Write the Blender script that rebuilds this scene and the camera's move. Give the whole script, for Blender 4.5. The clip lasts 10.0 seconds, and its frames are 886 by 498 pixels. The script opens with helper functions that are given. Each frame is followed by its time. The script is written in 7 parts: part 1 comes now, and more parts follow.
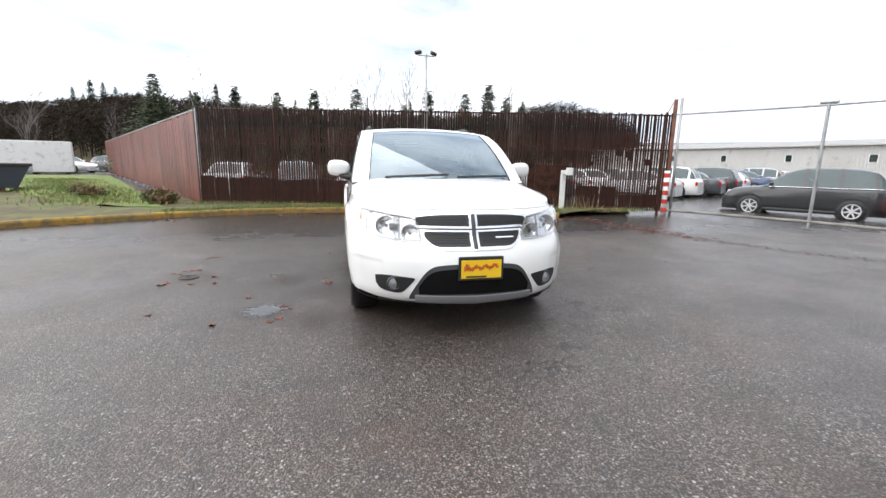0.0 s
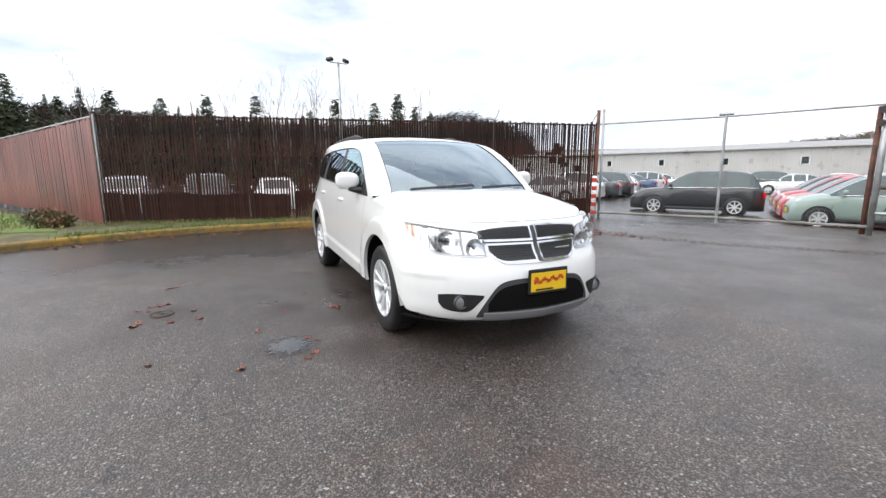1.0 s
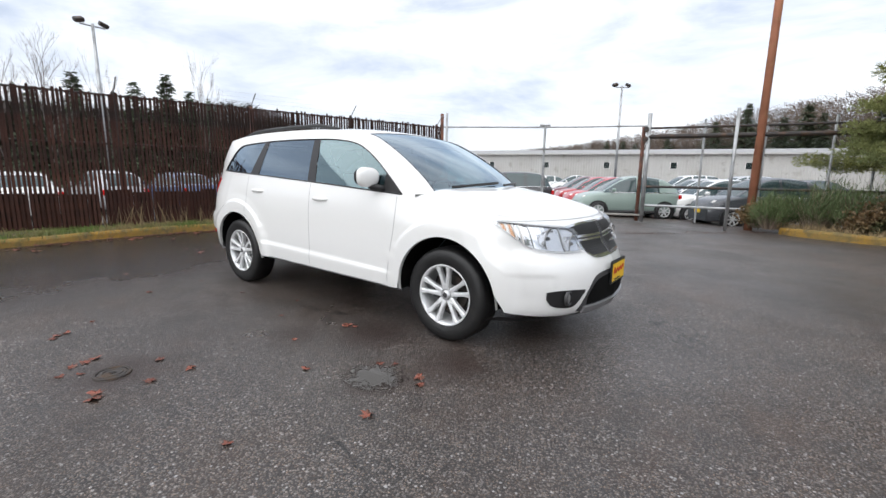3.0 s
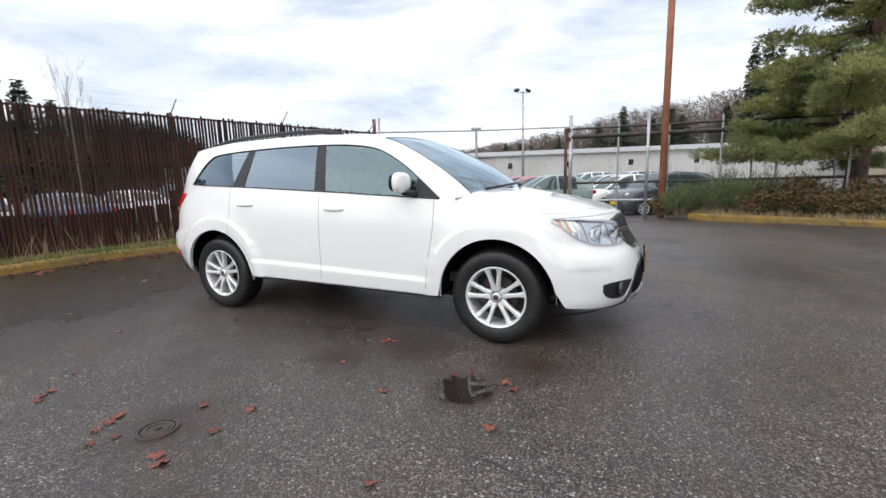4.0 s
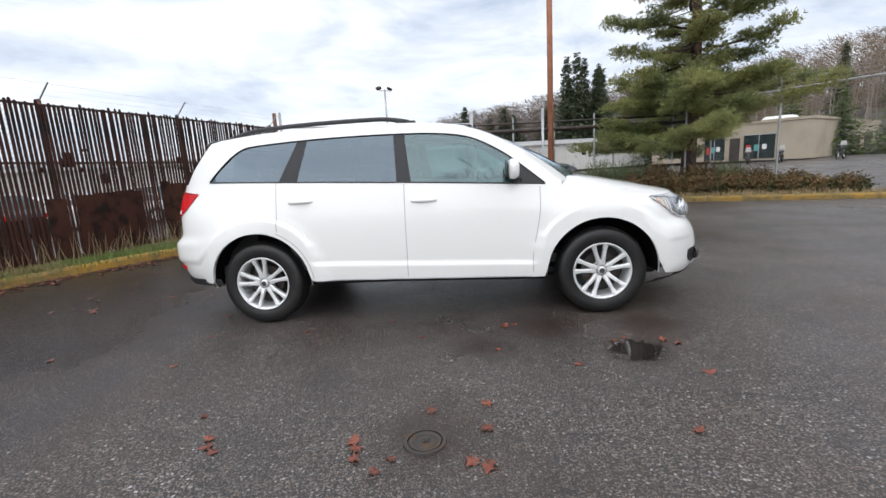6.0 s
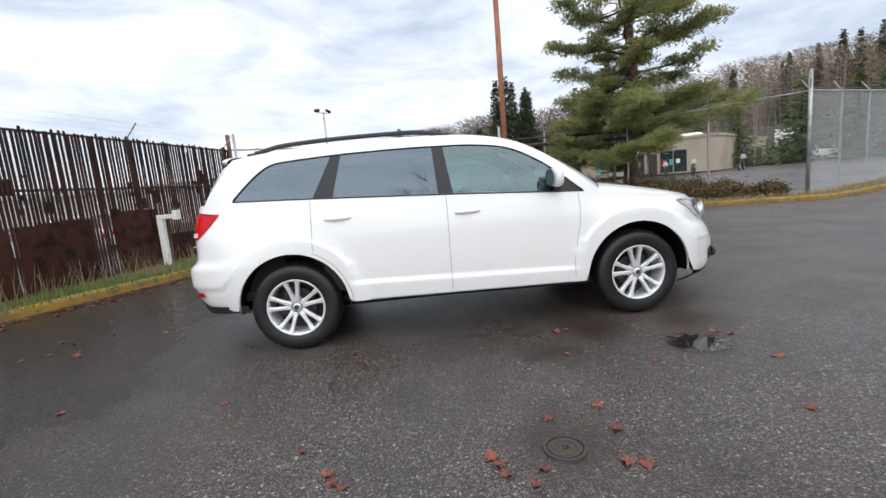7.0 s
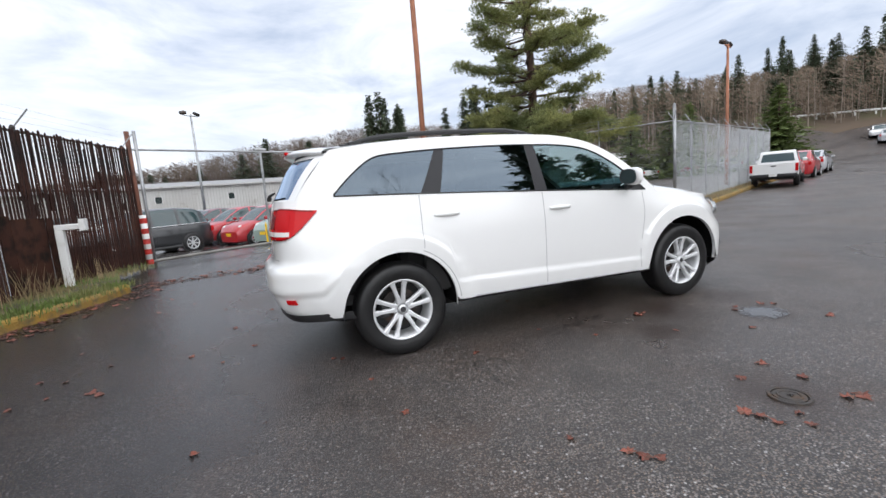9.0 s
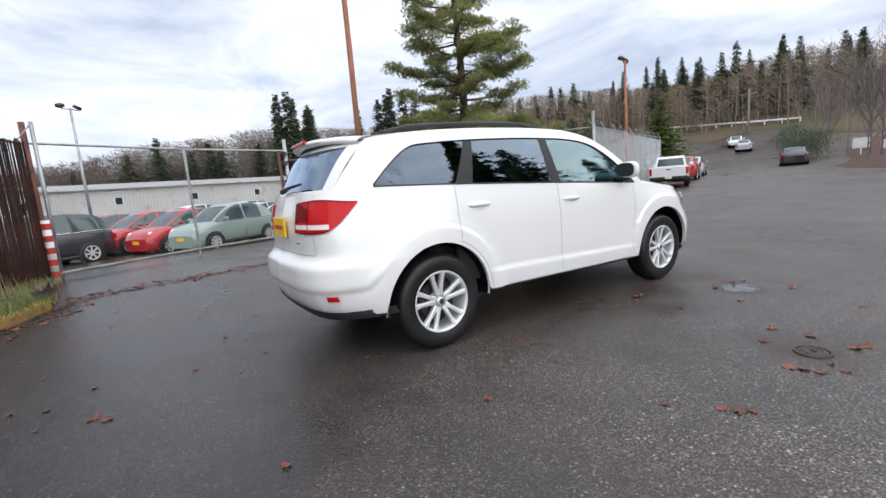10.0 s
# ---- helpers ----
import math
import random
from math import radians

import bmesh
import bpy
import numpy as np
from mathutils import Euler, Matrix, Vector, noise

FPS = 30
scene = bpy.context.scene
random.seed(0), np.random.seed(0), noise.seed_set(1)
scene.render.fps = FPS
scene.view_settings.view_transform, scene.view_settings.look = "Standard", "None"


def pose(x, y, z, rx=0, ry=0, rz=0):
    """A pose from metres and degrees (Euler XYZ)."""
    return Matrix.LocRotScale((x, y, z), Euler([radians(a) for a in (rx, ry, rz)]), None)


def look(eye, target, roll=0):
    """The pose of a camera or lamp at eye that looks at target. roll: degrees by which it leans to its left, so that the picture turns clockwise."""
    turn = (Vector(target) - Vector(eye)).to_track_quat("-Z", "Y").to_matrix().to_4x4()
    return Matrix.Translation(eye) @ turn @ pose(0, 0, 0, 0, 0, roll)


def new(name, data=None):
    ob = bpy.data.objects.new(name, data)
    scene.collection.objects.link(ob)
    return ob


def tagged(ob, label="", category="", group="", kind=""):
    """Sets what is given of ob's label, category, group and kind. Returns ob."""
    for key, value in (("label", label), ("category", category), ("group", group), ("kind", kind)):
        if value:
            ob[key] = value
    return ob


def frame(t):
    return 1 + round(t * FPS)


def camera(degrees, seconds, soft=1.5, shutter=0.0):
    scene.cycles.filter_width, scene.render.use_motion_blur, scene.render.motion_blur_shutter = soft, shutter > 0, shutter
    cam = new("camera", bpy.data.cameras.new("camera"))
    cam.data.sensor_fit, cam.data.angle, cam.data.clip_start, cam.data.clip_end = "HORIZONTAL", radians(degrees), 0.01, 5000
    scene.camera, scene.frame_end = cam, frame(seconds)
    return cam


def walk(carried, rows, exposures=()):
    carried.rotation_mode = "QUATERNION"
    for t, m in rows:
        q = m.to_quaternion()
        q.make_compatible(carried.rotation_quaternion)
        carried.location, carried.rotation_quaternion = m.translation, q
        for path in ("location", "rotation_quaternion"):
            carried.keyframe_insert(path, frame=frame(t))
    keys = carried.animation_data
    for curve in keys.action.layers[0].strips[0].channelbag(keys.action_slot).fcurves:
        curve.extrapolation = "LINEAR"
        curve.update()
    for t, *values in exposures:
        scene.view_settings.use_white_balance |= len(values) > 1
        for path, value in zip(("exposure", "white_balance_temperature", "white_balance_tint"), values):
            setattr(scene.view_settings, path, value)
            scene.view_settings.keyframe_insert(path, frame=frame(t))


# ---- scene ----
cam = camera(90.3, 10.0)
PATH = [
    (0, (5.383, -0.923, 1.289), (3.468, -0.492, 0.906), 0.9),
    (0.5, (5.146, -1.424, 1.298), (3.311, -0.737, 0.897), -0.4),
    (1, (4.852, -1.917, 1.3), (3.067, -1.083, 0.956), -0.2),
    (1.5, (4.567, -2.38, 1.322), (2.915, -1.31, 0.968), 4.5),
    (2, (4.188, -2.754, 1.308), (2.644, -1.528, 0.97), 4.0),
    (2.5, (3.801, -3.154, 1.305), (2.489, -1.689, 0.942), 2.7),
    (2.7, (3.624, -3.275, 1.292), (2.363, -1.765, 0.935), 1.8),
    (3.8, (2.622, -3.861, 1.261), (1.728, -2.102, 0.934), -1.0),
    (4, (2.427, -3.92, 1.259), (1.602, -2.127, 0.936), -1.7),
    (4.5, (1.976, -4.111, 1.257), (1.314, -2.244, 0.983), -1.7),
    (5, (1.548, -4.272, 1.259), (1.001, -2.378, 0.922), -2.9),
    (5.2, (1.355, -4.295, 1.24), (0.87, -2.391, 0.869), -3.5),
    (6.3, (0.205, -4.514, 1.26), (0.098, -2.548, 0.907), -3.9),
    (6.5, (0.068, -4.439, 1.248), (-0.036, -2.473, 0.897), -5.2),
    (7, (-0.425, -4.457, 1.242), (-0.305, -2.481, 0.956), -5.1),
    (7.5, (-0.893, -4.411, 1.235), (-0.645, -2.45, 0.931), -5.9),
    (8, (-1.362, -4.315, 1.242), (-0.953, -2.379, 0.954), -4.3),
    (8.5, (-1.856, -4.237, 1.246), (-1.217, -2.373, 0.904), -4.8),
    (9, (-2.301, -4.053, 1.248), (-1.592, -2.202, 0.977), -4.5),
    (9.5, (-2.755, -3.883, 1.234), (-1.814, -2.138, 0.97), -5.4),
    (10, (-3.144, -3.618, 1.219), (-2.081, -1.948, 0.935), -4.7),
]
walk(cam, [(t, look(eye, target, roll)) for t, eye, target, roll in PATH],
     [(0.0, 0.76, 6450, 10), (1.0, 0.66, 6400, 10), (2.5, 0.42, 6350, 10), (4.5, 0.31, 6330, 10), (7.0, 0.27, 6280, 10), (10.0, 0.28, 6230, 11)])

# ---------------------------------------------------------------- light
SUN_AZ, SUN_EL = 278.0, 46.0        # degrees, from +x towards +y
world = bpy.data.worlds.new("overcast_sky")
scene.world = world
world.use_nodes = True
wn, wl = world.node_tree.nodes, world.node_tree.links
wn.clear()
w_out = wn.new("ShaderNodeOutputWorld")
w_bg = wn.new("ShaderNodeBackground")
w_sky = wn.new("ShaderNodeTexSky")
w_sky.sky_type, w_sky.sun_disc = "NISHITA", False
w_sky.sun_elevation, w_sky.sun_rotation = radians(SUN_EL), radians(90 - SUN_AZ)
w_co = wn.new("ShaderNodeTexCoord")
w_map = wn.new("ShaderNodeMapping")
w_map.inputs["Scale"].default_value = (1.0, 1.0, 3.2)
w_noise = wn.new("ShaderNodeTexNoise")
w_noise.inputs["Scale"].default_value = 2.7
w_noise.inputs["Detail"].default_value = 7.0
w_noise.inputs["Roughness"].default_value = 0.58
w_noise.inputs["Distortion"].default_value = 0.4
w_ramp = wn.new("ShaderNodeValToRGB")
w_ramp.color_ramp.elements[0].position, w_ramp.color_ramp.elements[0].color = 0.31, (0.50, 0.57, 0.69, 1)
w_ramp.color_ramp.elements[1].position, w_ramp.color_ramp.elements[1].color = 0.57, (0.970, 0.990, 1.03, 1)
w_dim = wn.new("ShaderNodeMix")
w_dim.data_type, w_dim.blend_type = "RGBA", "MIX"
w_scale = wn.new("ShaderNodeVectorMath")
w_scale.operation = "SCALE"
w_scale.inputs["Scale"].default_value = 0.09
w_dim.inputs["Factor"].default_value = 0.9
wl.new(w_co.outputs["Generated"], w_map.inputs["Vector"])
wl.new(w_map.outputs["Vector"], w_noise.inputs["Vector"])
wl.new(w_noise.outputs["Fac"], w_ramp.inputs["Fac"])
wl.new(w_sky.outputs["Color"], w_scale.inputs[0])
wl.new(w_scale.outputs["Vector"], w_dim.inputs["A"])
wl.new(w_ramp.outputs["Color"], w_dim.inputs["B"])
wl.new(w_dim.outputs["Result"], w_bg.inputs["Color"])
w_bg.inputs["Strength"].default_value = 1.0
wl.new(w_bg.outputs["Background"], w_out.inputs["Surface"])
sun = new("sun", bpy.data.lights.new("sun", "SUN"))
sun.data.energy, sun.data.angle, sun.data.color = 2.55, radians(115), (1.0, 0.97, 0.92)
sun_way = Vector((math.cos(radians(SUN_AZ)) * math.cos(radians(SUN_EL)), math.sin(radians(SUN_AZ)) * math.cos(radians(SUN_EL)), math.sin(radians(SUN_EL))))
sun.matrix_world = look(sun_way * 50, (0, 0, 0))


# ---------------------------------------------------------------- materials
def material(name, colour, rough=0.5, metal=0.0, spots=(), bump=0.0, bump_scale=40.0, coat=0.0, rough_spread=0.0, vary=0.0, spec=0.5, thin=0.0):
    """Principled with noise layers. spots: (colour, scale, from, to) laid one over another in object space."""
    m = bpy.data.materials.new(name)
    m.use_nodes = True
    n, l = m.node_tree.nodes, m.node_tree.links
    b = n["Principled BSDF"]
    b.inputs["Metallic"].default_value, b.inputs["Coat Weight"].default_value = metal, coat
    b.inputs["Coat Roughness"].default_value = 0.03
    b.inputs["Specular IOR Level"].default_value = spec
    b.inputs["Roughness"].default_value = rough
    co = n.new("ShaderNodeTexCoord")
    rgb = n.new("ShaderNodeRGB")
    rgb.outputs[0].default_value = (*colour, 1)
    out = rgb.outputs[0]
    for k, (c, scale, lo, hi) in enumerate(spots):
        t = n.new("ShaderNodeTexNoise")
        t.inputs["Scale"].default_value, t.inputs["Detail"].default_value = scale, 5.0
        r = n.new("ShaderNodeMapRange")
        r.inputs["From Min"].default_value, r.inputs["From Max"].default_value = lo, hi
        mx = n.new("ShaderNodeMix")
        mx.data_type = "RGBA"
        mx.inputs["B"].default_value = (*c, 1)
        l.new(co.outputs["Object"], t.inputs["Vector"])
        l.new(t.outputs["Fac"], r.inputs["Value"])
        l.new(r.outputs["Result"], mx.inputs["Factor"])
        l.new(out, mx.inputs["A"])
        out = mx.outputs["Result"]
    if vary:
        info, hsv = n.new("ShaderNodeObjectInfo"), n.new("ShaderNodeHueSaturation")
        geo = n.new("ShaderNodeNewGeometry")
        add = n.new("ShaderNodeMath")
        add.operation = "ADD"
        l.new(info.outputs["Random"], add.inputs[0])
        l.new(geo.outputs["Random Per Island"], add.inputs[1])
        r = n.new("ShaderNodeMapRange")
        r.inputs["From Max"].default_value = 2.0
        r.inputs["To Min"].default_value, r.inputs["To Max"].default_value = 1 - vary, 1 + vary
        l.new(add.outputs[0], r.inputs["Value"])
        l.new(r.outputs["Result"], hsv.inputs["Value"])
        l.new(out, hsv.inputs["Color"])
        out = hsv.outputs["Color"]
    l.new(out, b.inputs["Base Color"])
    if rough_spread:
        t = n.new("ShaderNodeTexNoise")
        t.inputs["Scale"].default_value = bump_scale / 6
        r = n.new("ShaderNodeMapRange")
        r.inputs["To Min"].default_value, r.inputs["To Max"].default_value = rough - rough_spread, rough + rough_spread
        l.new(co.outputs["Object"], t.inputs["Vector"])
        l.new(t.outputs["Fac"], r.inputs["Value"])
        l.new(r.outputs["Result"], b.inputs["Roughness"])
    if bump:
        t, bp = n.new("ShaderNodeTexNoise"), n.new("ShaderNodeBump")
        t.inputs["Scale"].default_value, t.inputs["Detail"].default_value = bump_scale, 4.0
        bp.inputs["Strength"].default_value, bp.inputs["Distance"].default_value = bump, 0.02
        l.new(co.outputs["Object"], t.inputs["Vector"])
        l.new(t.outputs["Fac"], bp.inputs["Height"])
        l.new(bp.outputs["Normal"], b.inputs["Normal"])
    if thin:          # light that comes through leaves and needles
        tl, mx = n.new("ShaderNodeBsdfTranslucent"), n.new("ShaderNodeMixShader")
        mx.inputs[0].default_value = thin
        l.new(out, tl.inputs["Color"])
        l.new(b.outputs[0], mx.inputs[1])
        l.new(tl.outputs[0], mx.inputs[2])
        l.new(mx.outputs[0], n["Material Output"].inputs["Surface"])
    return m


def glass(name, tint, gloss=0.02, low=0.06, hue=(1.0, 1.0, 1.0), power=2.4):
    """Tinted pane: clear tint under a gloss that grows towards grazing."""
    m = bpy.data.materials.new(name)
    m.use_nodes = True
    n, l = m.node_tree.nodes, m.node_tree.links
    n.clear()
    o, mix, tr, gl, lw, pw, rg = (n.new(k) for k in ("ShaderNodeOutputMaterial", "ShaderNodeMixShader", "ShaderNodeBsdfTransparent", "ShaderNodeBsdfGlossy", "ShaderNodeLayerWeight", "ShaderNodeMath", "ShaderNodeMapRange"))
    tr.inputs["Color"].default_value = (*tint, 1)
    gl.inputs["Roughness"].default_value = gloss
    gl.inputs["Color"].default_value = (*hue, 1)
    lw.inputs["Blend"].default_value = 0.5
    pw.operation = "POWER"
    pw.inputs[1].default_value = power
    rg.inputs["To Min"].default_value, rg.inputs["To Max"].default_value = low, 1.0
    l.new(lw.outputs["Facing"], pw.inputs[0])
    l.new(pw.outputs[0], rg.inputs["Value"])
    l.new(rg.outputs["Result"], mix.inputs[0])
    l.new(tr.outputs[0], mix.inputs[1])
    l.new(gl.outputs[0], mix.inputs[2])
    l.new(mix.outputs[0], o.inputs["Surface"])
    return m


def asphalt_material():
    m = bpy.data.materials.new("wet_asphalt")
    m.use_nodes = True
    n, l = m.node_tree.nodes, m.node_tree.links
    b = n["Principled BSDF"]
    co = n.new("ShaderNodeTexCoord")

    def noise_at(scale, detail=4.0, rough=0.5):
        t = n.new("ShaderNodeTexNoise")
        t.inputs["Scale"].default_value, t.inputs["Detail"].default_value, t.inputs["Roughness"].default_value = scale, detail, rough
        l.new(co.outputs["Object"], t.inputs["Vector"])
        return t.outputs["Fac"]

    def ranged(value, a, c, lo, hi):
        r = n.new("ShaderNodeMapRange")
        for key, v in (("From Min", a), ("From Max", c), ("To Min", lo), ("To Max", hi)):
            r.inputs[key].default_value = v
        l.new(value, r.inputs["Value"])
        return r.outputs["Result"]

    def mixed(fac, a, c):
        x = n.new("ShaderNodeMix")
        x.data_type = "RGBA"
        l.new(fac, x.inputs["Factor"])
        for key, v in (("A", a), ("B", c)):
            if isinstance(v, tuple):
                x.inputs[key].default_value = (*v, 1)
            else:
                l.new(v, x.inputs[key])
        return x.outputs["Result"]

    def times(a, c):
        x = n.new("ShaderNodeMath")
        x.operation = "MULTIPLY"
        l.new(a, x.inputs[0])
        l.new(c, x.inputs[1])
        return x.outputs[0]

    def cells(scale, seed, jitter=1.0):
        """Stones of the aggregate: distance from each one's middle and its own three random numbers."""
        vor = n.new("ShaderNodeTexVoronoi")
        vor.inputs["Scale"].default_value, vor.inputs["Randomness"].default_value = scale, jitter
        sh = n.new("ShaderNodeVectorMath")
        sh.operation = "ADD"
        sh.inputs[1].default_value = (seed, seed * 0.7, 0)
        l.new(co.outputs["Object"], sh.inputs[0])
        wob = n.new("ShaderNodeTexNoise")
        wob.inputs["Scale"].default_value = scale * 1.3
        l.new(co.outputs["Object"], wob.inputs["Vector"])
        scl = n.new("ShaderNodeVectorMath")
        scl.operation = "MULTIPLY_ADD"
        scl.inputs[1].default_value = (0.45 / scale,) * 3
        l.new(wob.outputs["Color"], scl.inputs[0])
        l.new(sh.outputs[0], scl.inputs[2])
        l.new(scl.outputs[0], vor.inputs["Vector"])
        sep = n.new("ShaderNodeSeparateColor")
        l.new(vor.outputs["Color"], sep.inputs[0])
        return vor.outputs["Distance"], sep.outputs[0], sep.outputs[1], sep.outputs[2]

    def plus(a, c, k=1.0):
        x = n.new("ShaderNodeMath")
        x.operation = "MULTIPLY_ADD"
        l.new(c, x.inputs[0])
        x.inputs[1].default_value = k
        l.new(a, x.inputs[2])
        return x.outputs[0]

    # binder with broad stains, rusty brown in places
    base = mixed(ranged(noise_at(0.35), 0.3, 0.7, 0, 1), (0.03168, 0.02838, 0.02772), (0.04752, 0.04224, 0.04026))
    base = mixed(ranged(noise_at(0.8, 6.0, 0.65), 0.46, 0.64, 0, 0.9), base, (0.0528, 0.033, 0.02376))
    base = mixed(ranged(noise_at(1.7, 6.0, 0.7), 0.50, 0.66, 0, 0.8), base, (0.01716, 0.01584, 0.01518))
    # the yard drains towards the fence: there a film of silt and water covers the stones
    xyz = n.new("ShaderNodeSeparateXYZ")
    l.new(co.outputs["Object"], xyz.inputs[0])
    drain = ranged(plus(xyz.outputs["X"], noise_at(0.9, 5.0, 0.6), 3.0), 0.1, -1.3, 0, 1)
    worn = times(ranged(noise_at(1.1, 5.0, 0.65), 0.34, 0.60, 0.35, 1.0), ranged(drain, 0, 1, 1.0, 0.34))
    # fine stones everywhere, each of its own grey or tan
    d1, r1, g1, b1 = cells(104.0, 3.1)
    tone = mixed(b1, mixed(r1, (0.01584, 0.01518, 0.01518), (0.2442, 0.227, 0.2191)), mixed(r1, (0.0264, 0.0198, 0.01584), (0.2706, 0.1914, 0.1373)))
    base = mixed(times(ranged(d1, 0.60, 0.42, 0, 1.0), worn), base, tone)
    # coarser pale stones, thinly strewn
    d2, r2, g2, b2 = cells(64.0, 8.7)
    pale = times(times(ranged(d2, 0.46, 0.30, 0, 1), ranged(g2, 0.76, 0.88, 0, 1)), worn)
    base = mixed(pale, base, mixed(b2, mixed(r2, (0.1716, 0.165, 0.1584), (0.5, 0.5, 0.5)), mixed(r2, (0.1584, 0.1122, 0.0792), (0.396, 0.2904, 0.2112))))
    d3, r3, g3, b3 = cells(38.0, 5.3)
    large = times(times(ranged(d3, 0.36, 0.22, 0, 1), ranged(g3, 0.93, 0.97, 0, 1)), worn)
    base = mixed(large, base, mixed(r3, (0.2112, 0.1716, 0.1452), (0.5, 0.5, 0.5)))
    # rusty damp stains where leaves have rotted: (x, y, reach)
    for sx, sy, reach in ((0.17, -2.60, 0.42), (1.52, -1.62, 0.36), (0.95, -1.12, 0.45), (1.75, -1.20, 0.40), (0.45, -1.55, 0.30)):
        away = n.new("ShaderNodeVectorMath")
        away.operation = "DISTANCE"
        away.inputs[1].default_value = (sx, sy, 0)
        l.new(co.outputs["Object"], away.inputs[0])
        base = mixed(ranged(plus(away.outputs["Value"], noise_at(5.0, 6.0, 0.7), reach * 1.6), reach * 1.65, reach * 1.0, 0, 0.72), base, (0.030, 0.0165, 0.0125))
    # fine cracks
    vc = n.new("ShaderNodeTexVoronoi")
    vc.feature = "DISTANCE_TO_EDGE"
    vc.inputs["Scale"].default_value = 0.42
    wob = n.new("ShaderNodeVectorMath")
    wob.operation = "ADD"
    wn2 = n.new("ShaderNodeTexNoise")
    wn2.inputs["Scale"].default_value, wn2.inputs["Detail"].default_value = 2.5, 8.0
    l.new(co.outputs["Object"], wn2.inputs["Vector"])
    l.new(co.outputs["Object"], wob.inputs[0])
    l.new(wn2.outputs["Color"], wob.inputs[1])
    l.new(wob.outputs[0], vc.inputs["Vector"])
    crack = times(ranged(vc.outputs["Distance"], 0.007, 0.002, 0, 1), ranged(noise_at(0.6), 0.48, 0.58, 0, 1))
    base = mixed(crack, base, (0.012, 0.011, 0.0105))
    # damp film: in broad patches, and where the yard drains
    film = n.new("ShaderNodeMath")
    film.operation = "MAXIMUM"
    l.new(ranged(noise_at(0.28, 5.0, 0.6), 0.42, 0.66, 0, 0.85), film.inputs[0])
    l.new(drain, film.inputs[1])
    wet = film.outputs[0]
    dark = n.new("ShaderNodeMix")
    dark.data_type, dark.blend_type = "RGBA", "MULTIPLY"
    dark.inputs["Factor"].default_value = 1.0
    l.new(base, dark.inputs["A"])
    dark.inputs["B"].default_value = (0.62, 0.61, 0.62, 1)
    l.new(mixed(wet, base, dark.outputs["Result"]), b.inputs["Base Color"])
    rough = n.new("ShaderNodeMix")
    rough.data_type = "FLOAT"
    l.new(wet, rough.inputs["Factor"])
    rough.inputs["A"].default_value, rough.inputs["B"].default_value = 0.46, 0.24
    l.new(rough.outputs["Result"], b.inputs["Roughness"])
    b.inputs["Specular IOR Level"].default_value = 0.5
    bp = n.new("ShaderNodeBump")
    bp.inputs["Distance"].default_value = 0.004
    l.new(ranged(wet, 0, 1, 0.75, 0.42), bp.inputs["Strength"])
    relief = plus(plus(ranged(d1, 0.0, 0.6, 1, 0), ranged(d2, 0.0, 0.5, 1, 0), 0.7), noise_at(30.0, 5.0, 0.7), 0.8)
    l.new(relief, bp.inputs["Height"])
    l.new(bp.outputs["Normal"], b.inputs["Normal"])
    return m


def puddle_material(cx, cy, rx, ry):
    """A film of rain water that frays out between the stones at its rim."""
    m = bpy.data.materials.new("puddle_water")
    m.use_nodes = True
    n, l = m.node_tree.nodes, m.node_tree.links
    b = n["Principled BSDF"]
    b.inputs["Base Color"].default_value, b.inputs["Roughness"].default_value, b.inputs["Specular IOR Level"].default_value = (0.022, 0.018, 0.016, 1), 0.03, 0.6
    co, mp, ln, t, add, rg, tr, mx = (n.new(k) for k in ("ShaderNodeTexCoord", "ShaderNodeMapping", "ShaderNodeVectorMath", "ShaderNodeTexNoise", "ShaderNodeMath", "ShaderNodeMapRange", "ShaderNodeBsdfTransparent", "ShaderNodeMixShader"))
    mp.inputs["Location"].default_value = (-cx / rx, -cy / ry, 0)
    mp.inputs["Scale"].default_value = (1 / rx, 1 / ry, 0)
    ln.operation = "LENGTH"
    t.inputs["Scale"].default_value, t.inputs["Detail"].default_value, t.inputs["Roughness"].default_value = 16.0, 6.0, 0.7
    add.operation = "MULTIPLY_ADD"
    add.inputs[1].default_value = 1.5
    rg.inputs["From Min"].default_value, rg.inputs["From Max"].default_value = 1.22, 1.62
    l.new(co.outputs["Object"], mp.inputs["Vector"])
    l.new(mp.outputs["Vector"], ln.inputs[0])
    l.new(co.outputs["Object"], t.inputs["Vector"])
    l.new(t.outputs["Fac"], add.inputs[0])
    l.new(ln.outputs["Value"], add.inputs[2])
    l.new(add.outputs[0], rg.inputs["Value"])
    l.new(rg.outputs["Result"], mx.inputs[0])
    l.new(b.outputs[0], mx.inputs[1])
    l.new(tr.outputs[0], mx.inputs[2])
    l.new(mx.outputs[0], n["Material Output"].inputs["Surface"])
    return m


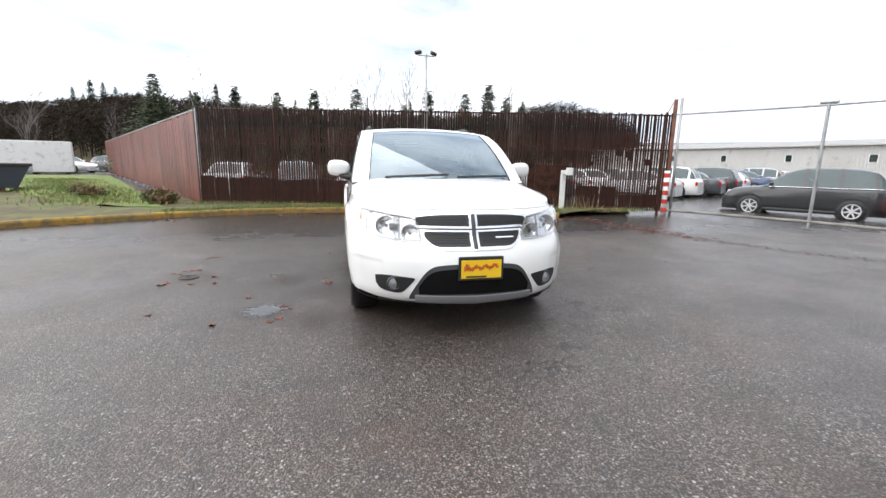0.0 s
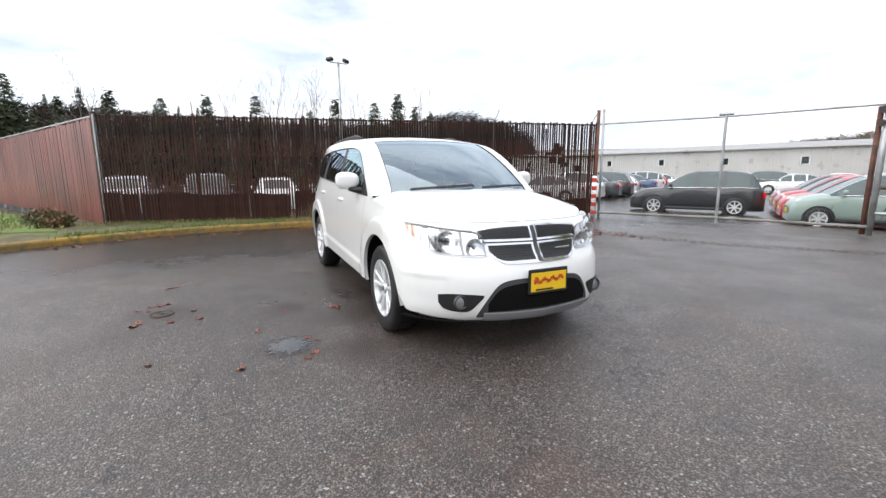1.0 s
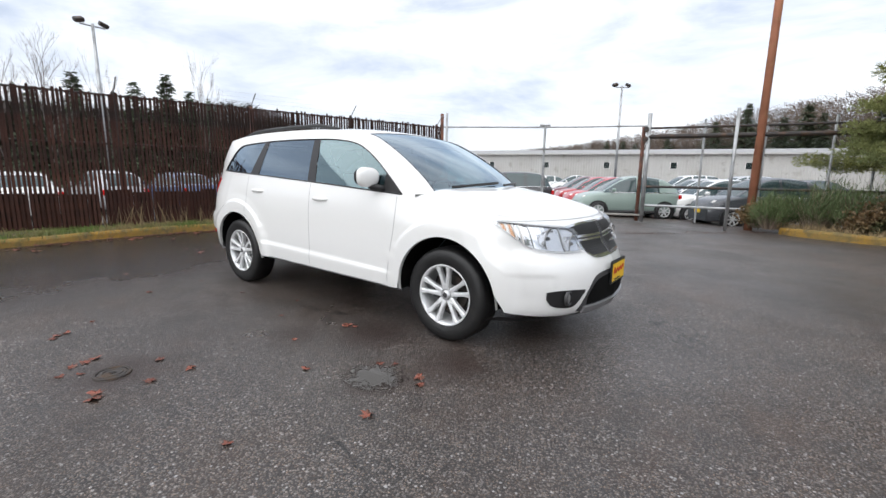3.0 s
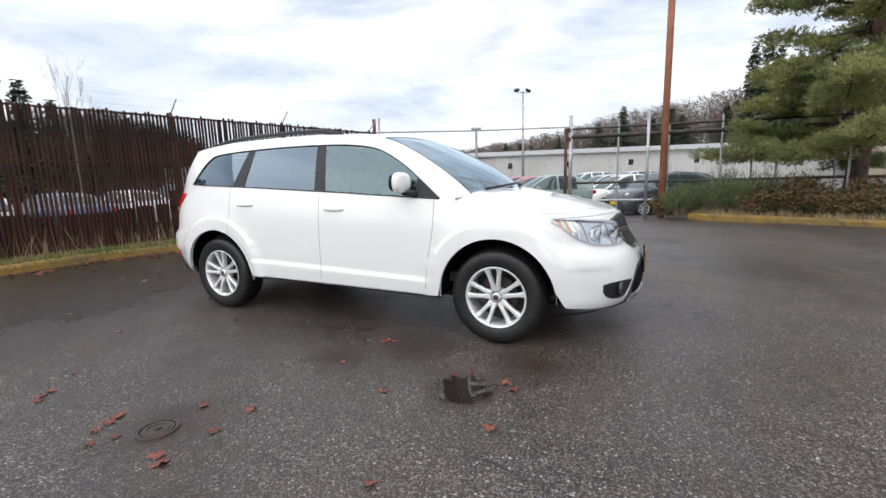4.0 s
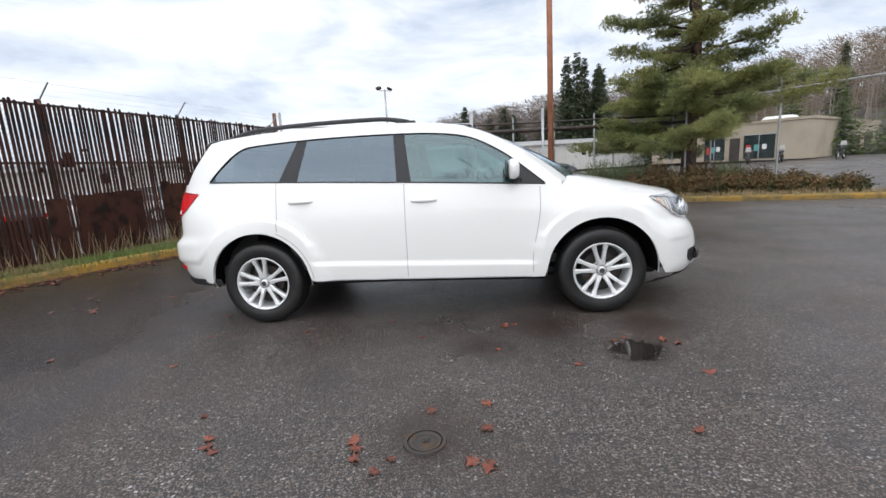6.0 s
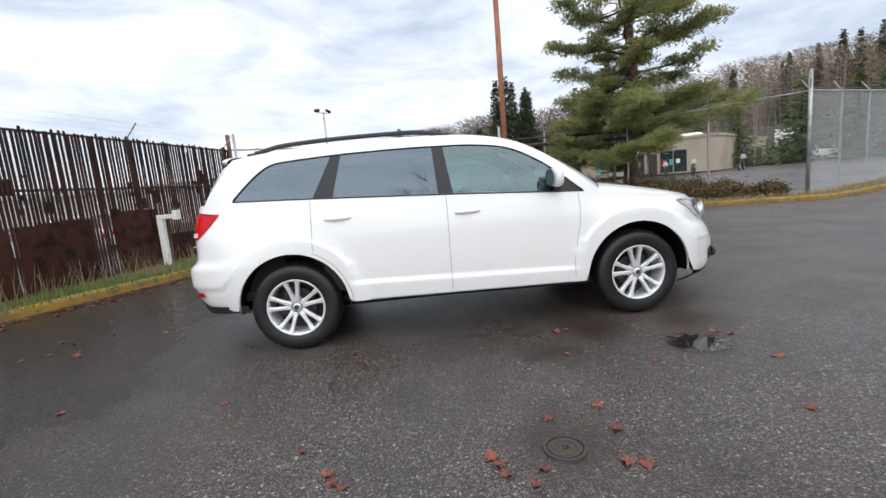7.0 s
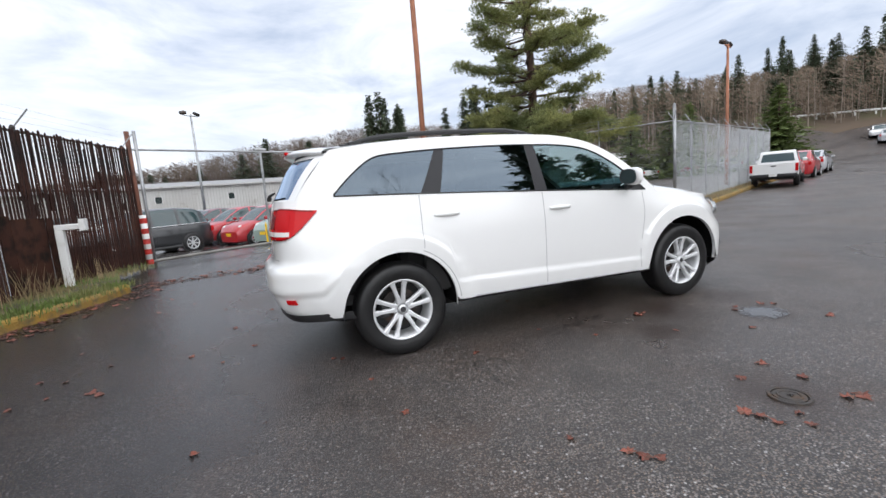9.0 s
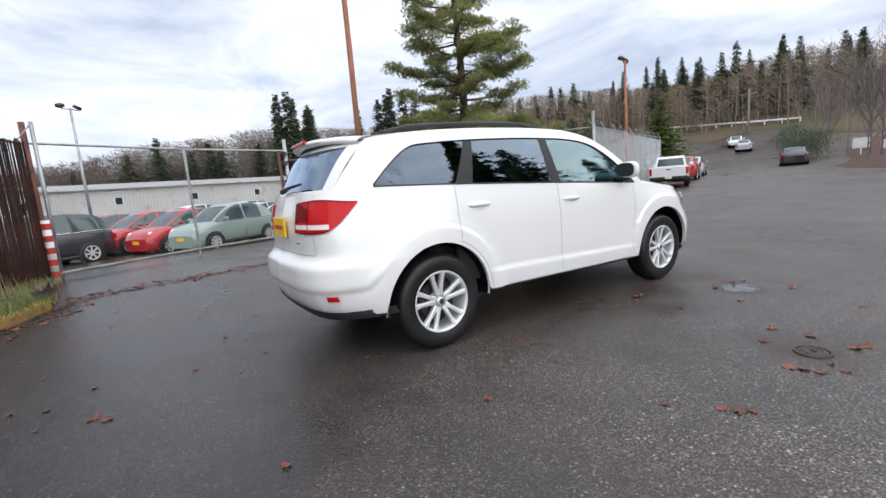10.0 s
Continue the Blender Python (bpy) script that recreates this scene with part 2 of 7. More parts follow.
ASPHALT = asphalt_material()
WATER = puddle_material(1.47, -1.64, 0.245, 0.215)
GRASS_SOIL = material("verge_soil", (0.07, 0.06, 0.03), 0.9, spots=(((0.10, 0.12, 0.03), 1.3, 0.42, 0.6), ((0.16, 0.12, 0.06), 6.0, 0.5, 0.7)), bump=0.8, bump_scale=30)
GRASS = material("grass_blades", (0.10, 0.15, 0.03), 0.7, vary=0.5, spots=(((0.22, 0.18, 0.08), 1.1, 0.45, 0.6),))
LAWN = material("lawn", (0.12, 0.19, 0.03), 0.85, spots=(((0.17, 0.18, 0.05), 0.7, 0.4, 0.65), ((0.06, 0.10, 0.02), 14.0, 0.5, 0.7)), bump=0.8, bump_scale=40)
DRY = material("dry_weed", (0.30, 0.22, 0.12), 0.8, vary=0.5)
KERB_YELLOW = material("mossy_yellow_kerb", (0.38, 0.215, 0.03), 0.85, spots=(((0.20, 0.15, 0.05), 1.2, 0.35, 0.65), ((0.12, 0.10, 0.05), 7.0, 0.45, 0.70), ((0.30, 0.17, 0.05), 22.0, 0.5, 0.75)), bump=0.7, bump_scale=45)
CONCRETE = material("concrete", (0.26, 0.25, 0.23), 0.8, spots=(((0.14, 0.13, 0.12), 2.0, 0.4, 0.7),), bump=0.4)
SLAT = material("brown_slat", (0.052, 0.0185, 0.012), 0.65, vary=0.45, spots=(((0.012, 0.007, 0.006), 1.6, 0.4, 0.65), ((0.045, 0.025, 0.017), 7.0, 0.6, 0.75)), bump=0.15, spec=0.25)
BACKING = material("dark_brown_board", (0.040, 0.0145, 0.0095), 0.85, vary=0.35, spots=(((0.050, 0.020, 0.012), 0.9, 0.45, 0.65), ((0.012, 0.007, 0.005), 5.0, 0.45, 0.65)), bump=0.3, spec=0.2)
SLAT_RED = material("reddish_slat", (0.21, 0.062, 0.045), 0.42, vary=0.25, spots=(((0.115, 0.035, 0.026), 0.6, 0.4, 0.65),))
GALV = material("galvanised_steel", (0.42, 0.43, 0.44), 0.45, metal=0.6, spots=(((0.25, 0.25, 0.25), 3.0, 0.45, 0.7),))
WIRE = material("chain_link_wire", (0.30, 0.31, 0.32), 0.5, metal=0.5)
GREY_WIRE = material("pale_chain_link_wire", (0.52, 0.54, 0.56), 0.6, metal=0.2)
OLD_WIRE = material("dark_coated_wire", (0.022, 0.016, 0.013), 0.7, spec=0.3)
RUST_POST = material("rust_brown_post", (0.16, 0.06, 0.035), 0.7, spots=(((0.07, 0.03, 0.02), 4.0, 0.45, 0.65),))
WOODPOLE = material("red_brown_pole", (0.44, 0.18, 0.105), 0.75, spots=(((0.27, 0.11, 0.06), 1.2, 0.4, 0.65), ((0.36, 0.17, 0.09), 9.0, 0.55, 0.7)), bump=0.3, bump_scale=20)
DARK_STEEL = material("dark_steel", (0.035, 0.03, 0.028), 0.55, metal=0.3, spots=(((0.09, 0.05, 0.03), 5.0, 0.5, 0.7),))
WHITE_PAINT = material("white_paint", (0.78, 0.78, 0.76), 0.5, spots=(((0.55, 0.53, 0.48), 3.0, 0.55, 0.75),))
RED_PAINT = material("red_paint", (0.55, 0.04, 0.03), 0.5, spots=(((0.35, 0.05, 0.04), 8.0, 0.5, 0.7),))
SIDING = material("white_corrugated_siding", (0.50, 0.495, 0.48), 0.6, spots=(((0.45, 0.44, 0.42), 0.25, 0.4, 0.65), ((0.35, 0.33, 0.30), 1.2, 0.58, 0.7)))
ROOFING = material("grey_roofing", (0.30, 0.30, 0.30), 0.7)
STUCCO = material("tan_wall", (0.40, 0.34, 0.26), 0.8, spots=(((0.33, 0.28, 0.21), 0.5, 0.45, 0.65),))
BOARD_TEAL = material("teal_board", (0.10, 0.33, 0.32), 0.5)
DARK_GLASS = material("dark_window_glass", (0.02, 0.03, 0.03), 0.05)
BARK = material("pine_bark", (0.11, 0.065, 0.045), 0.9, spots=(((0.05, 0.035, 0.03), 5.0, 0.45, 0.6),), bump=0.8, bump_scale=25)
NEEDLE = material("pine_needles", (0.32, 0.325, 0.125), 0.7, vary=0.7, spots=(((0.16, 0.19, 0.08), 0.6, 0.4, 0.65),), spec=0.3, thin=0.4)
FIR = material("dark_fir_needles", (0.105, 0.130, 0.080), 0.75, vary=0.5, spec=0.3, thin=0.25)
FIR_LIGHT = material("light_cedar_leaves", (0.17, 0.22, 0.075), 0.7, vary=0.4, thin=0.35)
TWIG = material("bare_twigs", (0.29, 0.225, 0.170), 0.95, vary=0.5, spec=0.2)
SCRUB = material("scrub_twigs", (0.165, 0.130, 0.105), 0.95, vary=0.5, spec=0.2)
DARK_TWIG = material("dark_bare_twigs", (0.060, 0.047, 0.034), 0.95, vary=0.6, spec=0.2)
ALDER = material("pale_alder_bark", (0.30, 0.25, 0.205), 0.9, vary=0.4)
GREY_TWIG = material("grey_bare_twigs", (0.19, 0.165, 0.155), 0.95, vary=0.4, spec=0.2)
WOODS = material("brown_wood_floor", (0.10, 0.072, 0.048), 0.95, spots=(((0.09, 0.08, 0.04), 0.2, 0.45, 0.6),))
BROOM = material("green_broom_twigs", (0.090, 0.125, 0.045), 0.7, vary=0.5)
BRAMBLE = material("brown_bramble_leaves", (0.165, 0.100, 0.042), 0.7, vary=0.6, spots=(((0.06, 0.075, 0.025), 1.6, 0.45, 0.6),))
LEAF = material("fallen_maple_leaf", (0.17, 0.045, 0.026), 0.55, vary=0.5, spots=(((0.09, 0.035, 0.02), 18.0, 0.42, 0.62),))
MULCH = material("red_mulch", (0.085, 0.042, 0.030), 0.95, spots=(((0.05, 0.03, 0.022), 1.5, 0.4, 0.65), ((0.12, 0.065, 0.045), 9.0, 0.5, 0.7)), bump=0.8, bump_scale=12)
IRON = material("cast_iron", (0.055, 0.048, 0.044), 0.6, metal=0.3, spots=(((0.08, 0.05, 0.03), 12.0, 0.5, 0.65),))

# car finishes
PAINT_WHITE = material("white_car_paint", (0.80, 0.80, 0.79), 0.32, coat=1.0)
RUBBER = material("tyre_rubber", (0.0085, 0.0085, 0.009), 0.45, spots=(((0.015, 0.014, 0.0135), 9.0, 0.5, 0.7),), bump=0.1, spec=0.45)
ALLOY = material("silver_alloy", (0.72, 0.73, 0.74), 0.32, metal=0.35, coat=0.5)
CHROME = material("chrome", (0.78, 0.79, 0.81), 0.12, metal=0.92, coat=0.3)
BLACK_PLASTIC = material("black_plastic", (0.016, 0.016, 0.017), 0.5)
ARCH_LINER = material("wheel_arch_liner", (0.006, 0.006, 0.006), 0.9, spec=0.1)
BLACK_GLOSS = material("dark_grey_pillar", (0.034, 0.034, 0.037), 0.4, spec=0.25)
GREY_PLASTIC = material("grey_plastic", (0.045, 0.045, 0.047), 0.45)
SILVER_PLASTIC = material("silver_skid", (0.33, 0.33, 0.34), 0.35, metal=0.5)
SEAM = material("panel_gap", (0.33, 0.33, 0.33), 0.8)
RED_LENS = material("red_lamp_lens", (0.50, 0.006, 0.008), 0.14, spec=0.25)
DEEP_RED = material("deep_red_lamp_lens", (0.17, 0.003, 0.005), 0.10, spec=0.3)
CLEAR_LENS = glass("clear_lamp_lens", (0.93, 0.94, 0.95))
LAMP_BOWL = material("lamp_reflector", (0.62, 0.63, 0.65), 0.14, metal=0.95)
AMBER = material("amber_reflector", (0.66, 0.34, 0.17), 0.3)
WHITE_LENS = material("white_lamp_lens", (0.75, 0.73, 0.70), 0.15)
PLATE_YELLOW = material("yellow_plate", (0.85, 0.55, 0.02), 0.4)
PLATE_RED = material("red_lettering", (0.50, 0.05, 0.02), 0.5)
DARK_INTERIOR = material("dark_seat_cloth", (0.035, 0.034, 0.034), 0.85)
GREY_INTERIOR = material("grey_trim", (0.10, 0.10, 0.10), 0.8)
PRIVACY = glass("privacy_glass", (0.06, 0.066, 0.07), low=0.14, hue=(0.70, 0.85, 1.0))
REAR_GLASS = glass("rear_window_glass", (0.05, 0.055, 0.06), low=0.20, hue=(0.66, 0.80, 1.0))
TEAL_GLASS = glass("green_tinted_glass", (0.22, 0.39, 0.39), low=0.13, hue=(0.74, 0.95, 1.0))
SHIELD = glass("windscreen_glass", (0.36, 0.48, 0.52), low=0.17, hue=(0.80, 0.92, 1.0), power=2.4)


# ---------------------------------------------------------------- mesh tools
class Build:
    """Gathers vertices and faces of one mesh."""

    def __init__(self):
        self.v, self.f = [], []

    def add(self, verts, faces):
        n = len(self.v)
        self.v += [tuple(p) for p in verts]
        self.f += [tuple(n + i for i in f) for f in faces]
        return self

    def box(self, x0, x1, y0, y1, z0, z1, m=None, bevel=0.0):
        if bevel:
            b = bevel
            rings = []
            for z, i in ((z0, b), (z0 + b, 0), (z1 - b, 0), (z1, b)):
                c = b if i == 0 else b + i
                rings.append([(x0 + c, y0 + i, z), (x1 - c, y0 + i, z), (x1 - i, y0 + c, z), (x1 - i, y1 - c, z), (x1 - c, y1 - i, z), (x0 + c, y1 - i, z), (x0 + i, y1 - c, z), (x0 + i, y0 + c, z)])
            pts = [p for r in rings for p in r]
            fs = [tuple(range(7, -1, -1)), tuple(range(24, 32))]
            for k in range(3):
                fs += [(8 * k + i, 8 * k + (i + 1) % 8, 8 * k + 8 + (i + 1) % 8, 8 * k + 8 + i) for i in range(8)]
        else:
            pts = [(x, y, z) for z in (z0, z1) for x, y in ((x0, y0), (x1, y0), (x1, y1), (x0, y1))]
            fs = [(3, 2, 1, 0), (4, 5, 6, 7), (0, 1, 5, 4), (1, 2, 6, 5), (2, 3, 7, 6), (3, 0, 4, 7)]
        if m is not None:
            pts = [m @ Vector(p) for p in pts]
        return self.add(pts, fs)

    def tube(self, points, radii, seg=8, caps=True):
        pts = [Vector(p) for p in points]
        if isinstance(radii, (int, float)):
            radii = [radii] * len(pts)
        n0 = len(self.v)
        for i, p in enumerate(pts):
            d = (pts[min(i + 1, len(pts) - 1)] - pts[max(i - 1, 0)]).normalized()
            a = d.cross(Vector((0, 0, 1)) if abs(d.z) < 0.9 else Vector((1, 0, 0))).normalized()
            c = d.cross(a)
            self.v += [tuple(p + radii[i] * (math.cos(k * math.tau / seg) * a + math.sin(k * math.tau / seg) * c)) for k in range(seg)]
        for i in range(len(pts) - 1):
            for k in range(seg):
                a, c = n0 + i * seg + k, n0 + i * seg + (k + 1) % seg
                self.f.append((a, a + seg, c + seg, c))
        if caps:
            self.f.append(tuple(range(n0, n0 + seg)))
            self.f.append(tuple(range(n0 + len(pts) * seg - 1, n0 + (len(pts) - 1) * seg - 1, -1)))
        return self

    def grid(self, fn, nu, nv, close_u=False):
        """A sheet fn(u, v), u and v from 0 to 1."""
        n0 = len(self.v)
        self.v += [tuple(fn(i / nu, j / nv)) for i in range(nu + (0 if close_u else 1)) for j in range(nv + 1)]
        w = nv + 1
        for i in range(nu):
            i2 = (i + 1) % nu if close_u else i + 1
            for j in range(nv):
                self.f.append((n0 + i * w + j, n0 + i2 * w + j, n0 + i2 * w + j + 1, n0 + i * w + j + 1))
        return self

    def spin(self, profile, centre, axis="y", seg=32):
        """Turns (radius, along) points round an axis through centre."""
        c = Vector(centre)

        def at(u, v):
            k = v * (len(profile) - 1)
            r, a = profile[int(round(k))]
            s, co = math.sin(u * math.tau), math.cos(u * math.tau)
            return c + (Vector((r * co, a, r * s)) if axis == "y" else Vector((a, r * co, r * s)) if axis == "x" else Vector((r * co, r * s, a)))

        return self.grid(at, seg, len(profile) - 1, True)

    def prism(self, outline, fn_a, fn_b):
        """A plate: outline points (p, q) through fn_a to one face and fn_b to the other, with walls."""
        n = len(outline)
        pts = [fn_a(*p) for p in outline] + [fn_b(*p) for p in outline]
        return self.add(pts, [tuple(range(n)), tuple(range(2 * n - 1, n - 1, -1))] + [(i, n + i, n + (i + 1) % n, (i + 1) % n) for i in range(n)])

    def mesh(self, name, mat, smooth=False):
        me = bpy.data.meshes.new(name)
        me.from_pydata(self.v, [], self.f)
        if mat is not None:
            for m in mat if isinstance(mat, (list, tuple)) else (mat,):
                me.materials.append(m)
        if smooth:
            me.polygons.foreach_set("use_smooth", [True] * len(me.polygons))
        me.update()
        return me


def fix_normals(me):
    bm = bmesh.new()
    bm.from_mesh(me)
    bmesh.ops.recalc_face_normals(bm, faces=bm.faces)
    bm.to_mesh(me)
    bm.free()


def part(name, build, mat, parent, label="", smooth=False, fix=True, m=None):
    me = build.mesh(name, mat, smooth) if isinstance(build, Build) else build
    if fix and isinstance(build, Build):
        fix_normals(me)
    ob = new(name, me)
    ob.parent = parent
    if m is not None:
        ob.matrix_basis = m
    if label:
        ob["label"] = label
    return ob


def thing(name, label, category, m=None, group="", kind=""):
    ob = new(name)
    ob.empty_display_size = 0.2
    if m is not None:
        ob.matrix_basis = m
    return tagged(ob, label, category, group, kind)


def solid(name, build, mat, label, category, kind="", smooth=False, group="", fix=True):
    me = build.mesh(name, mat, smooth)
    if fix:
        fix_normals(me)
    return tagged(new(name, me), label, category, group, kind)


def spline(points, x):
    """A smooth curve through (x, y) points, x rising."""
    if x <= points[0][0]:
        return points[0][1]
    if x >= points[-1][0]:
        return points[-1][1]
    for i in range(len(points) - 1):
        (x0, y0), (x1, y1) = points[i], points[i + 1]
        if x <= x1:
            m0 = (y1 - points[i - 1][1]) / (x1 - points[i - 1][0]) if i else (y1 - y0) / (x1 - x0)
            m1 = (points[i + 2][1] - y0) / (points[i + 2][0] - x0) if i + 2 < len(points) else (y1 - y0) / (x1 - x0)
            t, h = (x - x0) / (x1 - x0), x1 - x0
            return (2 * t**3 - 3 * t**2 + 1) * y0 + (t**3 - 2 * t**2 + t) * h * m0 + (3 * t**2 - 2 * t**3) * y1 + (t**3 - t**2) * h * m1


def along(points, step):
    """Points every step metres along a polyline, with the direction there."""
    out, left = [], 0.0
    for a, b in zip(points, points[1:]):
        a, b = Vector(a), Vector(b)
        d = (b - a).length
        s = left
        while s < d:
            out.append((a + (b - a) * s / d, (b - a).normalized()))
            s += step
        left = s - d
    return out


def smooth_line(points, n=8):
    """A Catmull-Rom line through plan points."""
    pts = [Vector(p) for p in points]
    out = []
    for i in range(len(pts) - 1):
        p0, p1, p2, p3 = pts[max(i - 1, 0)], pts[i], pts[i + 1], pts[min(i + 2, len(pts) - 1)]
        for k in range(n):
            t = k / n
            out.append(0.5 * (2 * p1 + (p2 - p0) * t + (2 * p0 - 5 * p1 + 4 * p2 - p3) * t * t + (3 * p1 - p0 - 3 * p2 + p3) * t**3))
    return out + [pts[-1]]


# ---------------------------------------------------------------- ground
RIDGE = [(-60, 3.0), (-20, 5.0), (5, 8.0), (25, 12.0), (45, 10.0), (65, 5.0), (85, 4.2), (110, 3.6), (135, 3.5), (150, 5.0), (165, 8.0), (185, 8.5), (205, 8.0), (240, 4.0), (300, 3.0)]


def height(x, y):
    """The yard is level, the car park falls a little behind the gate, the street climbs towards +x, hills rise far out."""
    z = 0.0
    if x > 8:
        r = x - 8
        z += 0.016 * r * min(1.0, r / 10) + 0.05 * max(0.0, r - 33)
    drop = max(0.0, min(1.0, (y - 8.8) / 6.0)) * max(0.0, min(1.0, (12 - x) / 8.0))
    drop = max(drop, max(0.0, min(1.0, (-8.4 - x) / 5.0)) * max(0.0, min(1.0, (y + 9) / 5.0)))
    z -= 0.36 * drop
    far = math.hypot(x, y)
    if far > 60:
        deg = math.degrees(math.atan2(y, x))
        if deg < -60:
            deg += 360
        t = min(1.0, (far - 60) / 50)
        z += spline(RIDGE, deg) * t * t * (3 - 2 * t) + max(0.0, far - 110) * 0.05
    return z


def ground():
    def axis(n, reach):
        return [math.copysign(abs(k / n) ** 2.6, k) * reach for k in range(-n, n + 1)]

    xs, ys = axis(34, 700.0), axis(34, 700.0)
    b = Build()
    b.v = [(x, y, height(x, y)) for x in xs for y in ys]
    w = len(ys)
    b.f = [(i * w + j, (i + 1) * w + j, (i + 1) * w + j + 1, i * w + j + 1) for i in range(len(xs) - 1) for j in range(w - 1)]
    solid("ground", b, ASPHALT, "dark wet weathered asphalt yard with pale stones", "asphalt", "structure", smooth=True, fix=False)


ground()

KERB_A = smooth_line([(-3.2, -8.2), (-4.0, -7.0), (-4.85, -5.6), (-5.6, -4.2), (-6.1, -2.6), (-6.2, -1.0), (-6.1, 0.4), (-5.75, 1.4), (-5.25, 2.4), (-4.75, 3.4), (-4.5, 4.2)], 5)
KERB_B = smooth_line([(3.5, 9.7), (4.3, 8.9), (6.3, 7.9), (8.2, 7.1), (10.3, 6.3), (12.4, 6.9), (16.0, 8.6), (20.0, 10.4), (25.0, 12.6), (32.0, 15.8)], 5)
FENCE_CORNER, GATE_POST = Vector((-7.84, -4.75)), Vector((-4.98, 7.55))


def kerb(name, line, side):
    """A rounded kerb 0.15 wide and 0.13 high that follows the plan line; side +1 lays it to the left of the way."""
    b = Build()
    prof = [(0, -0.05), (0.0, 0.09), (0.015, 0.12), (0.045, 0.135), (0.12, 0.135), (0.15, 0.125), (0.15, -0.05)]
    n = len(line)
    rows = []
    for i, p in enumerate(line):
        d = (line[min(i + 1, n - 1)] - line[max(i - 1, 0)]).normalized()
        q = Vector((-d.y, d.x)) * side
        rows.append([(*(p + q * (o + 0.008 * noise.noise((p.x * 3, p.y * 3, 0)))), h + height(p.x, p.y) + 0.01 * noise.noise((p.x * 2, p.y * 2, 4))) for o, h in prof])
    b.grid(lambda u, v: rows[round(u * (n - 1))][round(v * 6)], n - 1, 6)
    b.add(rows[0], [tuple(range(7))])
    b.add(rows[-1], [tuple(range(7))])
    return solid(name, b, KERB_YELLOW, "worn mossy yellow-painted concrete kerb", "kerb", "structure", smooth=False)


kerb("kerb_fence_side", KERB_A, 1)
kerb("kerb_street_side", KERB_B, 1)


def verge(name, line, back, mat, label, rise=0.11):
    """A strip of soil behind a kerb: line and the back line have the same number of points."""
    b = Build()
    n = len(line)
    def at(u, v):
        i = round(u * (n - 1))
        p = line[i].lerp(back[i], v)
        bump = 0.05 * noise.noise((p.x * 1.3, p.y * 1.3, 2)) * min(1, 4 * v)
        return (p.x, p.y, height(p.x, p.y) + rise * (1 if v < 1 else -1) + 0.03 * math.sin(v * 3) + bump)
    b.grid(at, n - 1, 8)
    return solid(name, b, mat, label, "verge", "structure", smooth=True)


def offset(line, d):
    n = len(line)
    out = []
    for i, p in enumerate(line):
        t = (line[min(i + 1, n - 1)] - line[max(i - 1, 0)]).normalized()
        out.append(p + Vector((-t.y, t.x)) * d)
    return out


A_IN = offset(KERB_A, 0.13)
A_BACK = []
for q in A_IN:
    s = max(0.0, min(1.0, (q.y + 4.75) / 12.3))
    f = FENCE_CORNER.lerp(GATE_POST, s)
    A_BACK.append(Vector((f.x - 0.45, q.y + 0.2)) if q.y > -4.5 else Vector((q.x - 9.0, q.y - 4.0 * (-4.5 - q.y) - 1.5)))
A_BACK[-1] = Vector((-5.4, 6.9))
verge("verge_fence_side", A_IN, A_BACK, GRASS_SOIL, "rough grassy soil strip below the brown fence")
B_IN = offset(KERB_B, 0.13)
B_BACK = [p + Vector((0.3, 3.2)) if p.x < 10.2 else offset(KERB_B, 1.1)[i] for i, p in enumerate(KERB_B)]
verge("verge_street_side", B_IN, B_BACK, GRASS_SOIL, "overgrown soil bed under the pine")
lawn = Build()
lawn.grid(lambda u, v: (-6.5 - 22 * u - 1.0 * v, -5.2 - 11 * u - (3 + 6 * u) * v, 0.14 + 0.25 * u * (1 - u) + 0.05 * noise.noise((u * 9, v * 5, 1)) - 0.25 * (v > 0.99)), 24, 10)
solid("lawn", lawn, LAWN, "bright green mossy lawn beside the fence", "lawn", "structure", smooth=True)


# ---------------------------------------------------------------- fences
def clip_wires(length, z0, z1, pitch, thick=0.0024):
    """Both sets of slanting wires of a chain-link sheet, in the xz plane from x = 0."""
    b, h = Build(), z1 - z0
    k = -h
    while k < length:
        for flip in (False, True):
            a, c = max(k, 0.0), min(k + h, length)
            if c - a > 0.01:
                za, zc = z0 + a - k, z0 + c - k
                if flip:
                    za, zc = z1 - (a - k), z1 - (c - k)
                b.tube([(a, 0.004 * flip, za), (c, 0.004 * flip, zc)], thick, 3, False)
        k += pitch
    return b


def frame_of(p, q):
    """The pose at plan point p with x towards q."""
    return pose(p[0], p[1], 0, 0, 0, math.degrees(math.atan2(q[1] - p[1], q[0] - p[0])))


def slat_mesh(h):
    """A flat plastic slat, nicked at the top."""
    b = Build()
    w, t = 0.0218, 0.005
    b.box(-w, w, -t, t, 0, h - 0.02)
    b.add([(-w, -t, h - 0.02), (w, -t, h - 0.02), (w, t, h - 0.02), (-w, t, h - 0.02), (0.012, 0, h), (-0.012, 0, h)], [(0, 1, 4, 5), (2, 3, 5, 4), (1, 2, 4), (3, 0, 5)])
    return b.mesh("slat", SLAT)


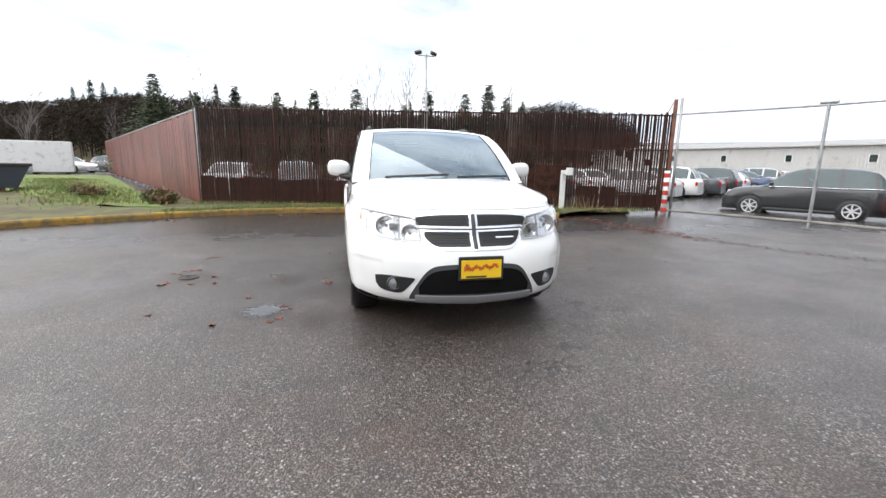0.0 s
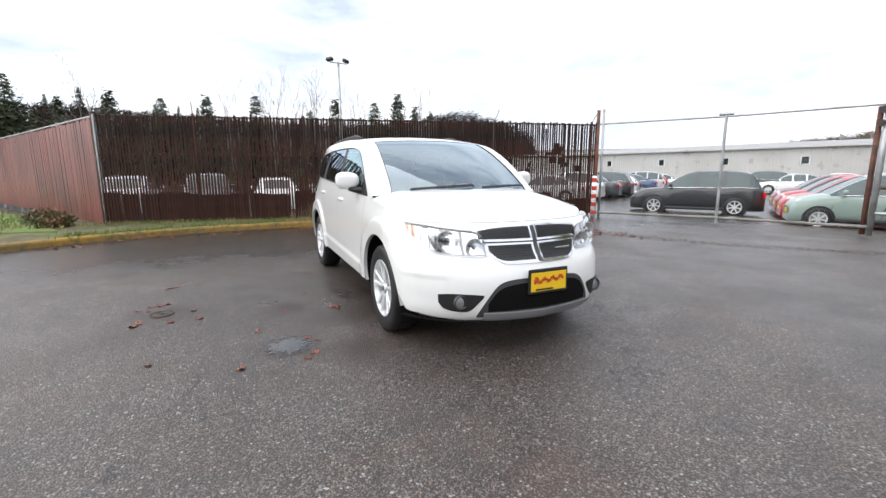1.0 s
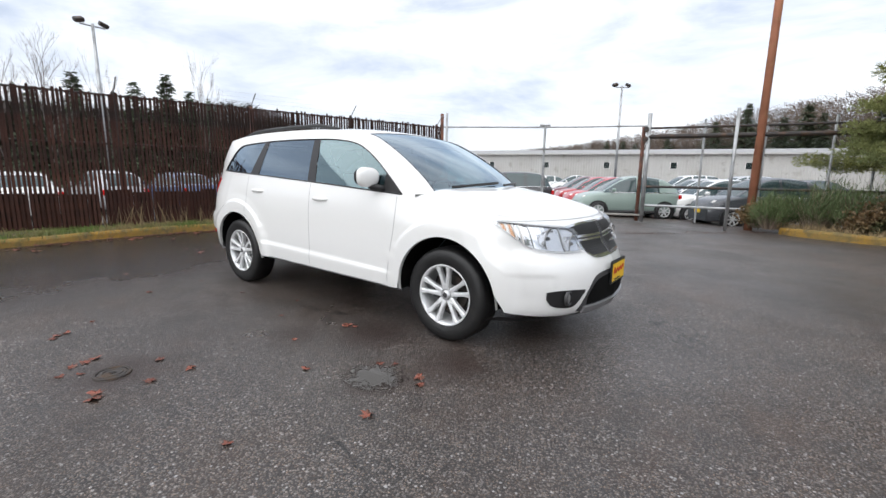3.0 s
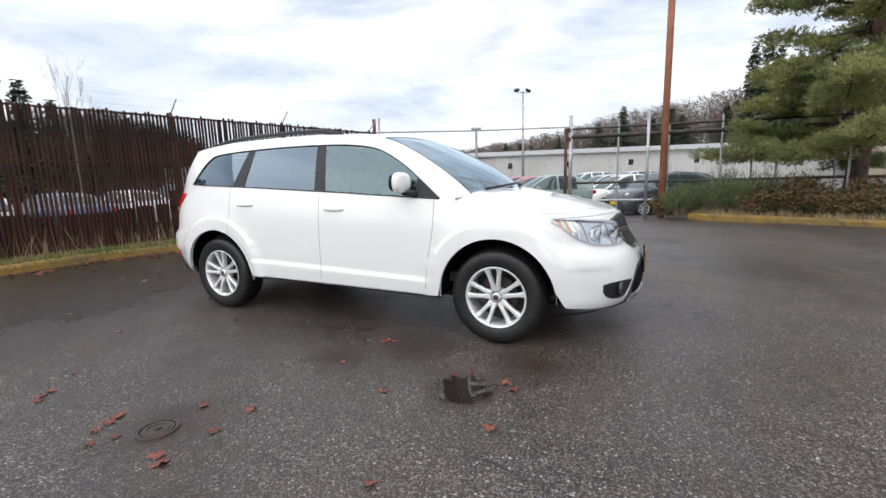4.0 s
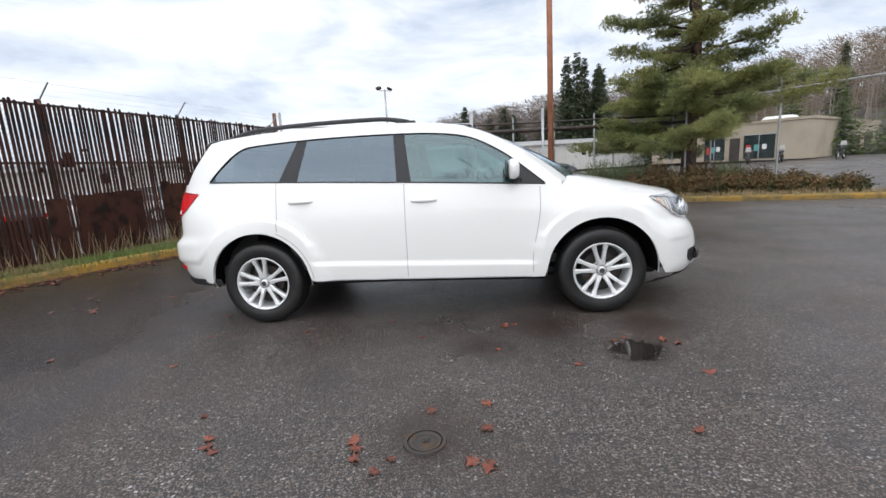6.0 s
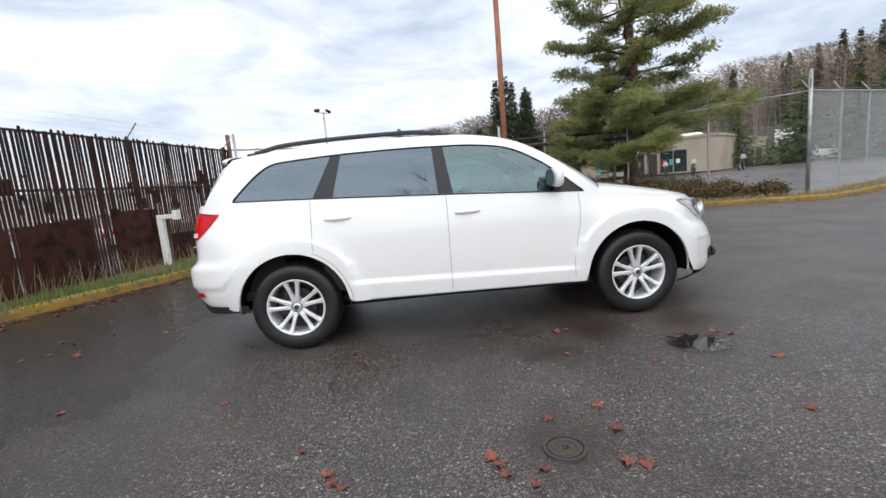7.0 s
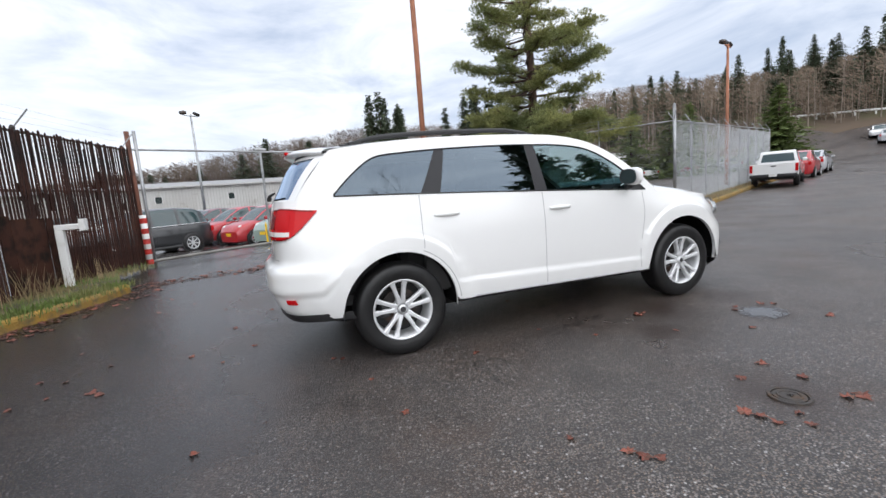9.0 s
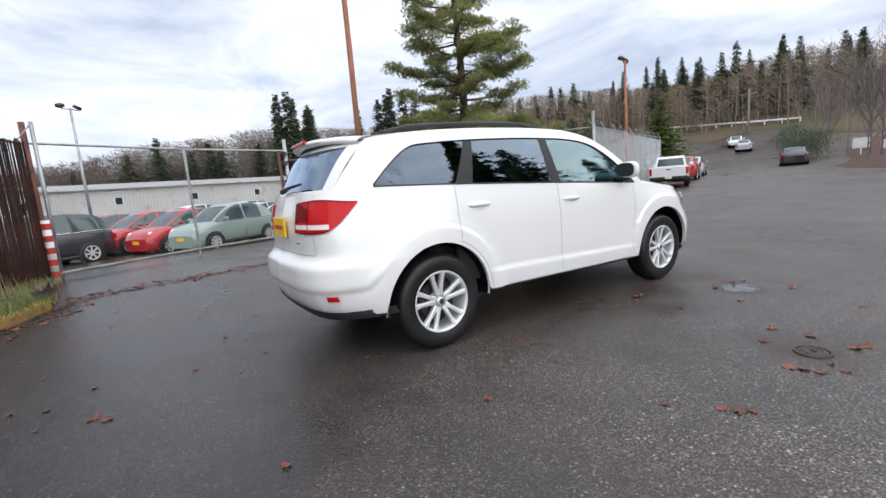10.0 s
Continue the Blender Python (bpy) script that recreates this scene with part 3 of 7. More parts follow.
def slat_fence():
    p, q = FENCE_CORNER, GATE_POST
    length = (q - p).length
    f = thing("slat_fence", "tall brown slatted chain-link fence on the verge", "fence", frame_of(p, q))
    rng = random.Random(4)
    meshes = [slat_mesh(h) for h in (2.50, 2.52, 2.53, 2.54, 2.56)]
    short = slat_mesh(2.38)
    pitch = 0.0655
    for i in range(int(length / pitch)):
        x = 0.05 + i * pitch + rng.uniform(-0.004, 0.004)
        ob = part("slat", short if rng.random() < 0.05 else rng.choice(meshes), SLAT, f, fix=False)
        ob.matrix_basis = pose(x, rng.uniform(-0.004, 0.004), 0.10 + rng.uniform(-0.01, 0.01), rng.uniform(-0.3, 0.3), rng.uniform(-0.35, 0.35), rng.uniform(-8, 8))
    for k, x in enumerate((0.0, 2.10, 4.59, 7.08, 9.57, 12.45)):
        part("post", Build().tube([(x, 0.05, -0.1), (x, 0.05, 2.66)], 0.036, 10), RUST_POST if k % 2 else DARK_STEEL, f, smooth=True)
        part("post_cap", Build().tube([(x, 0.05, 2.65), (x, 0.05, 2.69)], [0.042, 0.018], 10), DARK_STEEL, f)
        part("barb_arm", Build().tube([(x, 0.05, 2.64), (x + 0.05, -0.17, 2.92)], 0.012, 6), GALV, f)
    for z in (0.2, 1.71, 2.60):
        part("rail", Build().tube([(0, 0.035, z), (length, 0.035, z)], 0.021, 8), DARK_STEEL, f, smooth=True)
    part("chain_link", clip_wires(length, 0.1, 2.62, 0.07, 0.0018), OLD_WIRE, f, fix=False)
    # brown boards wired on along the foot, in stretches of (from, to, top)
    rng = random.Random(11)
    for a, c, top in ((0.05, 2.05, 0.84), (2.15, 4.2, 0.80), (4.3, 6.2, 0.83), (6.25, 6.80, 0.90), (6.84, 7.14, 1.16), (7.27, 8.45, 1.20), (8.86, 9.06, 1.36), (9.07, 9.92, 1.29), (10.2, 11.3, 0.74), (11.4, 12.4, 0.52)):
        x = a
        while x < c - 0.08:
            e = min(x + rng.uniform(0.26, 0.46), c)
            # boards set behind the slats stand in for the darkness seen between them
            part("board", Build().box(x, e, *((-0.026, -0.014) if 6.8 < x < 10 else (0.010, 0.022)), 0.09 + rng.uniform(0, 0.1), top + rng.uniform(-0.035, 0.02)), BACKING, f)
            x = e + rng.choice((0.002, 0.004, 0.004, 0.03))
    # torn scraps of the old screen caught in the mesh
    for _ in range(26):
        x, z = rng.uniform(5.8, 12.0), rng.uniform(1.25, 1.95)
        part("screen_scrap", Build().box(x, x + rng.uniform(0.06, 0.22), 0.014, 0.020, z, z + rng.uniform(0.05, 0.20)), BACKING, f)
    for z, o in ((2.74, -0.03), (2.82, -0.09), (2.90, -0.16)):
        part("barbed_wire", Build().tube([(0, o, z), (length, o, z)], 0.0014, 3, False), WIRE, f, fix=False)


slat_fence()


def red_fence():
    """The wing of the fence that runs off along the lawn, with close reddish slats."""
    p, q = FENCE_CORNER, Vector((-37.0, -20.0))
    length = (q - p).length
    f = thing("red_slat_fence", "long reddish-brown slatted fence beside the lawn", "fence", frame_of(p, q))
    b = Build()
    rng = random.Random(5)
    n = int(length / 0.084)
    for i in range(n):
        x = 0.05 + i * 0.084
        b.box(x, x + 0.081, -0.008, 0.008, 0.12, 2.52 + rng.uniform(-0.03, 0.03), pose(0, rng.uniform(-0.004, 0.004), 0))
    tagged(part("slats", b, SLAT_RED, f, fix=False), kind="stuff")
    for k in range(12):
        x = length * k / 11
        part("post", Build().tube([(x, -0.05, -0.1), (x, -0.05, 2.62)], 0.035, 8), GALV, f)
    part("rail", Build().tube([(0, -0.05, 2.58), (length, -0.05, 2.58)], 0.02, 6), GALV, f)


red_fence()

MID_POST, END_POST, SLIM_POST = Vector((-2.35, 9.14)), Vector((0.32, 10.1)), Vector((2.44, 9.26))


def gate():
    g = thing("rolling_gate", "open-mesh chain-link rolling gate with pipe frame", "gate")
    line = [GATE_POST, MID_POST, END_POST]
    for z, r, mat in ((2.62, 0.024, GALV), (0.13, 0.035, CONCRETE)):
        part("rail", Build().tube([(p.x, p.y, z) for p in line], r, 8), mat, g)
    for p, q in zip(line, line[1:]):
        part("chain_link", clip_wires((q - p).length, 0.13, 2.62, 0.085, 0.0006), WIRE, g, fix=False, m=frame_of(p, q))
    part("upright", Build().tube([(MID_POST.x, MID_POST.y, 0.0), (MID_POST.x, MID_POST.y, 2.66)], 0.035, 10), GALV, g)
    part("cap", Build().tube([(MID_POST.x - 0.14, MID_POST.y - 0.06, 2.68), (MID_POST.x + 0.14, MID_POST.y + 0.06, 2.68)], 0.045, 8), GALV, g)
    # post with the red and white bands
    x, y = GATE_POST
    post = thing("striped_gate_post", "steel gate post with red and white bands", "gate post")
    part("post", Build().tube([(x, y, -0.05), (x, y, 3.0)], 0.05, 12), RUST_POST, post, smooth=True)
    part("post", Build().tube([(x + 0.12, y + 0.08, -0.05), (x + 0.12, y + 0.08, 3.02)], 0.035, 12), GALV, post, smooth=True)
    part("sleeve", Build().tube([(x + 0.06, y - 0.08, 0.0), (x + 0.06, y - 0.08, 1.18)], 0.07, 12), WHITE_PAINT, post, smooth=True)
    for k in range(5):
        z = 0.08 + 0.23 * k
        part("band", Build().tube([(x + 0.06, y - 0.08, z), (x + 0.06, y - 0.08, z + 0.115)], 0.0725, 12, False), RED_PAINT, post, smooth=True)
    x, y = END_POST
    post = thing("gate_end_post", "pair of weathered steel gate posts", "gate post")
    part("post", Build().tube([(x, y, -0.05), (x, y, 2.95)], 0.055, 12), GALV, post, smooth=True)
    part("post", Build().tube([(x - 0.16, y + 0.1, -0.05), (x - 0.16, y + 0.1, 2.6)], 0.05, 12), RUST_POST, post, smooth=True)
    part("roller", Build().tube([(x - 0.05, y - 0.1, 2.52), (x - 0.05, y + 0.16, 2.52)], 0.07, 10), DARK_STEEL, post)
    part("roller", Build().tube([(x - 0.05, y - 0.1, 2.25), (x - 0.05, y + 0.16, 2.25)], 0.07, 10), DARK_STEEL, post)
    sx, sy = SLIM_POST
    post = thing("slim_post", "slender weathered steel fence post", "post")
    part("post", Build().tube([(sx, sy, -0.05), (sx, sy, 2.85)], 0.04, 10), GALV, post, smooth=True)
    # the gate's long tail behind the pine
    tail = thing("gate_tail_frame", "dark steel tail frame of the rolling gate", "gate frame")
    e = Vector((8.3, 11.4))
    for z, r, mat in ((2.32, 0.06, DARK_STEEL), (2.55, 0.03, DARK_STEEL), (0.95, 0.035, DARK_STEEL), (0.42, 0.035, GALV)):
        part("rail", Build().tube([(END_POST.x, END_POST.y, z), (e.x, e.y, z)], r, 8), mat, tail)
    for k in range(1, 7):
        p = END_POST.lerp(e, k / 6.0)
        part("upright", Build().tube([(p.x, p.y, 0.0), (p.x, p.y, 2.55 + 0.2 * (k % 2))], 0.028, 8), GALV, tail)
    part("chain_link", clip_wires((e - END_POST).length, 0.1, 2.3, 0.085, 0.0006), WIRE, tail, fix=False, m=frame_of(END_POST, e))


gate()


def mesh_fence(p, q, h, posts, label, wire=0.003, mat=None):
    length = (q - p).length
    f = thing("chain_link_fence", label, "fence", frame_of(p, q))
    rise = height(q.x, q.y) - height(p.x, p.y)
    base = height(p.x, p.y) + 0.1
    shear = Matrix.Identity(4)
    shear[2][0], shear[2][3] = rise / length, base
    part("chain_link", clip_wires(length, 0.0, h, 0.075, wire), mat or GREY_WIRE, f, fix=False, m=shear)
    part("top_rail", Build().tube([(0, 0, base + h), (length, 0, base + h + rise)], 0.021, 8), GALV, f)
    for k in range(posts + 1):
        x = length * k / posts
        z = base + rise * k / posts
        part("post", Build().tube([(x, 0, z - 0.2), (x, 0, z + h)], 0.03, 8), GALV, f)
        part("barb_arm", Build().tube([(x, 0, z + h), (x, 0.2, z + h + 0.3)], 0.014, 6), GALV, f)
    for o in (0.06, 0.13, 0.2):
        part("barbed_wire", Build().tube([(0, o, base + h + o * 1.5), (length, o, base + h + rise + o * 1.5)], 0.003, 3, False), WIRE, f, fix=False)


STREET_CORNER = Vector((10.35, 6.93))
mesh_fence(STREET_CORNER, Vector((24.5, 12.9)), 2.75, 9, "long grey chain-link fence along the street")
mesh_fence(STREET_CORNER, Vector((5.2, 11.7)), 2.75, 3, "chain-link fence running behind the pine", 0.0011, WIRE)
cp = thing("corner_post", "tall galvanised corner post of the street fence", "post")
part("post", Build().tube([(STREET_CORNER.x, STREET_CORNER.y, 0.0), (STREET_CORNER.x, STREET_CORNER.y, 3.38)], 0.05, 12), GALV, cp, smooth=True)
part("cap", Build().tube([(STREET_CORNER.x, STREET_CORNER.y, 3.36), (STREET_CORNER.x, STREET_CORNER.y, 3.42)], [0.056, 0.02], 12), GALV, cp)


def bollard():
    g = thing("keypad_stand", "white painted steel keypad stand on the verge", "stand", pose(-5.45, 4.74, 0.06))
    part("pole", Build().box(-0.055, 0.055, -0.055, 0.055, 0, 1.0, bevel=0.008), WHITE_PAINT, g)
    part("arm", Build().box(-0.055, 0.34, -0.05, 0.05, 1.0, 1.09, bevel=0.008), WHITE_PAINT, g)
    part("keypad_box", Build().box(0.28, 0.36, -0.08, 0.08, 0.97, 1.16, bevel=0.008), WHITE_PAINT, g)
    part("foot_plate", Build().box(-0.11, 0.11, -0.11, 0.11, 0, 0.012), WHITE_PAINT, g)


bollard()


# ---------------------------------------------------------------- poles and lamps
def utility_pole():
    g = thing("utility_pole", "tall straight red-brown wooden utility pole", "pole", pose(2.86, 10.5, 0))
    part("pole", Build().tube([(0, 0, -0.2), (0.02, 0, 6), (0.0, 0.02, 13.5)], [0.095, 0.088, 0.065], 16), WOODPOLE, g, smooth=True)


utility_pole()


def lamp_post(x, y, h, turn, heads=2, mat=GALV):
    z = height(x, y)
    g = thing("lamp_post", "tall steel yard lamp post with floodlights", "lamp post", pose(x, y, z, 0, 0, turn), group="yard lamp posts")
    part("pole", Build().tube([(0, 0, 0), (0, 0, h)], [0.11, 0.06], 10), mat, g, smooth=True)
    part("crossarm", Build().tube([(-0.5, 0, h - 0.1), (0.5, 0, h - 0.1)], 0.035, 8), mat, g)
    for s in (-1, 1)[:heads]:
        hd = part("floodlight", Build().box(-0.19, 0.19, -0.15, 0.15, -0.09, 0.10, pose(0.48 * s, 0.1, h + 0.08, 25, 18 * s, 0), bevel=0.03), DARK_STEEL, g)
        part("lens", Build().box(-0.16, 0.16, -0.12, 0.12, -0.10, -0.088, pose(0.48 * s, 0.1, h + 0.08, 25, 18 * s, 0)), WHITE_LENS, hd)


lamp_post(-22.6, 4.15, 8.1, 95)
lamp_post(-6.54, 31.3, 8.0, 40)
lamp_post(22.0, 13.6, 7.6, 20, mat=WOODPOLE)


# ---------------------------------------------------------------- buildings
def warehouse():
    """A long low shed of pale vertical siding behind the car park."""
    p, q = Vector((-62.0, 39.0)), Vector((32.0, 60.0))
    length = (q - p).length
    g = thing("warehouse", "long low white warehouse with small dark windows", "warehouse", frame_of(p, q) @ pose(0, 0, -0.45))
    n = int(length / 0.3)
    prof = []
    for i in range(n):
        x = length * i / n
        w = length / n
        prof += [(x, 0.0), (x + 0.55 * w, 0.0), (x + 0.62 * w, 0.04), (x + 0.93 * w, 0.04)]
    b = Build().grid(lambda u, v: (*prof[round(u * (len(prof) - 1))], 4.1 * v), len(prof) - 1, 1)
    part("wall", b, SIDING, g)
    part("wall", Build().box(0, length, 0.05, 18, 0, 4.0), SIDING, g)
    part("roof", Build().add([(0, -0.3, 4.1), (length, -0.3, 4.1), (length, 9, 5.0), (0, 9, 5.0), (0, -0.3, 4.0), (length, -0.3, 4.0), (length, 18, 4.0), (0, 18, 4.0)], [(0, 1, 2, 3), (4, 5, 1, 0), (3, 2, 6, 7), (5, 6, 2, 1), (4, 0, 3, 7)]), ROOFING, g)
    part("gutter", Build().box(0, length, -0.38, -0.26, 3.98, 4.14), SIDING, g)
    k = 8.0
    while k < length - 4:
        w = part("window", Build().box(k, k + 0.6, -0.03, 0.02, 2.45, 3.1), DARK_GLASS, g)
        for a, c in ((k - 0.06, k), (k + 0.6, k + 0.66)):
            part("frame", Build().box(a, c, -0.05, 0.02, 2.39, 3.16), WHITE_PAINT, w)
        k += 7.0


warehouse()


def workshop():
    """A tan flat-roofed workshop across the street yard: shop front to one side, long blank flank to the other."""
    g = thing("workshop", "tan flat-roofed single-storey workshop with dark shop windows", "workshop", pose(27.0, 33.6, 0.4, 0, 0, -48))
    part("wall", Build().box(-13.0, 0, 0, 25, 0, 3.1), STUCCO, g)
    part("parapet", Build().box(-13.1, 0.1, -0.1, 25.1, 3.1, 3.3), STUCCO, g)
    part("roof_vent", Build().box(-4.6, -2.2, 3.0, 5.0, 3.3, 3.75, bevel=0.2), WHITE_PAINT, g)
    part("sign_board", Build().box(-11.2, -9.9, -0.09, -0.02, 2.05, 2.55, bevel=0.01), WHITE_PAINT, g, "white sign board")
    part("banner", Build().box(-11.3, -10.5, -0.05, -0.02, 0.6, 1.9), BOARD_TEAL, g, "teal banner")
    for x0, x1 in ((-8.0, -6.3), (-4.8, -2.5)):
        w = part("window", Build().box(x0, x1, -0.04, 0.02, 0.15, 2.15), DARK_GLASS, g)
        part("frame", Build().box(x0 - 0.06, x1 + 0.06, -0.07, 0.0, 2.15, 2.23), GALV, w)
        part("mullion", Build().box((x0 + x1) / 2 - 0.03, (x0 + x1) / 2 + 0.03, -0.06, 0.0, 0.15, 2.15), GALV, w)
        for k, mt in enumerate((RED_PAINT, BOARD_TEAL, WHITE_PAINT)):
            a = x0 + 0.2 + k * (x1 - x0 - 0.5) / 3
            # coloured boards stand in for blurred colours and reflections in the panes
            part("colour_board", Build().box(a, a + 0.32, -0.052, -0.044, 0.7 + 0.12 * k, 1.35), mt, w)
    part("door", Build().box(-5.9, -5.1, -0.04, 0.02, 0, 2.0), DARK_STEEL, g)
    part("side_window", Build().box(-0.02, 0.04, 9.5, 11.2, 0.4, 2.3), DARK_GLASS, g)
    # dark plate on the wall imitates a shaded doorway at the far end
    part("shaded_opening", Build().box(-0.02, 0.04, 18.0, 21.5, 0, 2.1), DARK_STEEL, g)


workshop()


def cargo_box(x, y, turn, length, label):
    """A plain ribbed cargo box on low skids."""
    g = thing("cargo_container", label, "container", pose(x, y, height(x, y), 0, 0, turn))
    part("box", Build().box(-length / 2, length / 2, -1.2, 1.2, 0.15, 2.45, bevel=0.03), WHITE_PAINT, g)
    n = int(length / 0.4)
    for k in range(n):
        a = -length / 2 + 0.2 + k * 0.4
        for sd in (-1, 1):
            part("rib", Build().box(a - 0.06, a + 0.06, min(sd * 1.2, sd * 1.225), max(sd * 1.2, sd * 1.225), 0.25, 2.35), WHITE_PAINT, g)
    for a in (-length / 2 + 0.4, length / 2 - 0.4):
        part("skid", Build().box(a - 0.15, a + 0.15, -1.1, 1.1, 0, 0.15), DARK_STEEL, g)


cargo_box(48.5, 50.0, 40, 5.0, "pale ribbed cargo container beside the tan workshop")
cargo_box(-34.5, -24.5, 115, 6.0, "white ribbed cargo container past the lawn")


# ---------------------------------------------------------------- trees
def conifer_mesh(rng, h, r, mat, layers, dens=1.0, low=0.08):
    """Drooping boughs in whorls that taper to a point, each a ragged fan of small sprays."""
    trunk = Build().tube([(0, 0, 0), (0, 0, h * 0.6), (0, 0, h)], [0.016 * h, 0.009 * h, 0.01], 6).mesh("trunk", BARK, True)
    b = Build()
    for k in range(layers):
        f = (k + rng.uniform(-0.3, 0.3)) / layers
        z = h * (low + (0.99 - low) * max(0.0, f))
        reach = r * (1 - f) ** 0.95 * rng.uniform(0.7, 1.2) + 0.02 * h
        n = max(5, int((13 - 6 * f) * dens))
        for i in range(n):
            a = math.tau * (i + rng.random()) / n
            ln = reach * rng.uniform(0.45, 1.15)
            lift = rng.uniform(-0.9, 0.9) * h / layers
            steps = max(2, int(ln / (0.04 * h)))
            for s in range(steps):
                q = (s + 0.7) / steps
                c = Vector((math.cos(a) * ln * q, math.sin(a) * ln * q, z + lift - 0.30 * ln * q * q + 0.06 * ln * q))
                w = 0.058 * h * (1.1 - 0.55 * q) * rng.uniform(0.6, 1.25) * (1 - 0.45 * f)
                for _ in range(3):
                    d1 = Vector((math.cos(a + rng.uniform(-1.2, 1.2)), math.sin(a + rng.uniform(-1.2, 1.2)), rng.uniform(-0.8, 0.5))) * w
                    d2 = Vector((-d1.y, d1.x, rng.uniform(-0.6, 0.4) * w)) * rng.uniform(0.3, 0.6)
                    b.add([c - d2, c + d1 * 0.5 - d2 * 0.3, c + d1, c + d2], [(0, 1, 2, 3)])
    return trunk, b.mesh("crown", mat)


rng_t = random.Random(21)
FIRS = [conifer_mesh(rng_t, 20.0, rr, FIR, 34, 1.45) for rr in (5.6, 4.6, 7.6)] + [conifer_mesh(rng_t, 20.0, 7.0, FIR_LIGHT, 32, 1.3, 0.02)]


def fir(x, y, h, kind=0, dz=0.0, label="dark green fir on the wooded slope", wide=1.0):
    s = h / 20.0
    g = thing("conifer", label, "tree", Matrix.Translation((x, y, height(x, y) - 0.2 + dz)) @ Matrix.Rotation(x * 7 + y, 4, "Z") @ Matrix.Diagonal((s * wide, s * wide, s, 1)), group="firs on the slope")
    part("trunk", FIRS[kind][0], None, g)
    part("crown", FIRS[kind][1], None, g)
    return g


def bare_mesh(rng, h, spread, levels=4, thick=1.0):
    """A leafless tree of forking tapered limbs."""
    b = Build()

    def limb(p, d, ln, r, lev):
        q = p + d * ln
        b.tube([p, q], [r, r * 0.6], 4 if lev < 2 else 3, False)
        if lev >= levels:
            return
        n = 3 if lev else 9
        for i in range(n):
            t = rng.uniform(0.35, 1.0) if lev else rng.uniform(0.3, 1.0)
            a = rng.uniform(0, math.tau)
            side = Vector((math.cos(a), math.sin(a), 0))
            nd = (d * rng.uniform(0.7, 1.1) + side * spread * rng.uniform(0.5, 1.1) + Vector((0, 0, 0.22))).normalized()
            limb(p + d * ln * t, nd, ln * rng.uniform(0.40, 0.66), r * 0.55, lev + 1)

    limb(Vector((0, 0, 0)), Vector((0, 0, 1)), h * 0.55, 0.0055 * h * thick, 0)
    return b


BARE = [bare_mesh(rng_t, 14.0, s, 5, tk).mesh("limbs", mt) for s, mt, tk in ((0.55, GREY_TWIG, 0.9), (0.4, GREY_TWIG, 0.7), (0.75, GREY_TWIG, 1.2), (0.35, GREY_TWIG, 0.7), (0.8, GREY_TWIG, 1.25), (0.65, GREY_TWIG, 1.15))]


def bare_tree(x, y, h, kind, label="leafless pale-barked tree behind the fence", dz=0.0):
    s = h / 14.0
    g = thing("bare_tree", label, "tree", Matrix.Translation((x, y, height(x, y) - 0.1 + dz)) @ Matrix.Rotation(x * 3 + y * 5, 4, "Z") @ Matrix.Scale(s, 4), group="leafless trees")
    part("branchwork", BARE[kind], None, g)


def bearing(deg, d):
    """A plan point d metres from the middle of the yard."""
    return math.cos(radians(deg)) * d, math.sin(radians(deg)) * d


# height of the far treetops, 90 m out, by bearing
TREELINE = [(-30, 10.0), (0, 13.0), (12, 16.5), (18, 17.0), (24, 15.8), (30, 15.0), (38, 16.5), (52, 16.5), (58, 15.5), (64, 13.5), (73, 14.0), (80, 14.0), (86, 12.8), (91, 11.8), (97, 9.8), (105, 7.8), (113, 6.2), (122, 5.0), (138, 4.4), (142.2, 4.6), (143.8, 8.4), (146, 10.6), (149, 11.6), (152.5, 13.2), (156, 12.0), (162, 10.6), (175, 10.4), (190, 11.2), (203, 11.4), (208, 10.0), (214, 8.6), (230, 8.0)]


def woods(label, mat, seed, count, deg0, deg1, near, far, slim, twigs=130, fine=1.0):
    """Leafless woods on a slope: pale thin stems in a haze of fine twigs."""
    rng = random.Random(seed)
    b, stems = Build(), Build()
    for _ in range(count):
        deg, d = rng.uniform(deg0, deg1), rng.uniform(near, far)
        x, y = bearing(deg, d)
        z = height(x, y)
        h = max(2.0, (1.25 + (spline(TREELINE, deg) - 1.25) * d / 90) * (1.08 - 0.5 * rng.random() ** 2.2) - z)
        lean = Vector((rng.uniform(-0.07, 0.07), rng.uniform(-0.07, 0.07), 1))
        p = Vector((x, y, z - 0.3))
        stems.tube([p, p + lean * h * 0.9], [rng.uniform(0.05, 0.11), 0.015], 3, False)
        wide = h * slim * rng.uniform(0.7, 1.3)
        for i in range(twigs):
            t = rng.uniform(0.10, 1.0) ** 0.75
            a = rng.uniform(0, math.tau)
            out = wide * rng.random() ** 0.6 * (1.15 - 0.75 * t)
            m = p + lean * h * t * 0.95 + Vector((math.cos(a) * out, math.sin(a) * out, out * 0.3))
            way = Vector((math.cos(a) * 0.7 + rng.uniform(-0.7, 0.7), math.sin(a) * 0.7 + rng.uniform(-0.7, 0.7), rng.uniform(-0.1, 1.0))) * rng.uniform(0.35, 1.0)
            s = rng.uniform(0.016, 0.045) * fine
            b.add([m, m + way, m + Vector((s, -s, s))], [(0, 1, 2)])
    solid("bare_woods", b, mat, label, "woods", "stuff", fix=False)
    solid("bare_stems", stems, ALDER if mat is TWIG else mat, "pale thin stems of the leafless woods" if mat is TWIG else "thin stems of the leafless scrub", "stems", "stuff", fix=False)


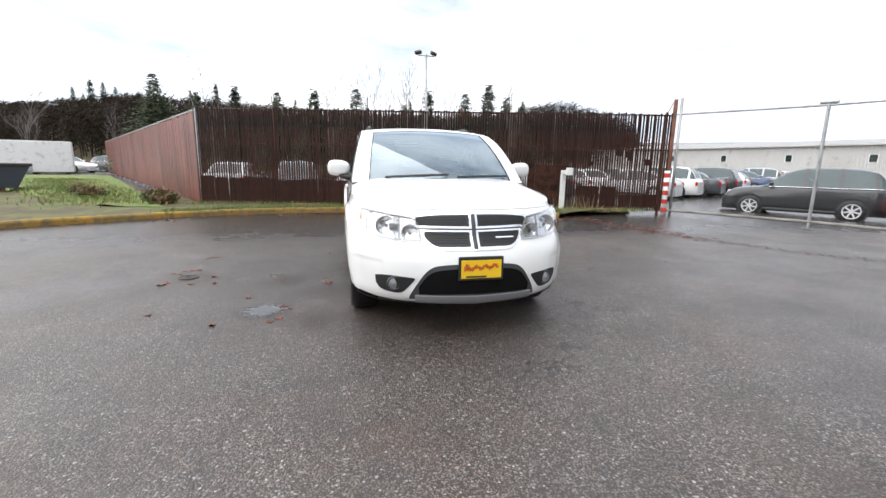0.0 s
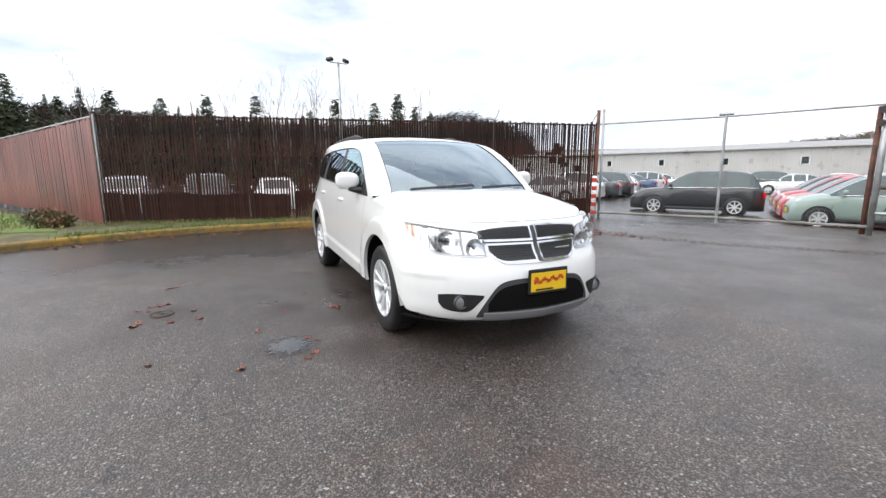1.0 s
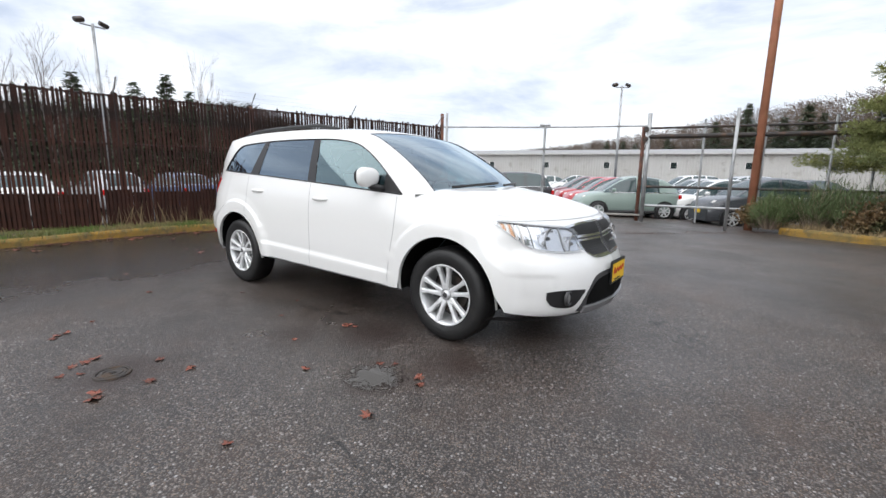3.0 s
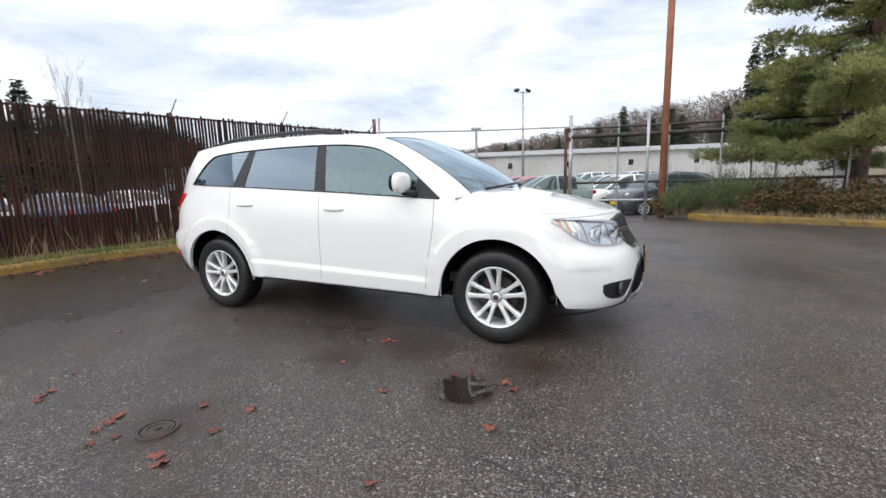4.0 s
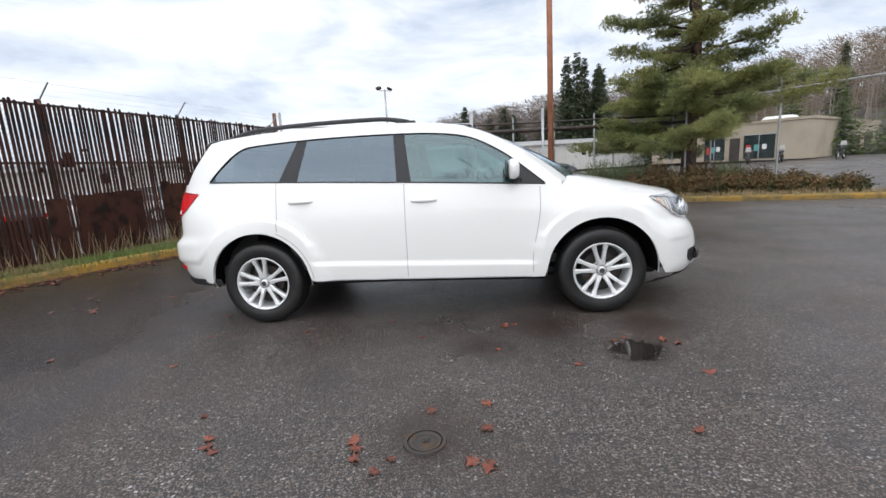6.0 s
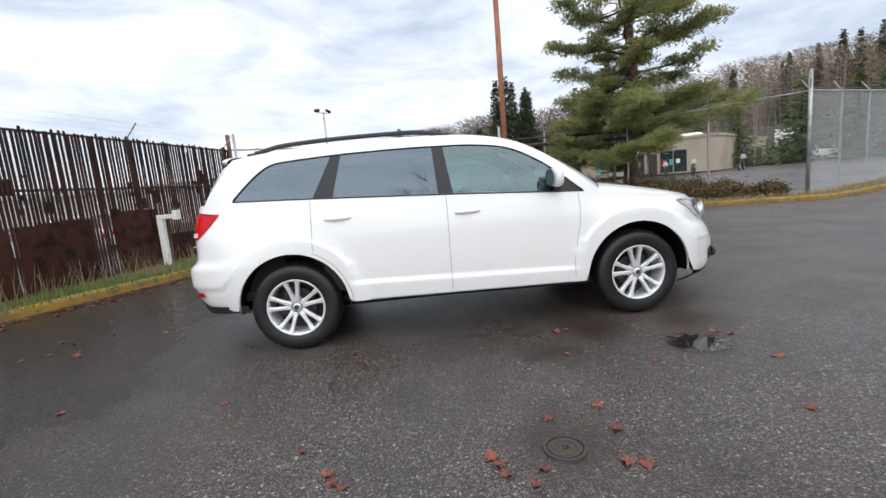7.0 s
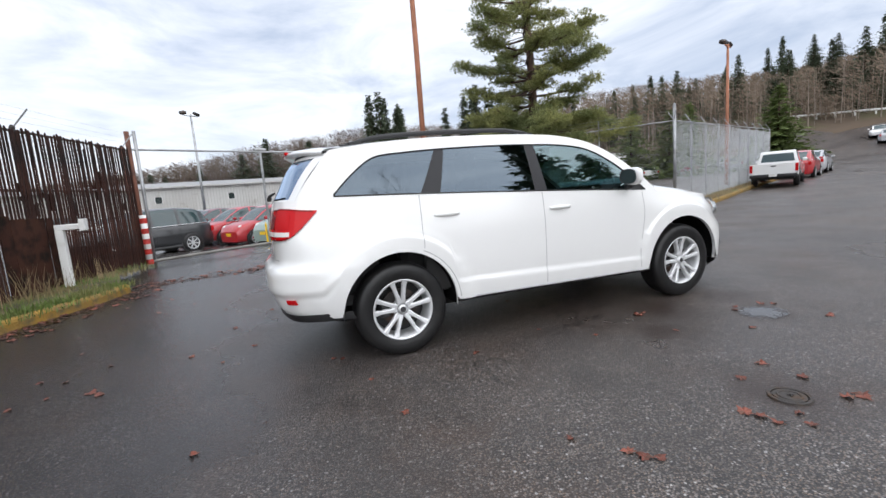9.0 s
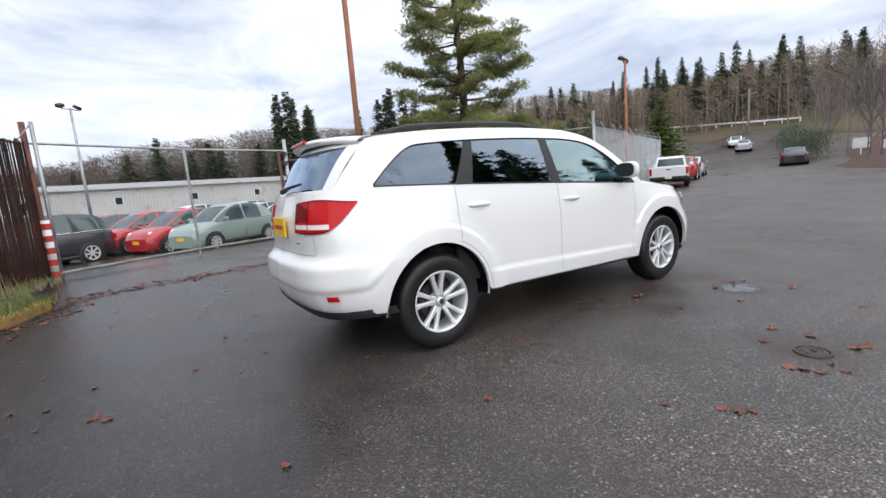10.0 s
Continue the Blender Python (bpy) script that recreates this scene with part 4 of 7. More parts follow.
woods("brown leafless woods on the street hillside", TWIG, 8, 1700, -8, 66, 76, 122, 0.2, 130, 1.4)
woods("low brown leafless scrub behind the warehouse", SCRUB, 9, 1700, 62, 141, 84, 104, 0.34, 120, 1.8)
woods("dark leafless woods behind the brown fence", DARK_TWIG, 10, 1700, 142, 226, 70, 104, 0.36, 120, 3.0)
slope = Build()
def slope_at(u, v):
    deg = -30 + 255 * u
    start = 68 + 8 * math.exp(-((deg - 20) / 6) ** 2)
    d = start + 240 * v * v
    x, y = bearing(deg, d)
    return (x, y, height(x, y) + (0.25 if v > 0 else -0.4) + 0.8 * noise.noise((x * 0.03, y * 0.03, 3)) * min(1, v * 5))
slope.grid(slope_at, 80, 18)
solid("hillside", slope, WOODS, "wooded brown hillside round the yard", "hillside", "structure", smooth=True)

rng_f = random.Random(33)
for k in range(50):
    deg = 4 + 46 * rng_f.random() if k < 20 else 148 + 62 * rng_f.random()
    d = rng_f.uniform(84, 118)
    fir(*bearing(deg, d), rng_f.uniform(6, 10) if k < 20 else rng_f.uniform(5.5, 9.5), rng_f.choice((0, 1, 2)))
for k in range(9):
    x, y = 17.5 + rng_f.uniform(-4, 5), 73 + rng_f.uniform(-4, 5)
    fir(x, y, rng_f.uniform(14.0, 17.5), rng_f.choice((0, 1)))
# a lone fir, a clump behind the pine, evergreens behind the warehouse and more along the ridge
for x, y, top, kd in ((26.5, 65.5, 14.6, 1), (25.0, 54.6, 14.2, 0), (26.6, 54.0, 15.6, 1), (28.2, 53.2, 15.0, 0), (29.4, 52.0, 14.2, 2), (27.3, 56.5, 15.2, 2)):
    fir(x, y, top - height(x, y), kd, label="dark fir clump behind the pine")
for deg, el, kd in ((84.8, 7.6, 0), (83.6, 6.6, 2), (89.7, 7.9, 1), (92.5, 6.2, 2), (97.0, 4.8, 2), (79.5, 7.2, 0), (103.6, 4.3, 2), (101.8, 4.4, 0), (100.4, 4.0, 2), (86.6, 6.4, 2)):
    x, y = bearing(deg, 86.0)
    fir(x - 2.0, y - 4.0, 1.25 + 86.0 * math.tan(radians(el)) - height(x, y), kd, label="evergreen among the scrub behind the warehouse", wide=1.5)
for k in range(8):
    deg = 15 + 3.8 * k + rng_f.uniform(-0.8, 0.8)
    x, y = bearing(deg, rng_f.uniform(80, 96))
    fir(x, y, rng_f.uniform(7.0, 10.5), rng_f.choice((0, 2)))
for x, y, top in ((36.1, 35.0, 8.4), (38.6, 32.1, 8.0), (39.8, 30.7, 8.4), (44.1, 24.5, 8.9), (45.2, 25.6, 8.2), (30.0, 41.0, 7.0), (33.0, 39.0, 6.5)):
    fir(x, y, top - height(x, y), 3, label="young light-green cedar beside the street fence", wide=1.6)
for x, y, top, kd in ((-34.2, -15.0, 7.9, 2), (-52.4, -17.2, 9.1, 0), (-45.5, -11.6, 8.9, 1), (-54.1, -8.6, 9.7, 2), (-49.5, -4.0, 9.6, 0), (-44.6, 0.6, 9.1, 2), (-42.2, 5.4, 7.4, 1), (-39.8, 7.5, 8.5, 1), (-37.1, 10.6, 8.0, 2), (-37.4, 13.0, 9.0, 1), (-38.7, 15.3, 8.1, 1), (-40.9, 18.0, 8.0, 0)):
    fir(x, y, top - height(x, y), kd, label="dark fir behind the brown fence", wide=1.35)
for x, y, top, kd in ((66.6, 60.9, 19.4, 0), (69.5, 57.6, 19.4, 2), (74.0, 51.9, 17.8, 1), (78.8, 44.5, 19.4, 2), (81.4, 39.8, 19.8, 0), (83.0, 36.4, 20.4, 2), (83.9, 34.5, 21.8, 0), (85.2, 31.2, 17.8, 1), (86.1, 28.8, 20.3, 2), (87.0, 26.5, 20.5, 2), (88.5, 21.3, 19.9, 2), (89.0, 19.5, 19.7, 0), (57.0, 71.2, 17.0, 1), (62.9, 66.3, 17.8, 2)):
    f = 0.95
    fir(x * f, y * f, 1.25 + (top - 1.25) * f - height(x * f, y * f), kd)
for x, y, h, kd in ((-35.9, 1.4, 10.0, 1), (-35.8, 2.6, 9.8, 3), (-35.4, 4.8, 10.6, 0), (-32.6, 13.5, 10.0, 1), (-38, 9.0, 9.5, 3), (-36, -2.0, 9.0, 1), (-26, -9, 7, 2), (-45, -30, 8, 2), (-48, -24, 7, 0)):
    bare_tree(x, y, h, kd)
for x, y, h, kd in ((38, 5.5, 8.5, 4), (42, 7.0, 9.0, 5), (46, 4.0, 9.5, 4), (35, 2.5, 8.5, 5), (50, 9, 9.5, 4), (40, 1, 9.5, 4), (44, 10.0, 8.5, 5), (52, 6, 10, 5), (48, 12, 9, 4), (33, 5.0, 7.5, 4), (31, -0.5, 8.5, 5), (54, 11.5, 9, 4), (57, 14, 9, 5), (37, -2, 9.5, 5), (47, 7.5, 9.5, 5)):
    bare_tree(x, y, h, kd, "grey leafless street tree in a mulch bed")
# trees behind the camera, seen mirrored in the windows
for x, y, h, kd in ((12.0, -15.5, 18, 1), (20, -19, 17, 2), (16.0, -21, 19, 0), (27, -15, 16, 2), (25, -25, 19, 1), (33, -22, 17, 0)):
    fir(x, y, h, kd, label="dark fir across the yard")
for x, y, h, kd in ((1.5, -15, 10.5, 2), (-12, -27, 12, 2), (-3, -19, 11, 0)):
    bare_tree(x, y, h, kd, "leafless tree across the yard")


def pine():
    """The big old pine on the verge: bare reddish trunk, a dense low skirt, then open rising boughs that end in rounded cushions of needles."""
    rng = random.Random(29)
    g = thing("pine_tree", "large old pine with clumped olive-green needles on the verge", "pine tree", pose(7.17, 10.44, 0.05))
    axis = lambda z: Vector((0.10 * math.sin(z * 0.5), 0.10 * math.sin(z * 0.6 + 1), z))
    part("trunk", Build().tube([axis(z) for z in (-0.1, 0.5, 1.5, 3, 4.5, 6, 7.5, 9, 10.4)], [0.30, 0.24, 0.20, 0.175, 0.15, 0.125, 0.095, 0.06, 0.02], 12), BARK, g, smooth=True)
    limbs, crown, dead = Build(), Build(), Build()

    def tuft(c, r, way):
        """A brush of needles that points along way."""
        for _ in range(7):
            d = (way + Vector((rng.gauss(0, 0.55), rng.gauss(0, 0.55), rng.gauss(0, 0.45)))).normalized() * r * rng.uniform(0.75, 1.2)
            s = d.cross(Vector((rng.uniform(-1, 1), rng.uniform(-1, 1), rng.uniform(-1, 1)))).normalized() * r * 0.085
            crown.add([c - s, c + s, c + d], [(0, 1, 2)])

    def cushion(c, rad, n):
        """A rounded clump: tufts that fan out and up from its lower middle, thin beneath."""
        root = c - Vector((0, 0, 0.25 * rad))
        for _ in range(n):
            a, q, up = rng.uniform(0, math.tau), rng.random() ** 0.45, rng.uniform(-0.35, 1.0)
            flat = math.sqrt(max(0.0, 1 - up * up))
            d = Vector((math.cos(a) * flat, math.sin(a) * flat, up * 0.62))
            p = root + d * rad * q
            tuft(p, rng.uniform(0.075, 0.12), (d + Vector((0, 0, 0.45))).normalized())

    def bough(z, a, ln, rise, thick=0.05, dens=1.0, start=0.35):
        side = Vector((math.cos(a), math.sin(a), 0))
        across = Vector((-side.y, side.x, 0))
        p = axis(z)
        bend = lambda q: Vector((0, 0, ln * (rise * q + 0.16 * q * q * q))) + across * ln * 0.07 * math.sin(3 * q + a)
        pts = [p + side * ln * q + bend(q) for q in (0, 0.25, 0.5, 0.75, 1.0)]
        limbs.tube(pts, [thick, thick * 0.8, thick * 0.6, thick * 0.38, 0.008], 5, False)
        n = max(2, int(ln * 3.0))
        for k in range(n):
            q = start + (1 - start) * (k + rng.random()) / n
            c = p + side * ln * q + bend(q)
            for sd in rng.sample((-1, 0, 1), 2):
                o = across * sd * rng.uniform(0.25, 0.55) * (0.25 + 0.22 * ln) * (1.35 - q) + Vector((rng.gauss(0, 0.08), rng.gauss(0, 0.08), rng.uniform(-0.08, 0.20)))
                limbs.tube([c - side * 0.18, c + o * 0.6, c + o], [0.014, 0.010, 0.005], 3, False)
                cushion(c + o, rng.uniform(0.26, 0.46), int(66 * dens))

    # dense skirt
    for z, reach, n in ((1.7, 3.5, 8), (2.15, 3.9, 9), (2.65, 3.5, 8), (3.1, 3.1, 8), (3.55, 2.5, 7), (3.95, 1.8, 5)):
        a0 = rng.uniform(0, math.tau)
        for i in range(n):
            a = a0 + math.tau * i / n + rng.uniform(-0.3, 0.3)
            if z < 2.5 and math.cos(a + 0.42) > 0.15:      # no low boughs on the street side
                continue
            bough(z + rng.uniform(-0.15, 0.15), a, reach * rng.uniform(0.65, 1.1), rng.uniform(-0.24, -0.04), 0.045, 1.15)
    # open crown: few strong boughs at uneven heights, sky between them
    for z, n, reach, rise in ((4.35, 4, 2.3, 0.05), (4.8, 4, 2.4, 0.10), (5.3, 5, 2.7, 0.08), (6.0, 4, 2.5, 0.06), (6.5, 5, 2.3, 0.14), (7.1, 4, 2.1, 0.12), (7.7, 4, 1.8, 0.18), (8.3, 4, 1.6, 0.2), (8.9, 4, 1.25, 0.25), (9.5, 4, 0.9, 0.3), (10.1, 4, 0.6, 0.4)):
        a0 = z * 2.4
        for i in range(n):
            a = a0 + math.tau * i / n + rng.uniform(-0.5, 0.5)
            bough(z + rng.uniform(-0.2, 0.2), a, reach * rng.uniform(0.7, 1.12), rise * rng.uniform(-0.2, 1.3), 0.05, 1.0, 0.45)
    # bare dead branches low on the open trunk
    for _ in range(16):
        z, a, ln = rng.uniform(4.2, 6.6), rng.uniform(0, math.tau), rng.uniform(0.6, 1.7)
        p, d = axis(z), Vector((math.cos(a), math.sin(a), rng.uniform(-0.5, 0.15)))
        dead.tube([p, p + d * ln * 0.6, p + d * ln + Vector((0, 0, -0.1))], [0.018, 0.011, 0.003], 4, False)
    tagged(part("branchwork", limbs, BARK, g, fix=False), kind="stuff")
    tagged(part("dead_branchwork", dead, DARK_TWIG, g, fix=False), kind="stuff")
    tagged(part("crown", crown, NEEDLE, g, fix=False), kind="stuff")


pine()


def far_street():
    """What closes the street: hedge, pale building, lawn bank, pole and rail."""
    rng = random.Random(71)
    b = Build()
    a, c = Vector((66.0, 20.5)), Vector((45.0, 11.3))
    for _ in range(14000):
        p = a.lerp(c, rng.random()) + Vector((rng.gauss(0, 0.6), rng.gauss(0, 0.7)))
        top = 2.3 + 0.35 * noise.noise((p.x * 0.5, p.y * 0.5, 0))
        m = Vector((p.x, p.y, height(p.x, p.y) + top * rng.random() ** 0.6))
        d = Vector((rng.uniform(-1, 1), rng.uniform(-1, 1), rng.uniform(-0.4, 1))).normalized() * 0.12
        s = d.cross(Vector((rng.uniform(-1, 1), rng.uniform(-1, 1), rng.uniform(-1, 1)))).normalized() * 0.045
        b.add([m - s, m + d, m + s], [(0, 1, 2)])
    solid("hedge", b, FIR, "dark green clipped hedge beside the street", "hedge", "stuff", fix=False)
    g = thing("office_building", "long pale building past the mulch bed", "building", pose(84, -16, height(70, 0) + 0.6, 0, 0, 80))
    part("wall", Build().box(0, 26, 0, 10, 0, 3.4), SIDING, g)
    part("roof", Build().box(-0.3, 26.3, -0.4, 10.3, 3.4, 3.7), ROOFING, g)
    for k in range(7):
        w = part("window", Build().box(1.5 + 3.5 * k, 3.6 + 3.5 * k, -0.03, 0.03, 1.0, 2.3), DARK_GLASS, g)
        part("sill", Build().box(1.4 + 3.5 * k, 3.7 + 3.5 * k, -0.09, 0.0, 0.92, 1.0), WHITE_PAINT, w)
    x, y = 70.5, 27.0
    g = thing("utility_pole", "far wooden utility pole beside the street", "pole", pose(x, y, height(x, y)))
    part("pole", Build().tube([(0, 0, -0.2), (0, 0, 6.2)], [0.15, 0.11], 10), ALDER, g, smooth=True)
    part("crossarm", Build().box(-0.08, 0.08, -1.1, 1.1, 5.5, 5.62), ALDER, g)
    g = thing("guard_rail", "white guard rail at the end of the street", "guard rail")
    p, q = Vector((70.0, 40.0)), Vector((74.0, 22.0))
    for k in range(10):
        m = p.lerp(q, k / 9)
        part("post", Build().box(-0.08, 0.08, -0.08, 0.08, -0.3, 0.75, pose(m.x, m.y, height(m.x, m.y) + 0.3)), WHITE_PAINT, g)
        if k:
            o = p.lerp(q, (k - 1) / 9)
            part("rail", Build().tube([(o.x, o.y, height(o.x, o.y) + 0.9), (m.x, m.y, height(m.x, m.y) + 0.9)], 0.14, 6), WHITE_PAINT, g)


far_street()


def motorcycle(x, y, turn):
    g = thing("motorcycle", "dark motorcycle parked before the tan workshop", "motorcycle", pose(x, y, height(x, y), 0, 0, turn), group="motorcycles by the workshop")
    for k in (-0.7, 0.7):
        w = part("wheel", Build().spin([(0.24, -0.05), (0.30, -0.05), (0.315, 0.0), (0.30, 0.05), (0.24, 0.05)], (k, 0, 0.315), seg=18), RUBBER, g, smooth=True)
        part("rim", Build().spin([(0.0, 0.03), (0.05, 0.03), (0.06, 0.01), (0.24, 0.01), (0.24, -0.01)], (k, 0, 0.315), seg=14), ALLOY, w)
    part("engine", Build().box(-0.28, 0.28, -0.17, 0.17, 0.25, 0.62, bevel=0.06), DARK_STEEL, g)
    part("tank", Build().box(-0.10, 0.42, -0.14, 0.14, 0.66, 0.90, bevel=0.08), BLACK_PLASTIC, g)
    part("seat", Build().box(-0.75, -0.10, -0.13, 0.13, 0.68, 0.80, bevel=0.04), BLACK_PLASTIC, g)
    part("fork", Build().tube([(0.7, 0, 0.315), (0.45, 0, 0.95)], 0.035, 6), GALV, g)
    part("handlebar", Build().tube([(0.32, -0.36, 1.05), (0.46, -0.12, 1.0), (0.46, 0.12, 1.0), (0.32, 0.36, 1.05)], 0.016, 6), GALV, g)
    part("windshield", Build().prism([(-0.2, 0.95), (0.2, 0.95), (0.14, 1.30), (-0.14, 1.30)], lambda a, b: (0.50 - 0.3 * (b - 0.95), a, b), lambda a, b: (0.515 - 0.3 * (b - 0.95), a, b)), WHITE_LENS, g)


for x, y, turn in ((21.6, 32.6, 60), (23.4, 31.6, 50), (17.2, 33.0, 70), (26.3, 29.8, 40)):
    motorcycle(x, y, turn)


# ---------------------------------------------------------------- the white crossover (x forward, right side at -y)
WHEEL_X, WHEEL_Z, ARCH = 1.445, 0.36, 0.446
FRONT_X = [(0.22, 2.28), (0.31, 2.40), (0.45, 2.43), (0.57, 2.422), (0.67, 2.385), (0.76, 2.318), (0.85, 2.285), (0.92, 2.245), (0.96, 2.20)]
REAR_X = [(0.32, 2.22), (0.42, 2.325), (0.52, 2.372), (0.55, 2.378), (0.578, 2.398), (0.66, 2.40), (0.735, 2.39), (0.775, 2.345), (0.82, 2.325), (1.0, 2.325), (1.25, 2.27)]
HALF = [(0.22, 0.855), (0.40, 0.884), (0.6, 0.899), (0.8, 0.900), (0.95, 0.893), (1.1, 0.872), (1.25, 0.838)]
BOW_F = [(0.0, 0.0), (0.35, 0.035), (0.6, 0.11), (0.75, 0.20), (0.86, 0.30), (0.93, 0.40), (0.98, 0.52), (1.0, 0.66)]
BOW_R = [(0.0, 0.0), (0.5, 0.018), (0.7, 0.055), (0.8, 0.10), (0.86, 0.155), (0.91, 0.235), (0.95, 0.335), (0.98, 0.46), (1.0, 0.65)]
BELT = [(-2.5, 1.245), (-1.82, 1.24), (-0.2, 1.158), (0.97, 1.085), (1.2, 1.07), (1.5, 1.035), (1.8, 0.995), (2.0, 0.972), (2.25, 0.955)]
HOOD = [(0.95, 1.175), (1.29, 1.155), (1.5, 1.120), (1.77, 1.062), (2.04, 0.995), (2.18, 0.962), (2.25, 0.955)]
SILL = [(-2.5, 0.385), (-1.95, 0.375), (-1.0, 0.372), (1.0, 0.338), (1.9, 0.33), (2.1, 0.30), (2.45, 0.27)]
EAVE = [(-2.0, 1.555), (-1.75, 1.605), (-1.2, 1.648), (-0.5, 1.660), (0.0, 1.645), (0.2, 1.622), (0.42, 1.572), (0.6, 1.495), (0.8, 1.37), (1.0, 1.215), (1.13, 1.10)]


def ease(a, b, x):
    t = max(0.0, min(1.0, (x - a) / (b - a)))
    return t * t * (3 - 2 * t)


def inverse(curve, d):
    lo, hi = 0.0, 1.0
    for _ in range(22):
        mid = (lo + hi) / 2
        lo, hi = (mid, hi) if spline(curve, mid) < d else (lo, mid)
    return lo


def half_width(x, z):
    """Half the body's width below the windows, with its flares and the door ledge."""
    frac = 1.0
    df, dr = spline(FRONT_X, z) - x, x + spline(REAR_X, z)
    if df < 0.66:
        frac = inverse(BOW_F, max(0.0, df))
    elif dr < 0.65:
        frac = inverse(BOW_R, max(0.0, dr))
    w = spline(HALF, z) * frac
    w *= 1 - 0.055 * ease(-1.2, -2.0, x) * ease(0.75, 1.2, z) - 0.03 * ease(0.6, 1.3, x) * ease(0.85, 1.1, z)
    for wx in (-WHEEL_X, WHEEL_X):
        r = math.hypot(x - wx, z - WHEEL_Z)
        w += 0.019 * ease(0.592, 0.556, r) * min(1.0, frac * 1.05) + 0.004 * ease(0.66, 0.59, r)
    line = 0.488 - 0.032 * x
    w += 0.016 * ease(line + 0.016, line - 0.006, z) * ease(-1.0, -0.93, x) * ease(0.92, 0.85, x)
    w -= 0.014 * ease(0.575, 0.553, z) * ease(-1.93, -1.99, x)          # crease of the rear bumper
    w -= 0.010 * ease(0.60, 0.575, z) * ease(1.93, 2.0, x) * ease(0.30, 0.45, z)
    return w


def side_y(x, z):
    """Half-width at any height, windows included."""
    b = spline(BELT, x)
    if z <= b:
        return half_width(x, z)
    t = z - b
    return half_width(x, b) - 0.23 * t - 0.16 * t * t


def skirt(x):
    z = spline(SILL, x)
    for wx in (-WHEEL_X, WHEEL_X):
        d = abs(x - wx)
        if d < ARCH:
            z = max(z, WHEEL_Z + math.sqrt(ARCH * ARCH - d * d))
    return z


def nose(f, z, off=0.0):
    """A point of the front by its share of the half-width, -1 to 1 (right to left), set off outwards."""
    x = spline(FRONT_X, z) - spline(BOW_F, abs(f))
    y = f * spline(HALF, z) * (1 - 0.03 * ease(0.6, 1.3, x) * ease(0.85, 1.1, z))
    slope = (spline(BOW_F, min(1, abs(f) + 0.02)) - spline(BOW_F, max(0, abs(f) - 0.02))) / 0.036
    n = Vector((1, math.copysign(slope, f) if abs(f) > 0.001 else 0, (spline(FRONT_X, z - 0.02) - spline(FRONT_X, z + 0.02)) / 0.04)).normalized()
    return Vector((x, y, z)) + n * off


def tail(f, z, off=0.0):
    """The same for the rear."""
    x = -spline(REAR_X, z) + spline(BOW_R, abs(f))
    y = f * spline(HALF, z) * (1 - 0.055 * ease(-1.2, -2.0, x) * ease(0.75, 1.2, z))
    slope = (spline(BOW_R, min(1, abs(f) + 0.02)) - spline(BOW_R, max(0, abs(f) - 0.02))) / 0.036
    n = Vector((-1, math.copysign(slope, f) if abs(f) > 0.001 else 0, 0)).normalized()
    return Vector((x, y, z)) + n * off


def flank(sg, x, z, off=0.0):
    return Vector((x, sg * (side_y(x, z) + off), z))


def roof_at(x, v, off=0.0):
    """Roof, pillars and windscreen in one sheet: x of the eave, v from -1 to 1 across it."""
    e = spline(EAVE, x)
    bow = 0.20 * ease(0.5, 1.1, x) + 0.06 * ease(0.0, 0.5, x) - 0.21 * ease(-1.35, -1.85, x)
    crown = 0.042 - 0.017 * ease(0.2, 1.1, x)
    k = 1 - v * v
    return Vector((x + bow * k + off * 0.5 * ease(0.2, 0.5, x), v * side_y(x, e), e + crown * (1 - abs(v) ** 2.4) + off * 0.8))


GATE_EDGE = [(1.235, -2.13), (1.40, -2.02), (1.52, -1.915), (1.575, -1.85)]


def gate_at(z, v, off=0.0):
    """Upper tailgate with the rear window, between the rear pillars."""
    x = spline(GATE_EDGE, z)
    bow = 0.15 + 0.05 * ease(1.3, 1.57, z)
    return Vector((x - bow * (1 - abs(v) ** 2.5) - off, v * side_y(x, z), z + off * 0.4))


def face_out(me, centre=(0, 0, 0.9)):
    """Turns an open sheet so that it faces away from the centre."""
    c, s = Vector(centre), 0.0
    for p in me.polygons:
        s += p.normal.dot(p.center - c) * p.area
    if s < 0:
        me.flip_normals()
    return me


def sheet(name, build, mat, parent, label="", smooth=True):
    return part(name, face_out(build.mesh(name, mat, smooth)), mat, parent, label, fix=False)


def panel(fn, p0, p1, lo, hi, off, nu=20, nv=6, rim=0.012):
    """A raised patch on a body surface fn(p, z, off), between the curves lo(p) and hi(p), with a rim down to the body."""
    b = Build()
    at = lambda u, v, o: fn(p0 + (p1 - p0) * u, lo(p0 + (p1 - p0) * u) * (1 - v) + hi(p0 + (p1 - p0) * u) * v, o)
    b.grid(lambda u, v: at(u, v, off), nu, nv)
    for edge in (lambda s: (s, 0.0), lambda s: (1.0, s), lambda s: (1 - s, 1.0), lambda s: (0.0, 1 - s)):
        b.grid(lambda u, v: at(*edge(u), off - rim * v), max(nu, nv), 1)
    return b


def ribbon(points, width, normal_at):
    """A narrow strip along points, for panel gaps."""
    b, rows = Build(), []
    for i, p in enumerate(points):
        d = (points[min(i + 1, len(points) - 1)] - points[max(i - 1, 0)]).normalized()
        q = d.cross(normal_at(p)).normalized() * width / 2
        rows.append((p - q, p + q))
    return b.grid(lambda u, v: rows[round(u * (len(rows) - 1))][round(v)], len(rows) - 1, 1)


def const(c):
    return lambda p: c


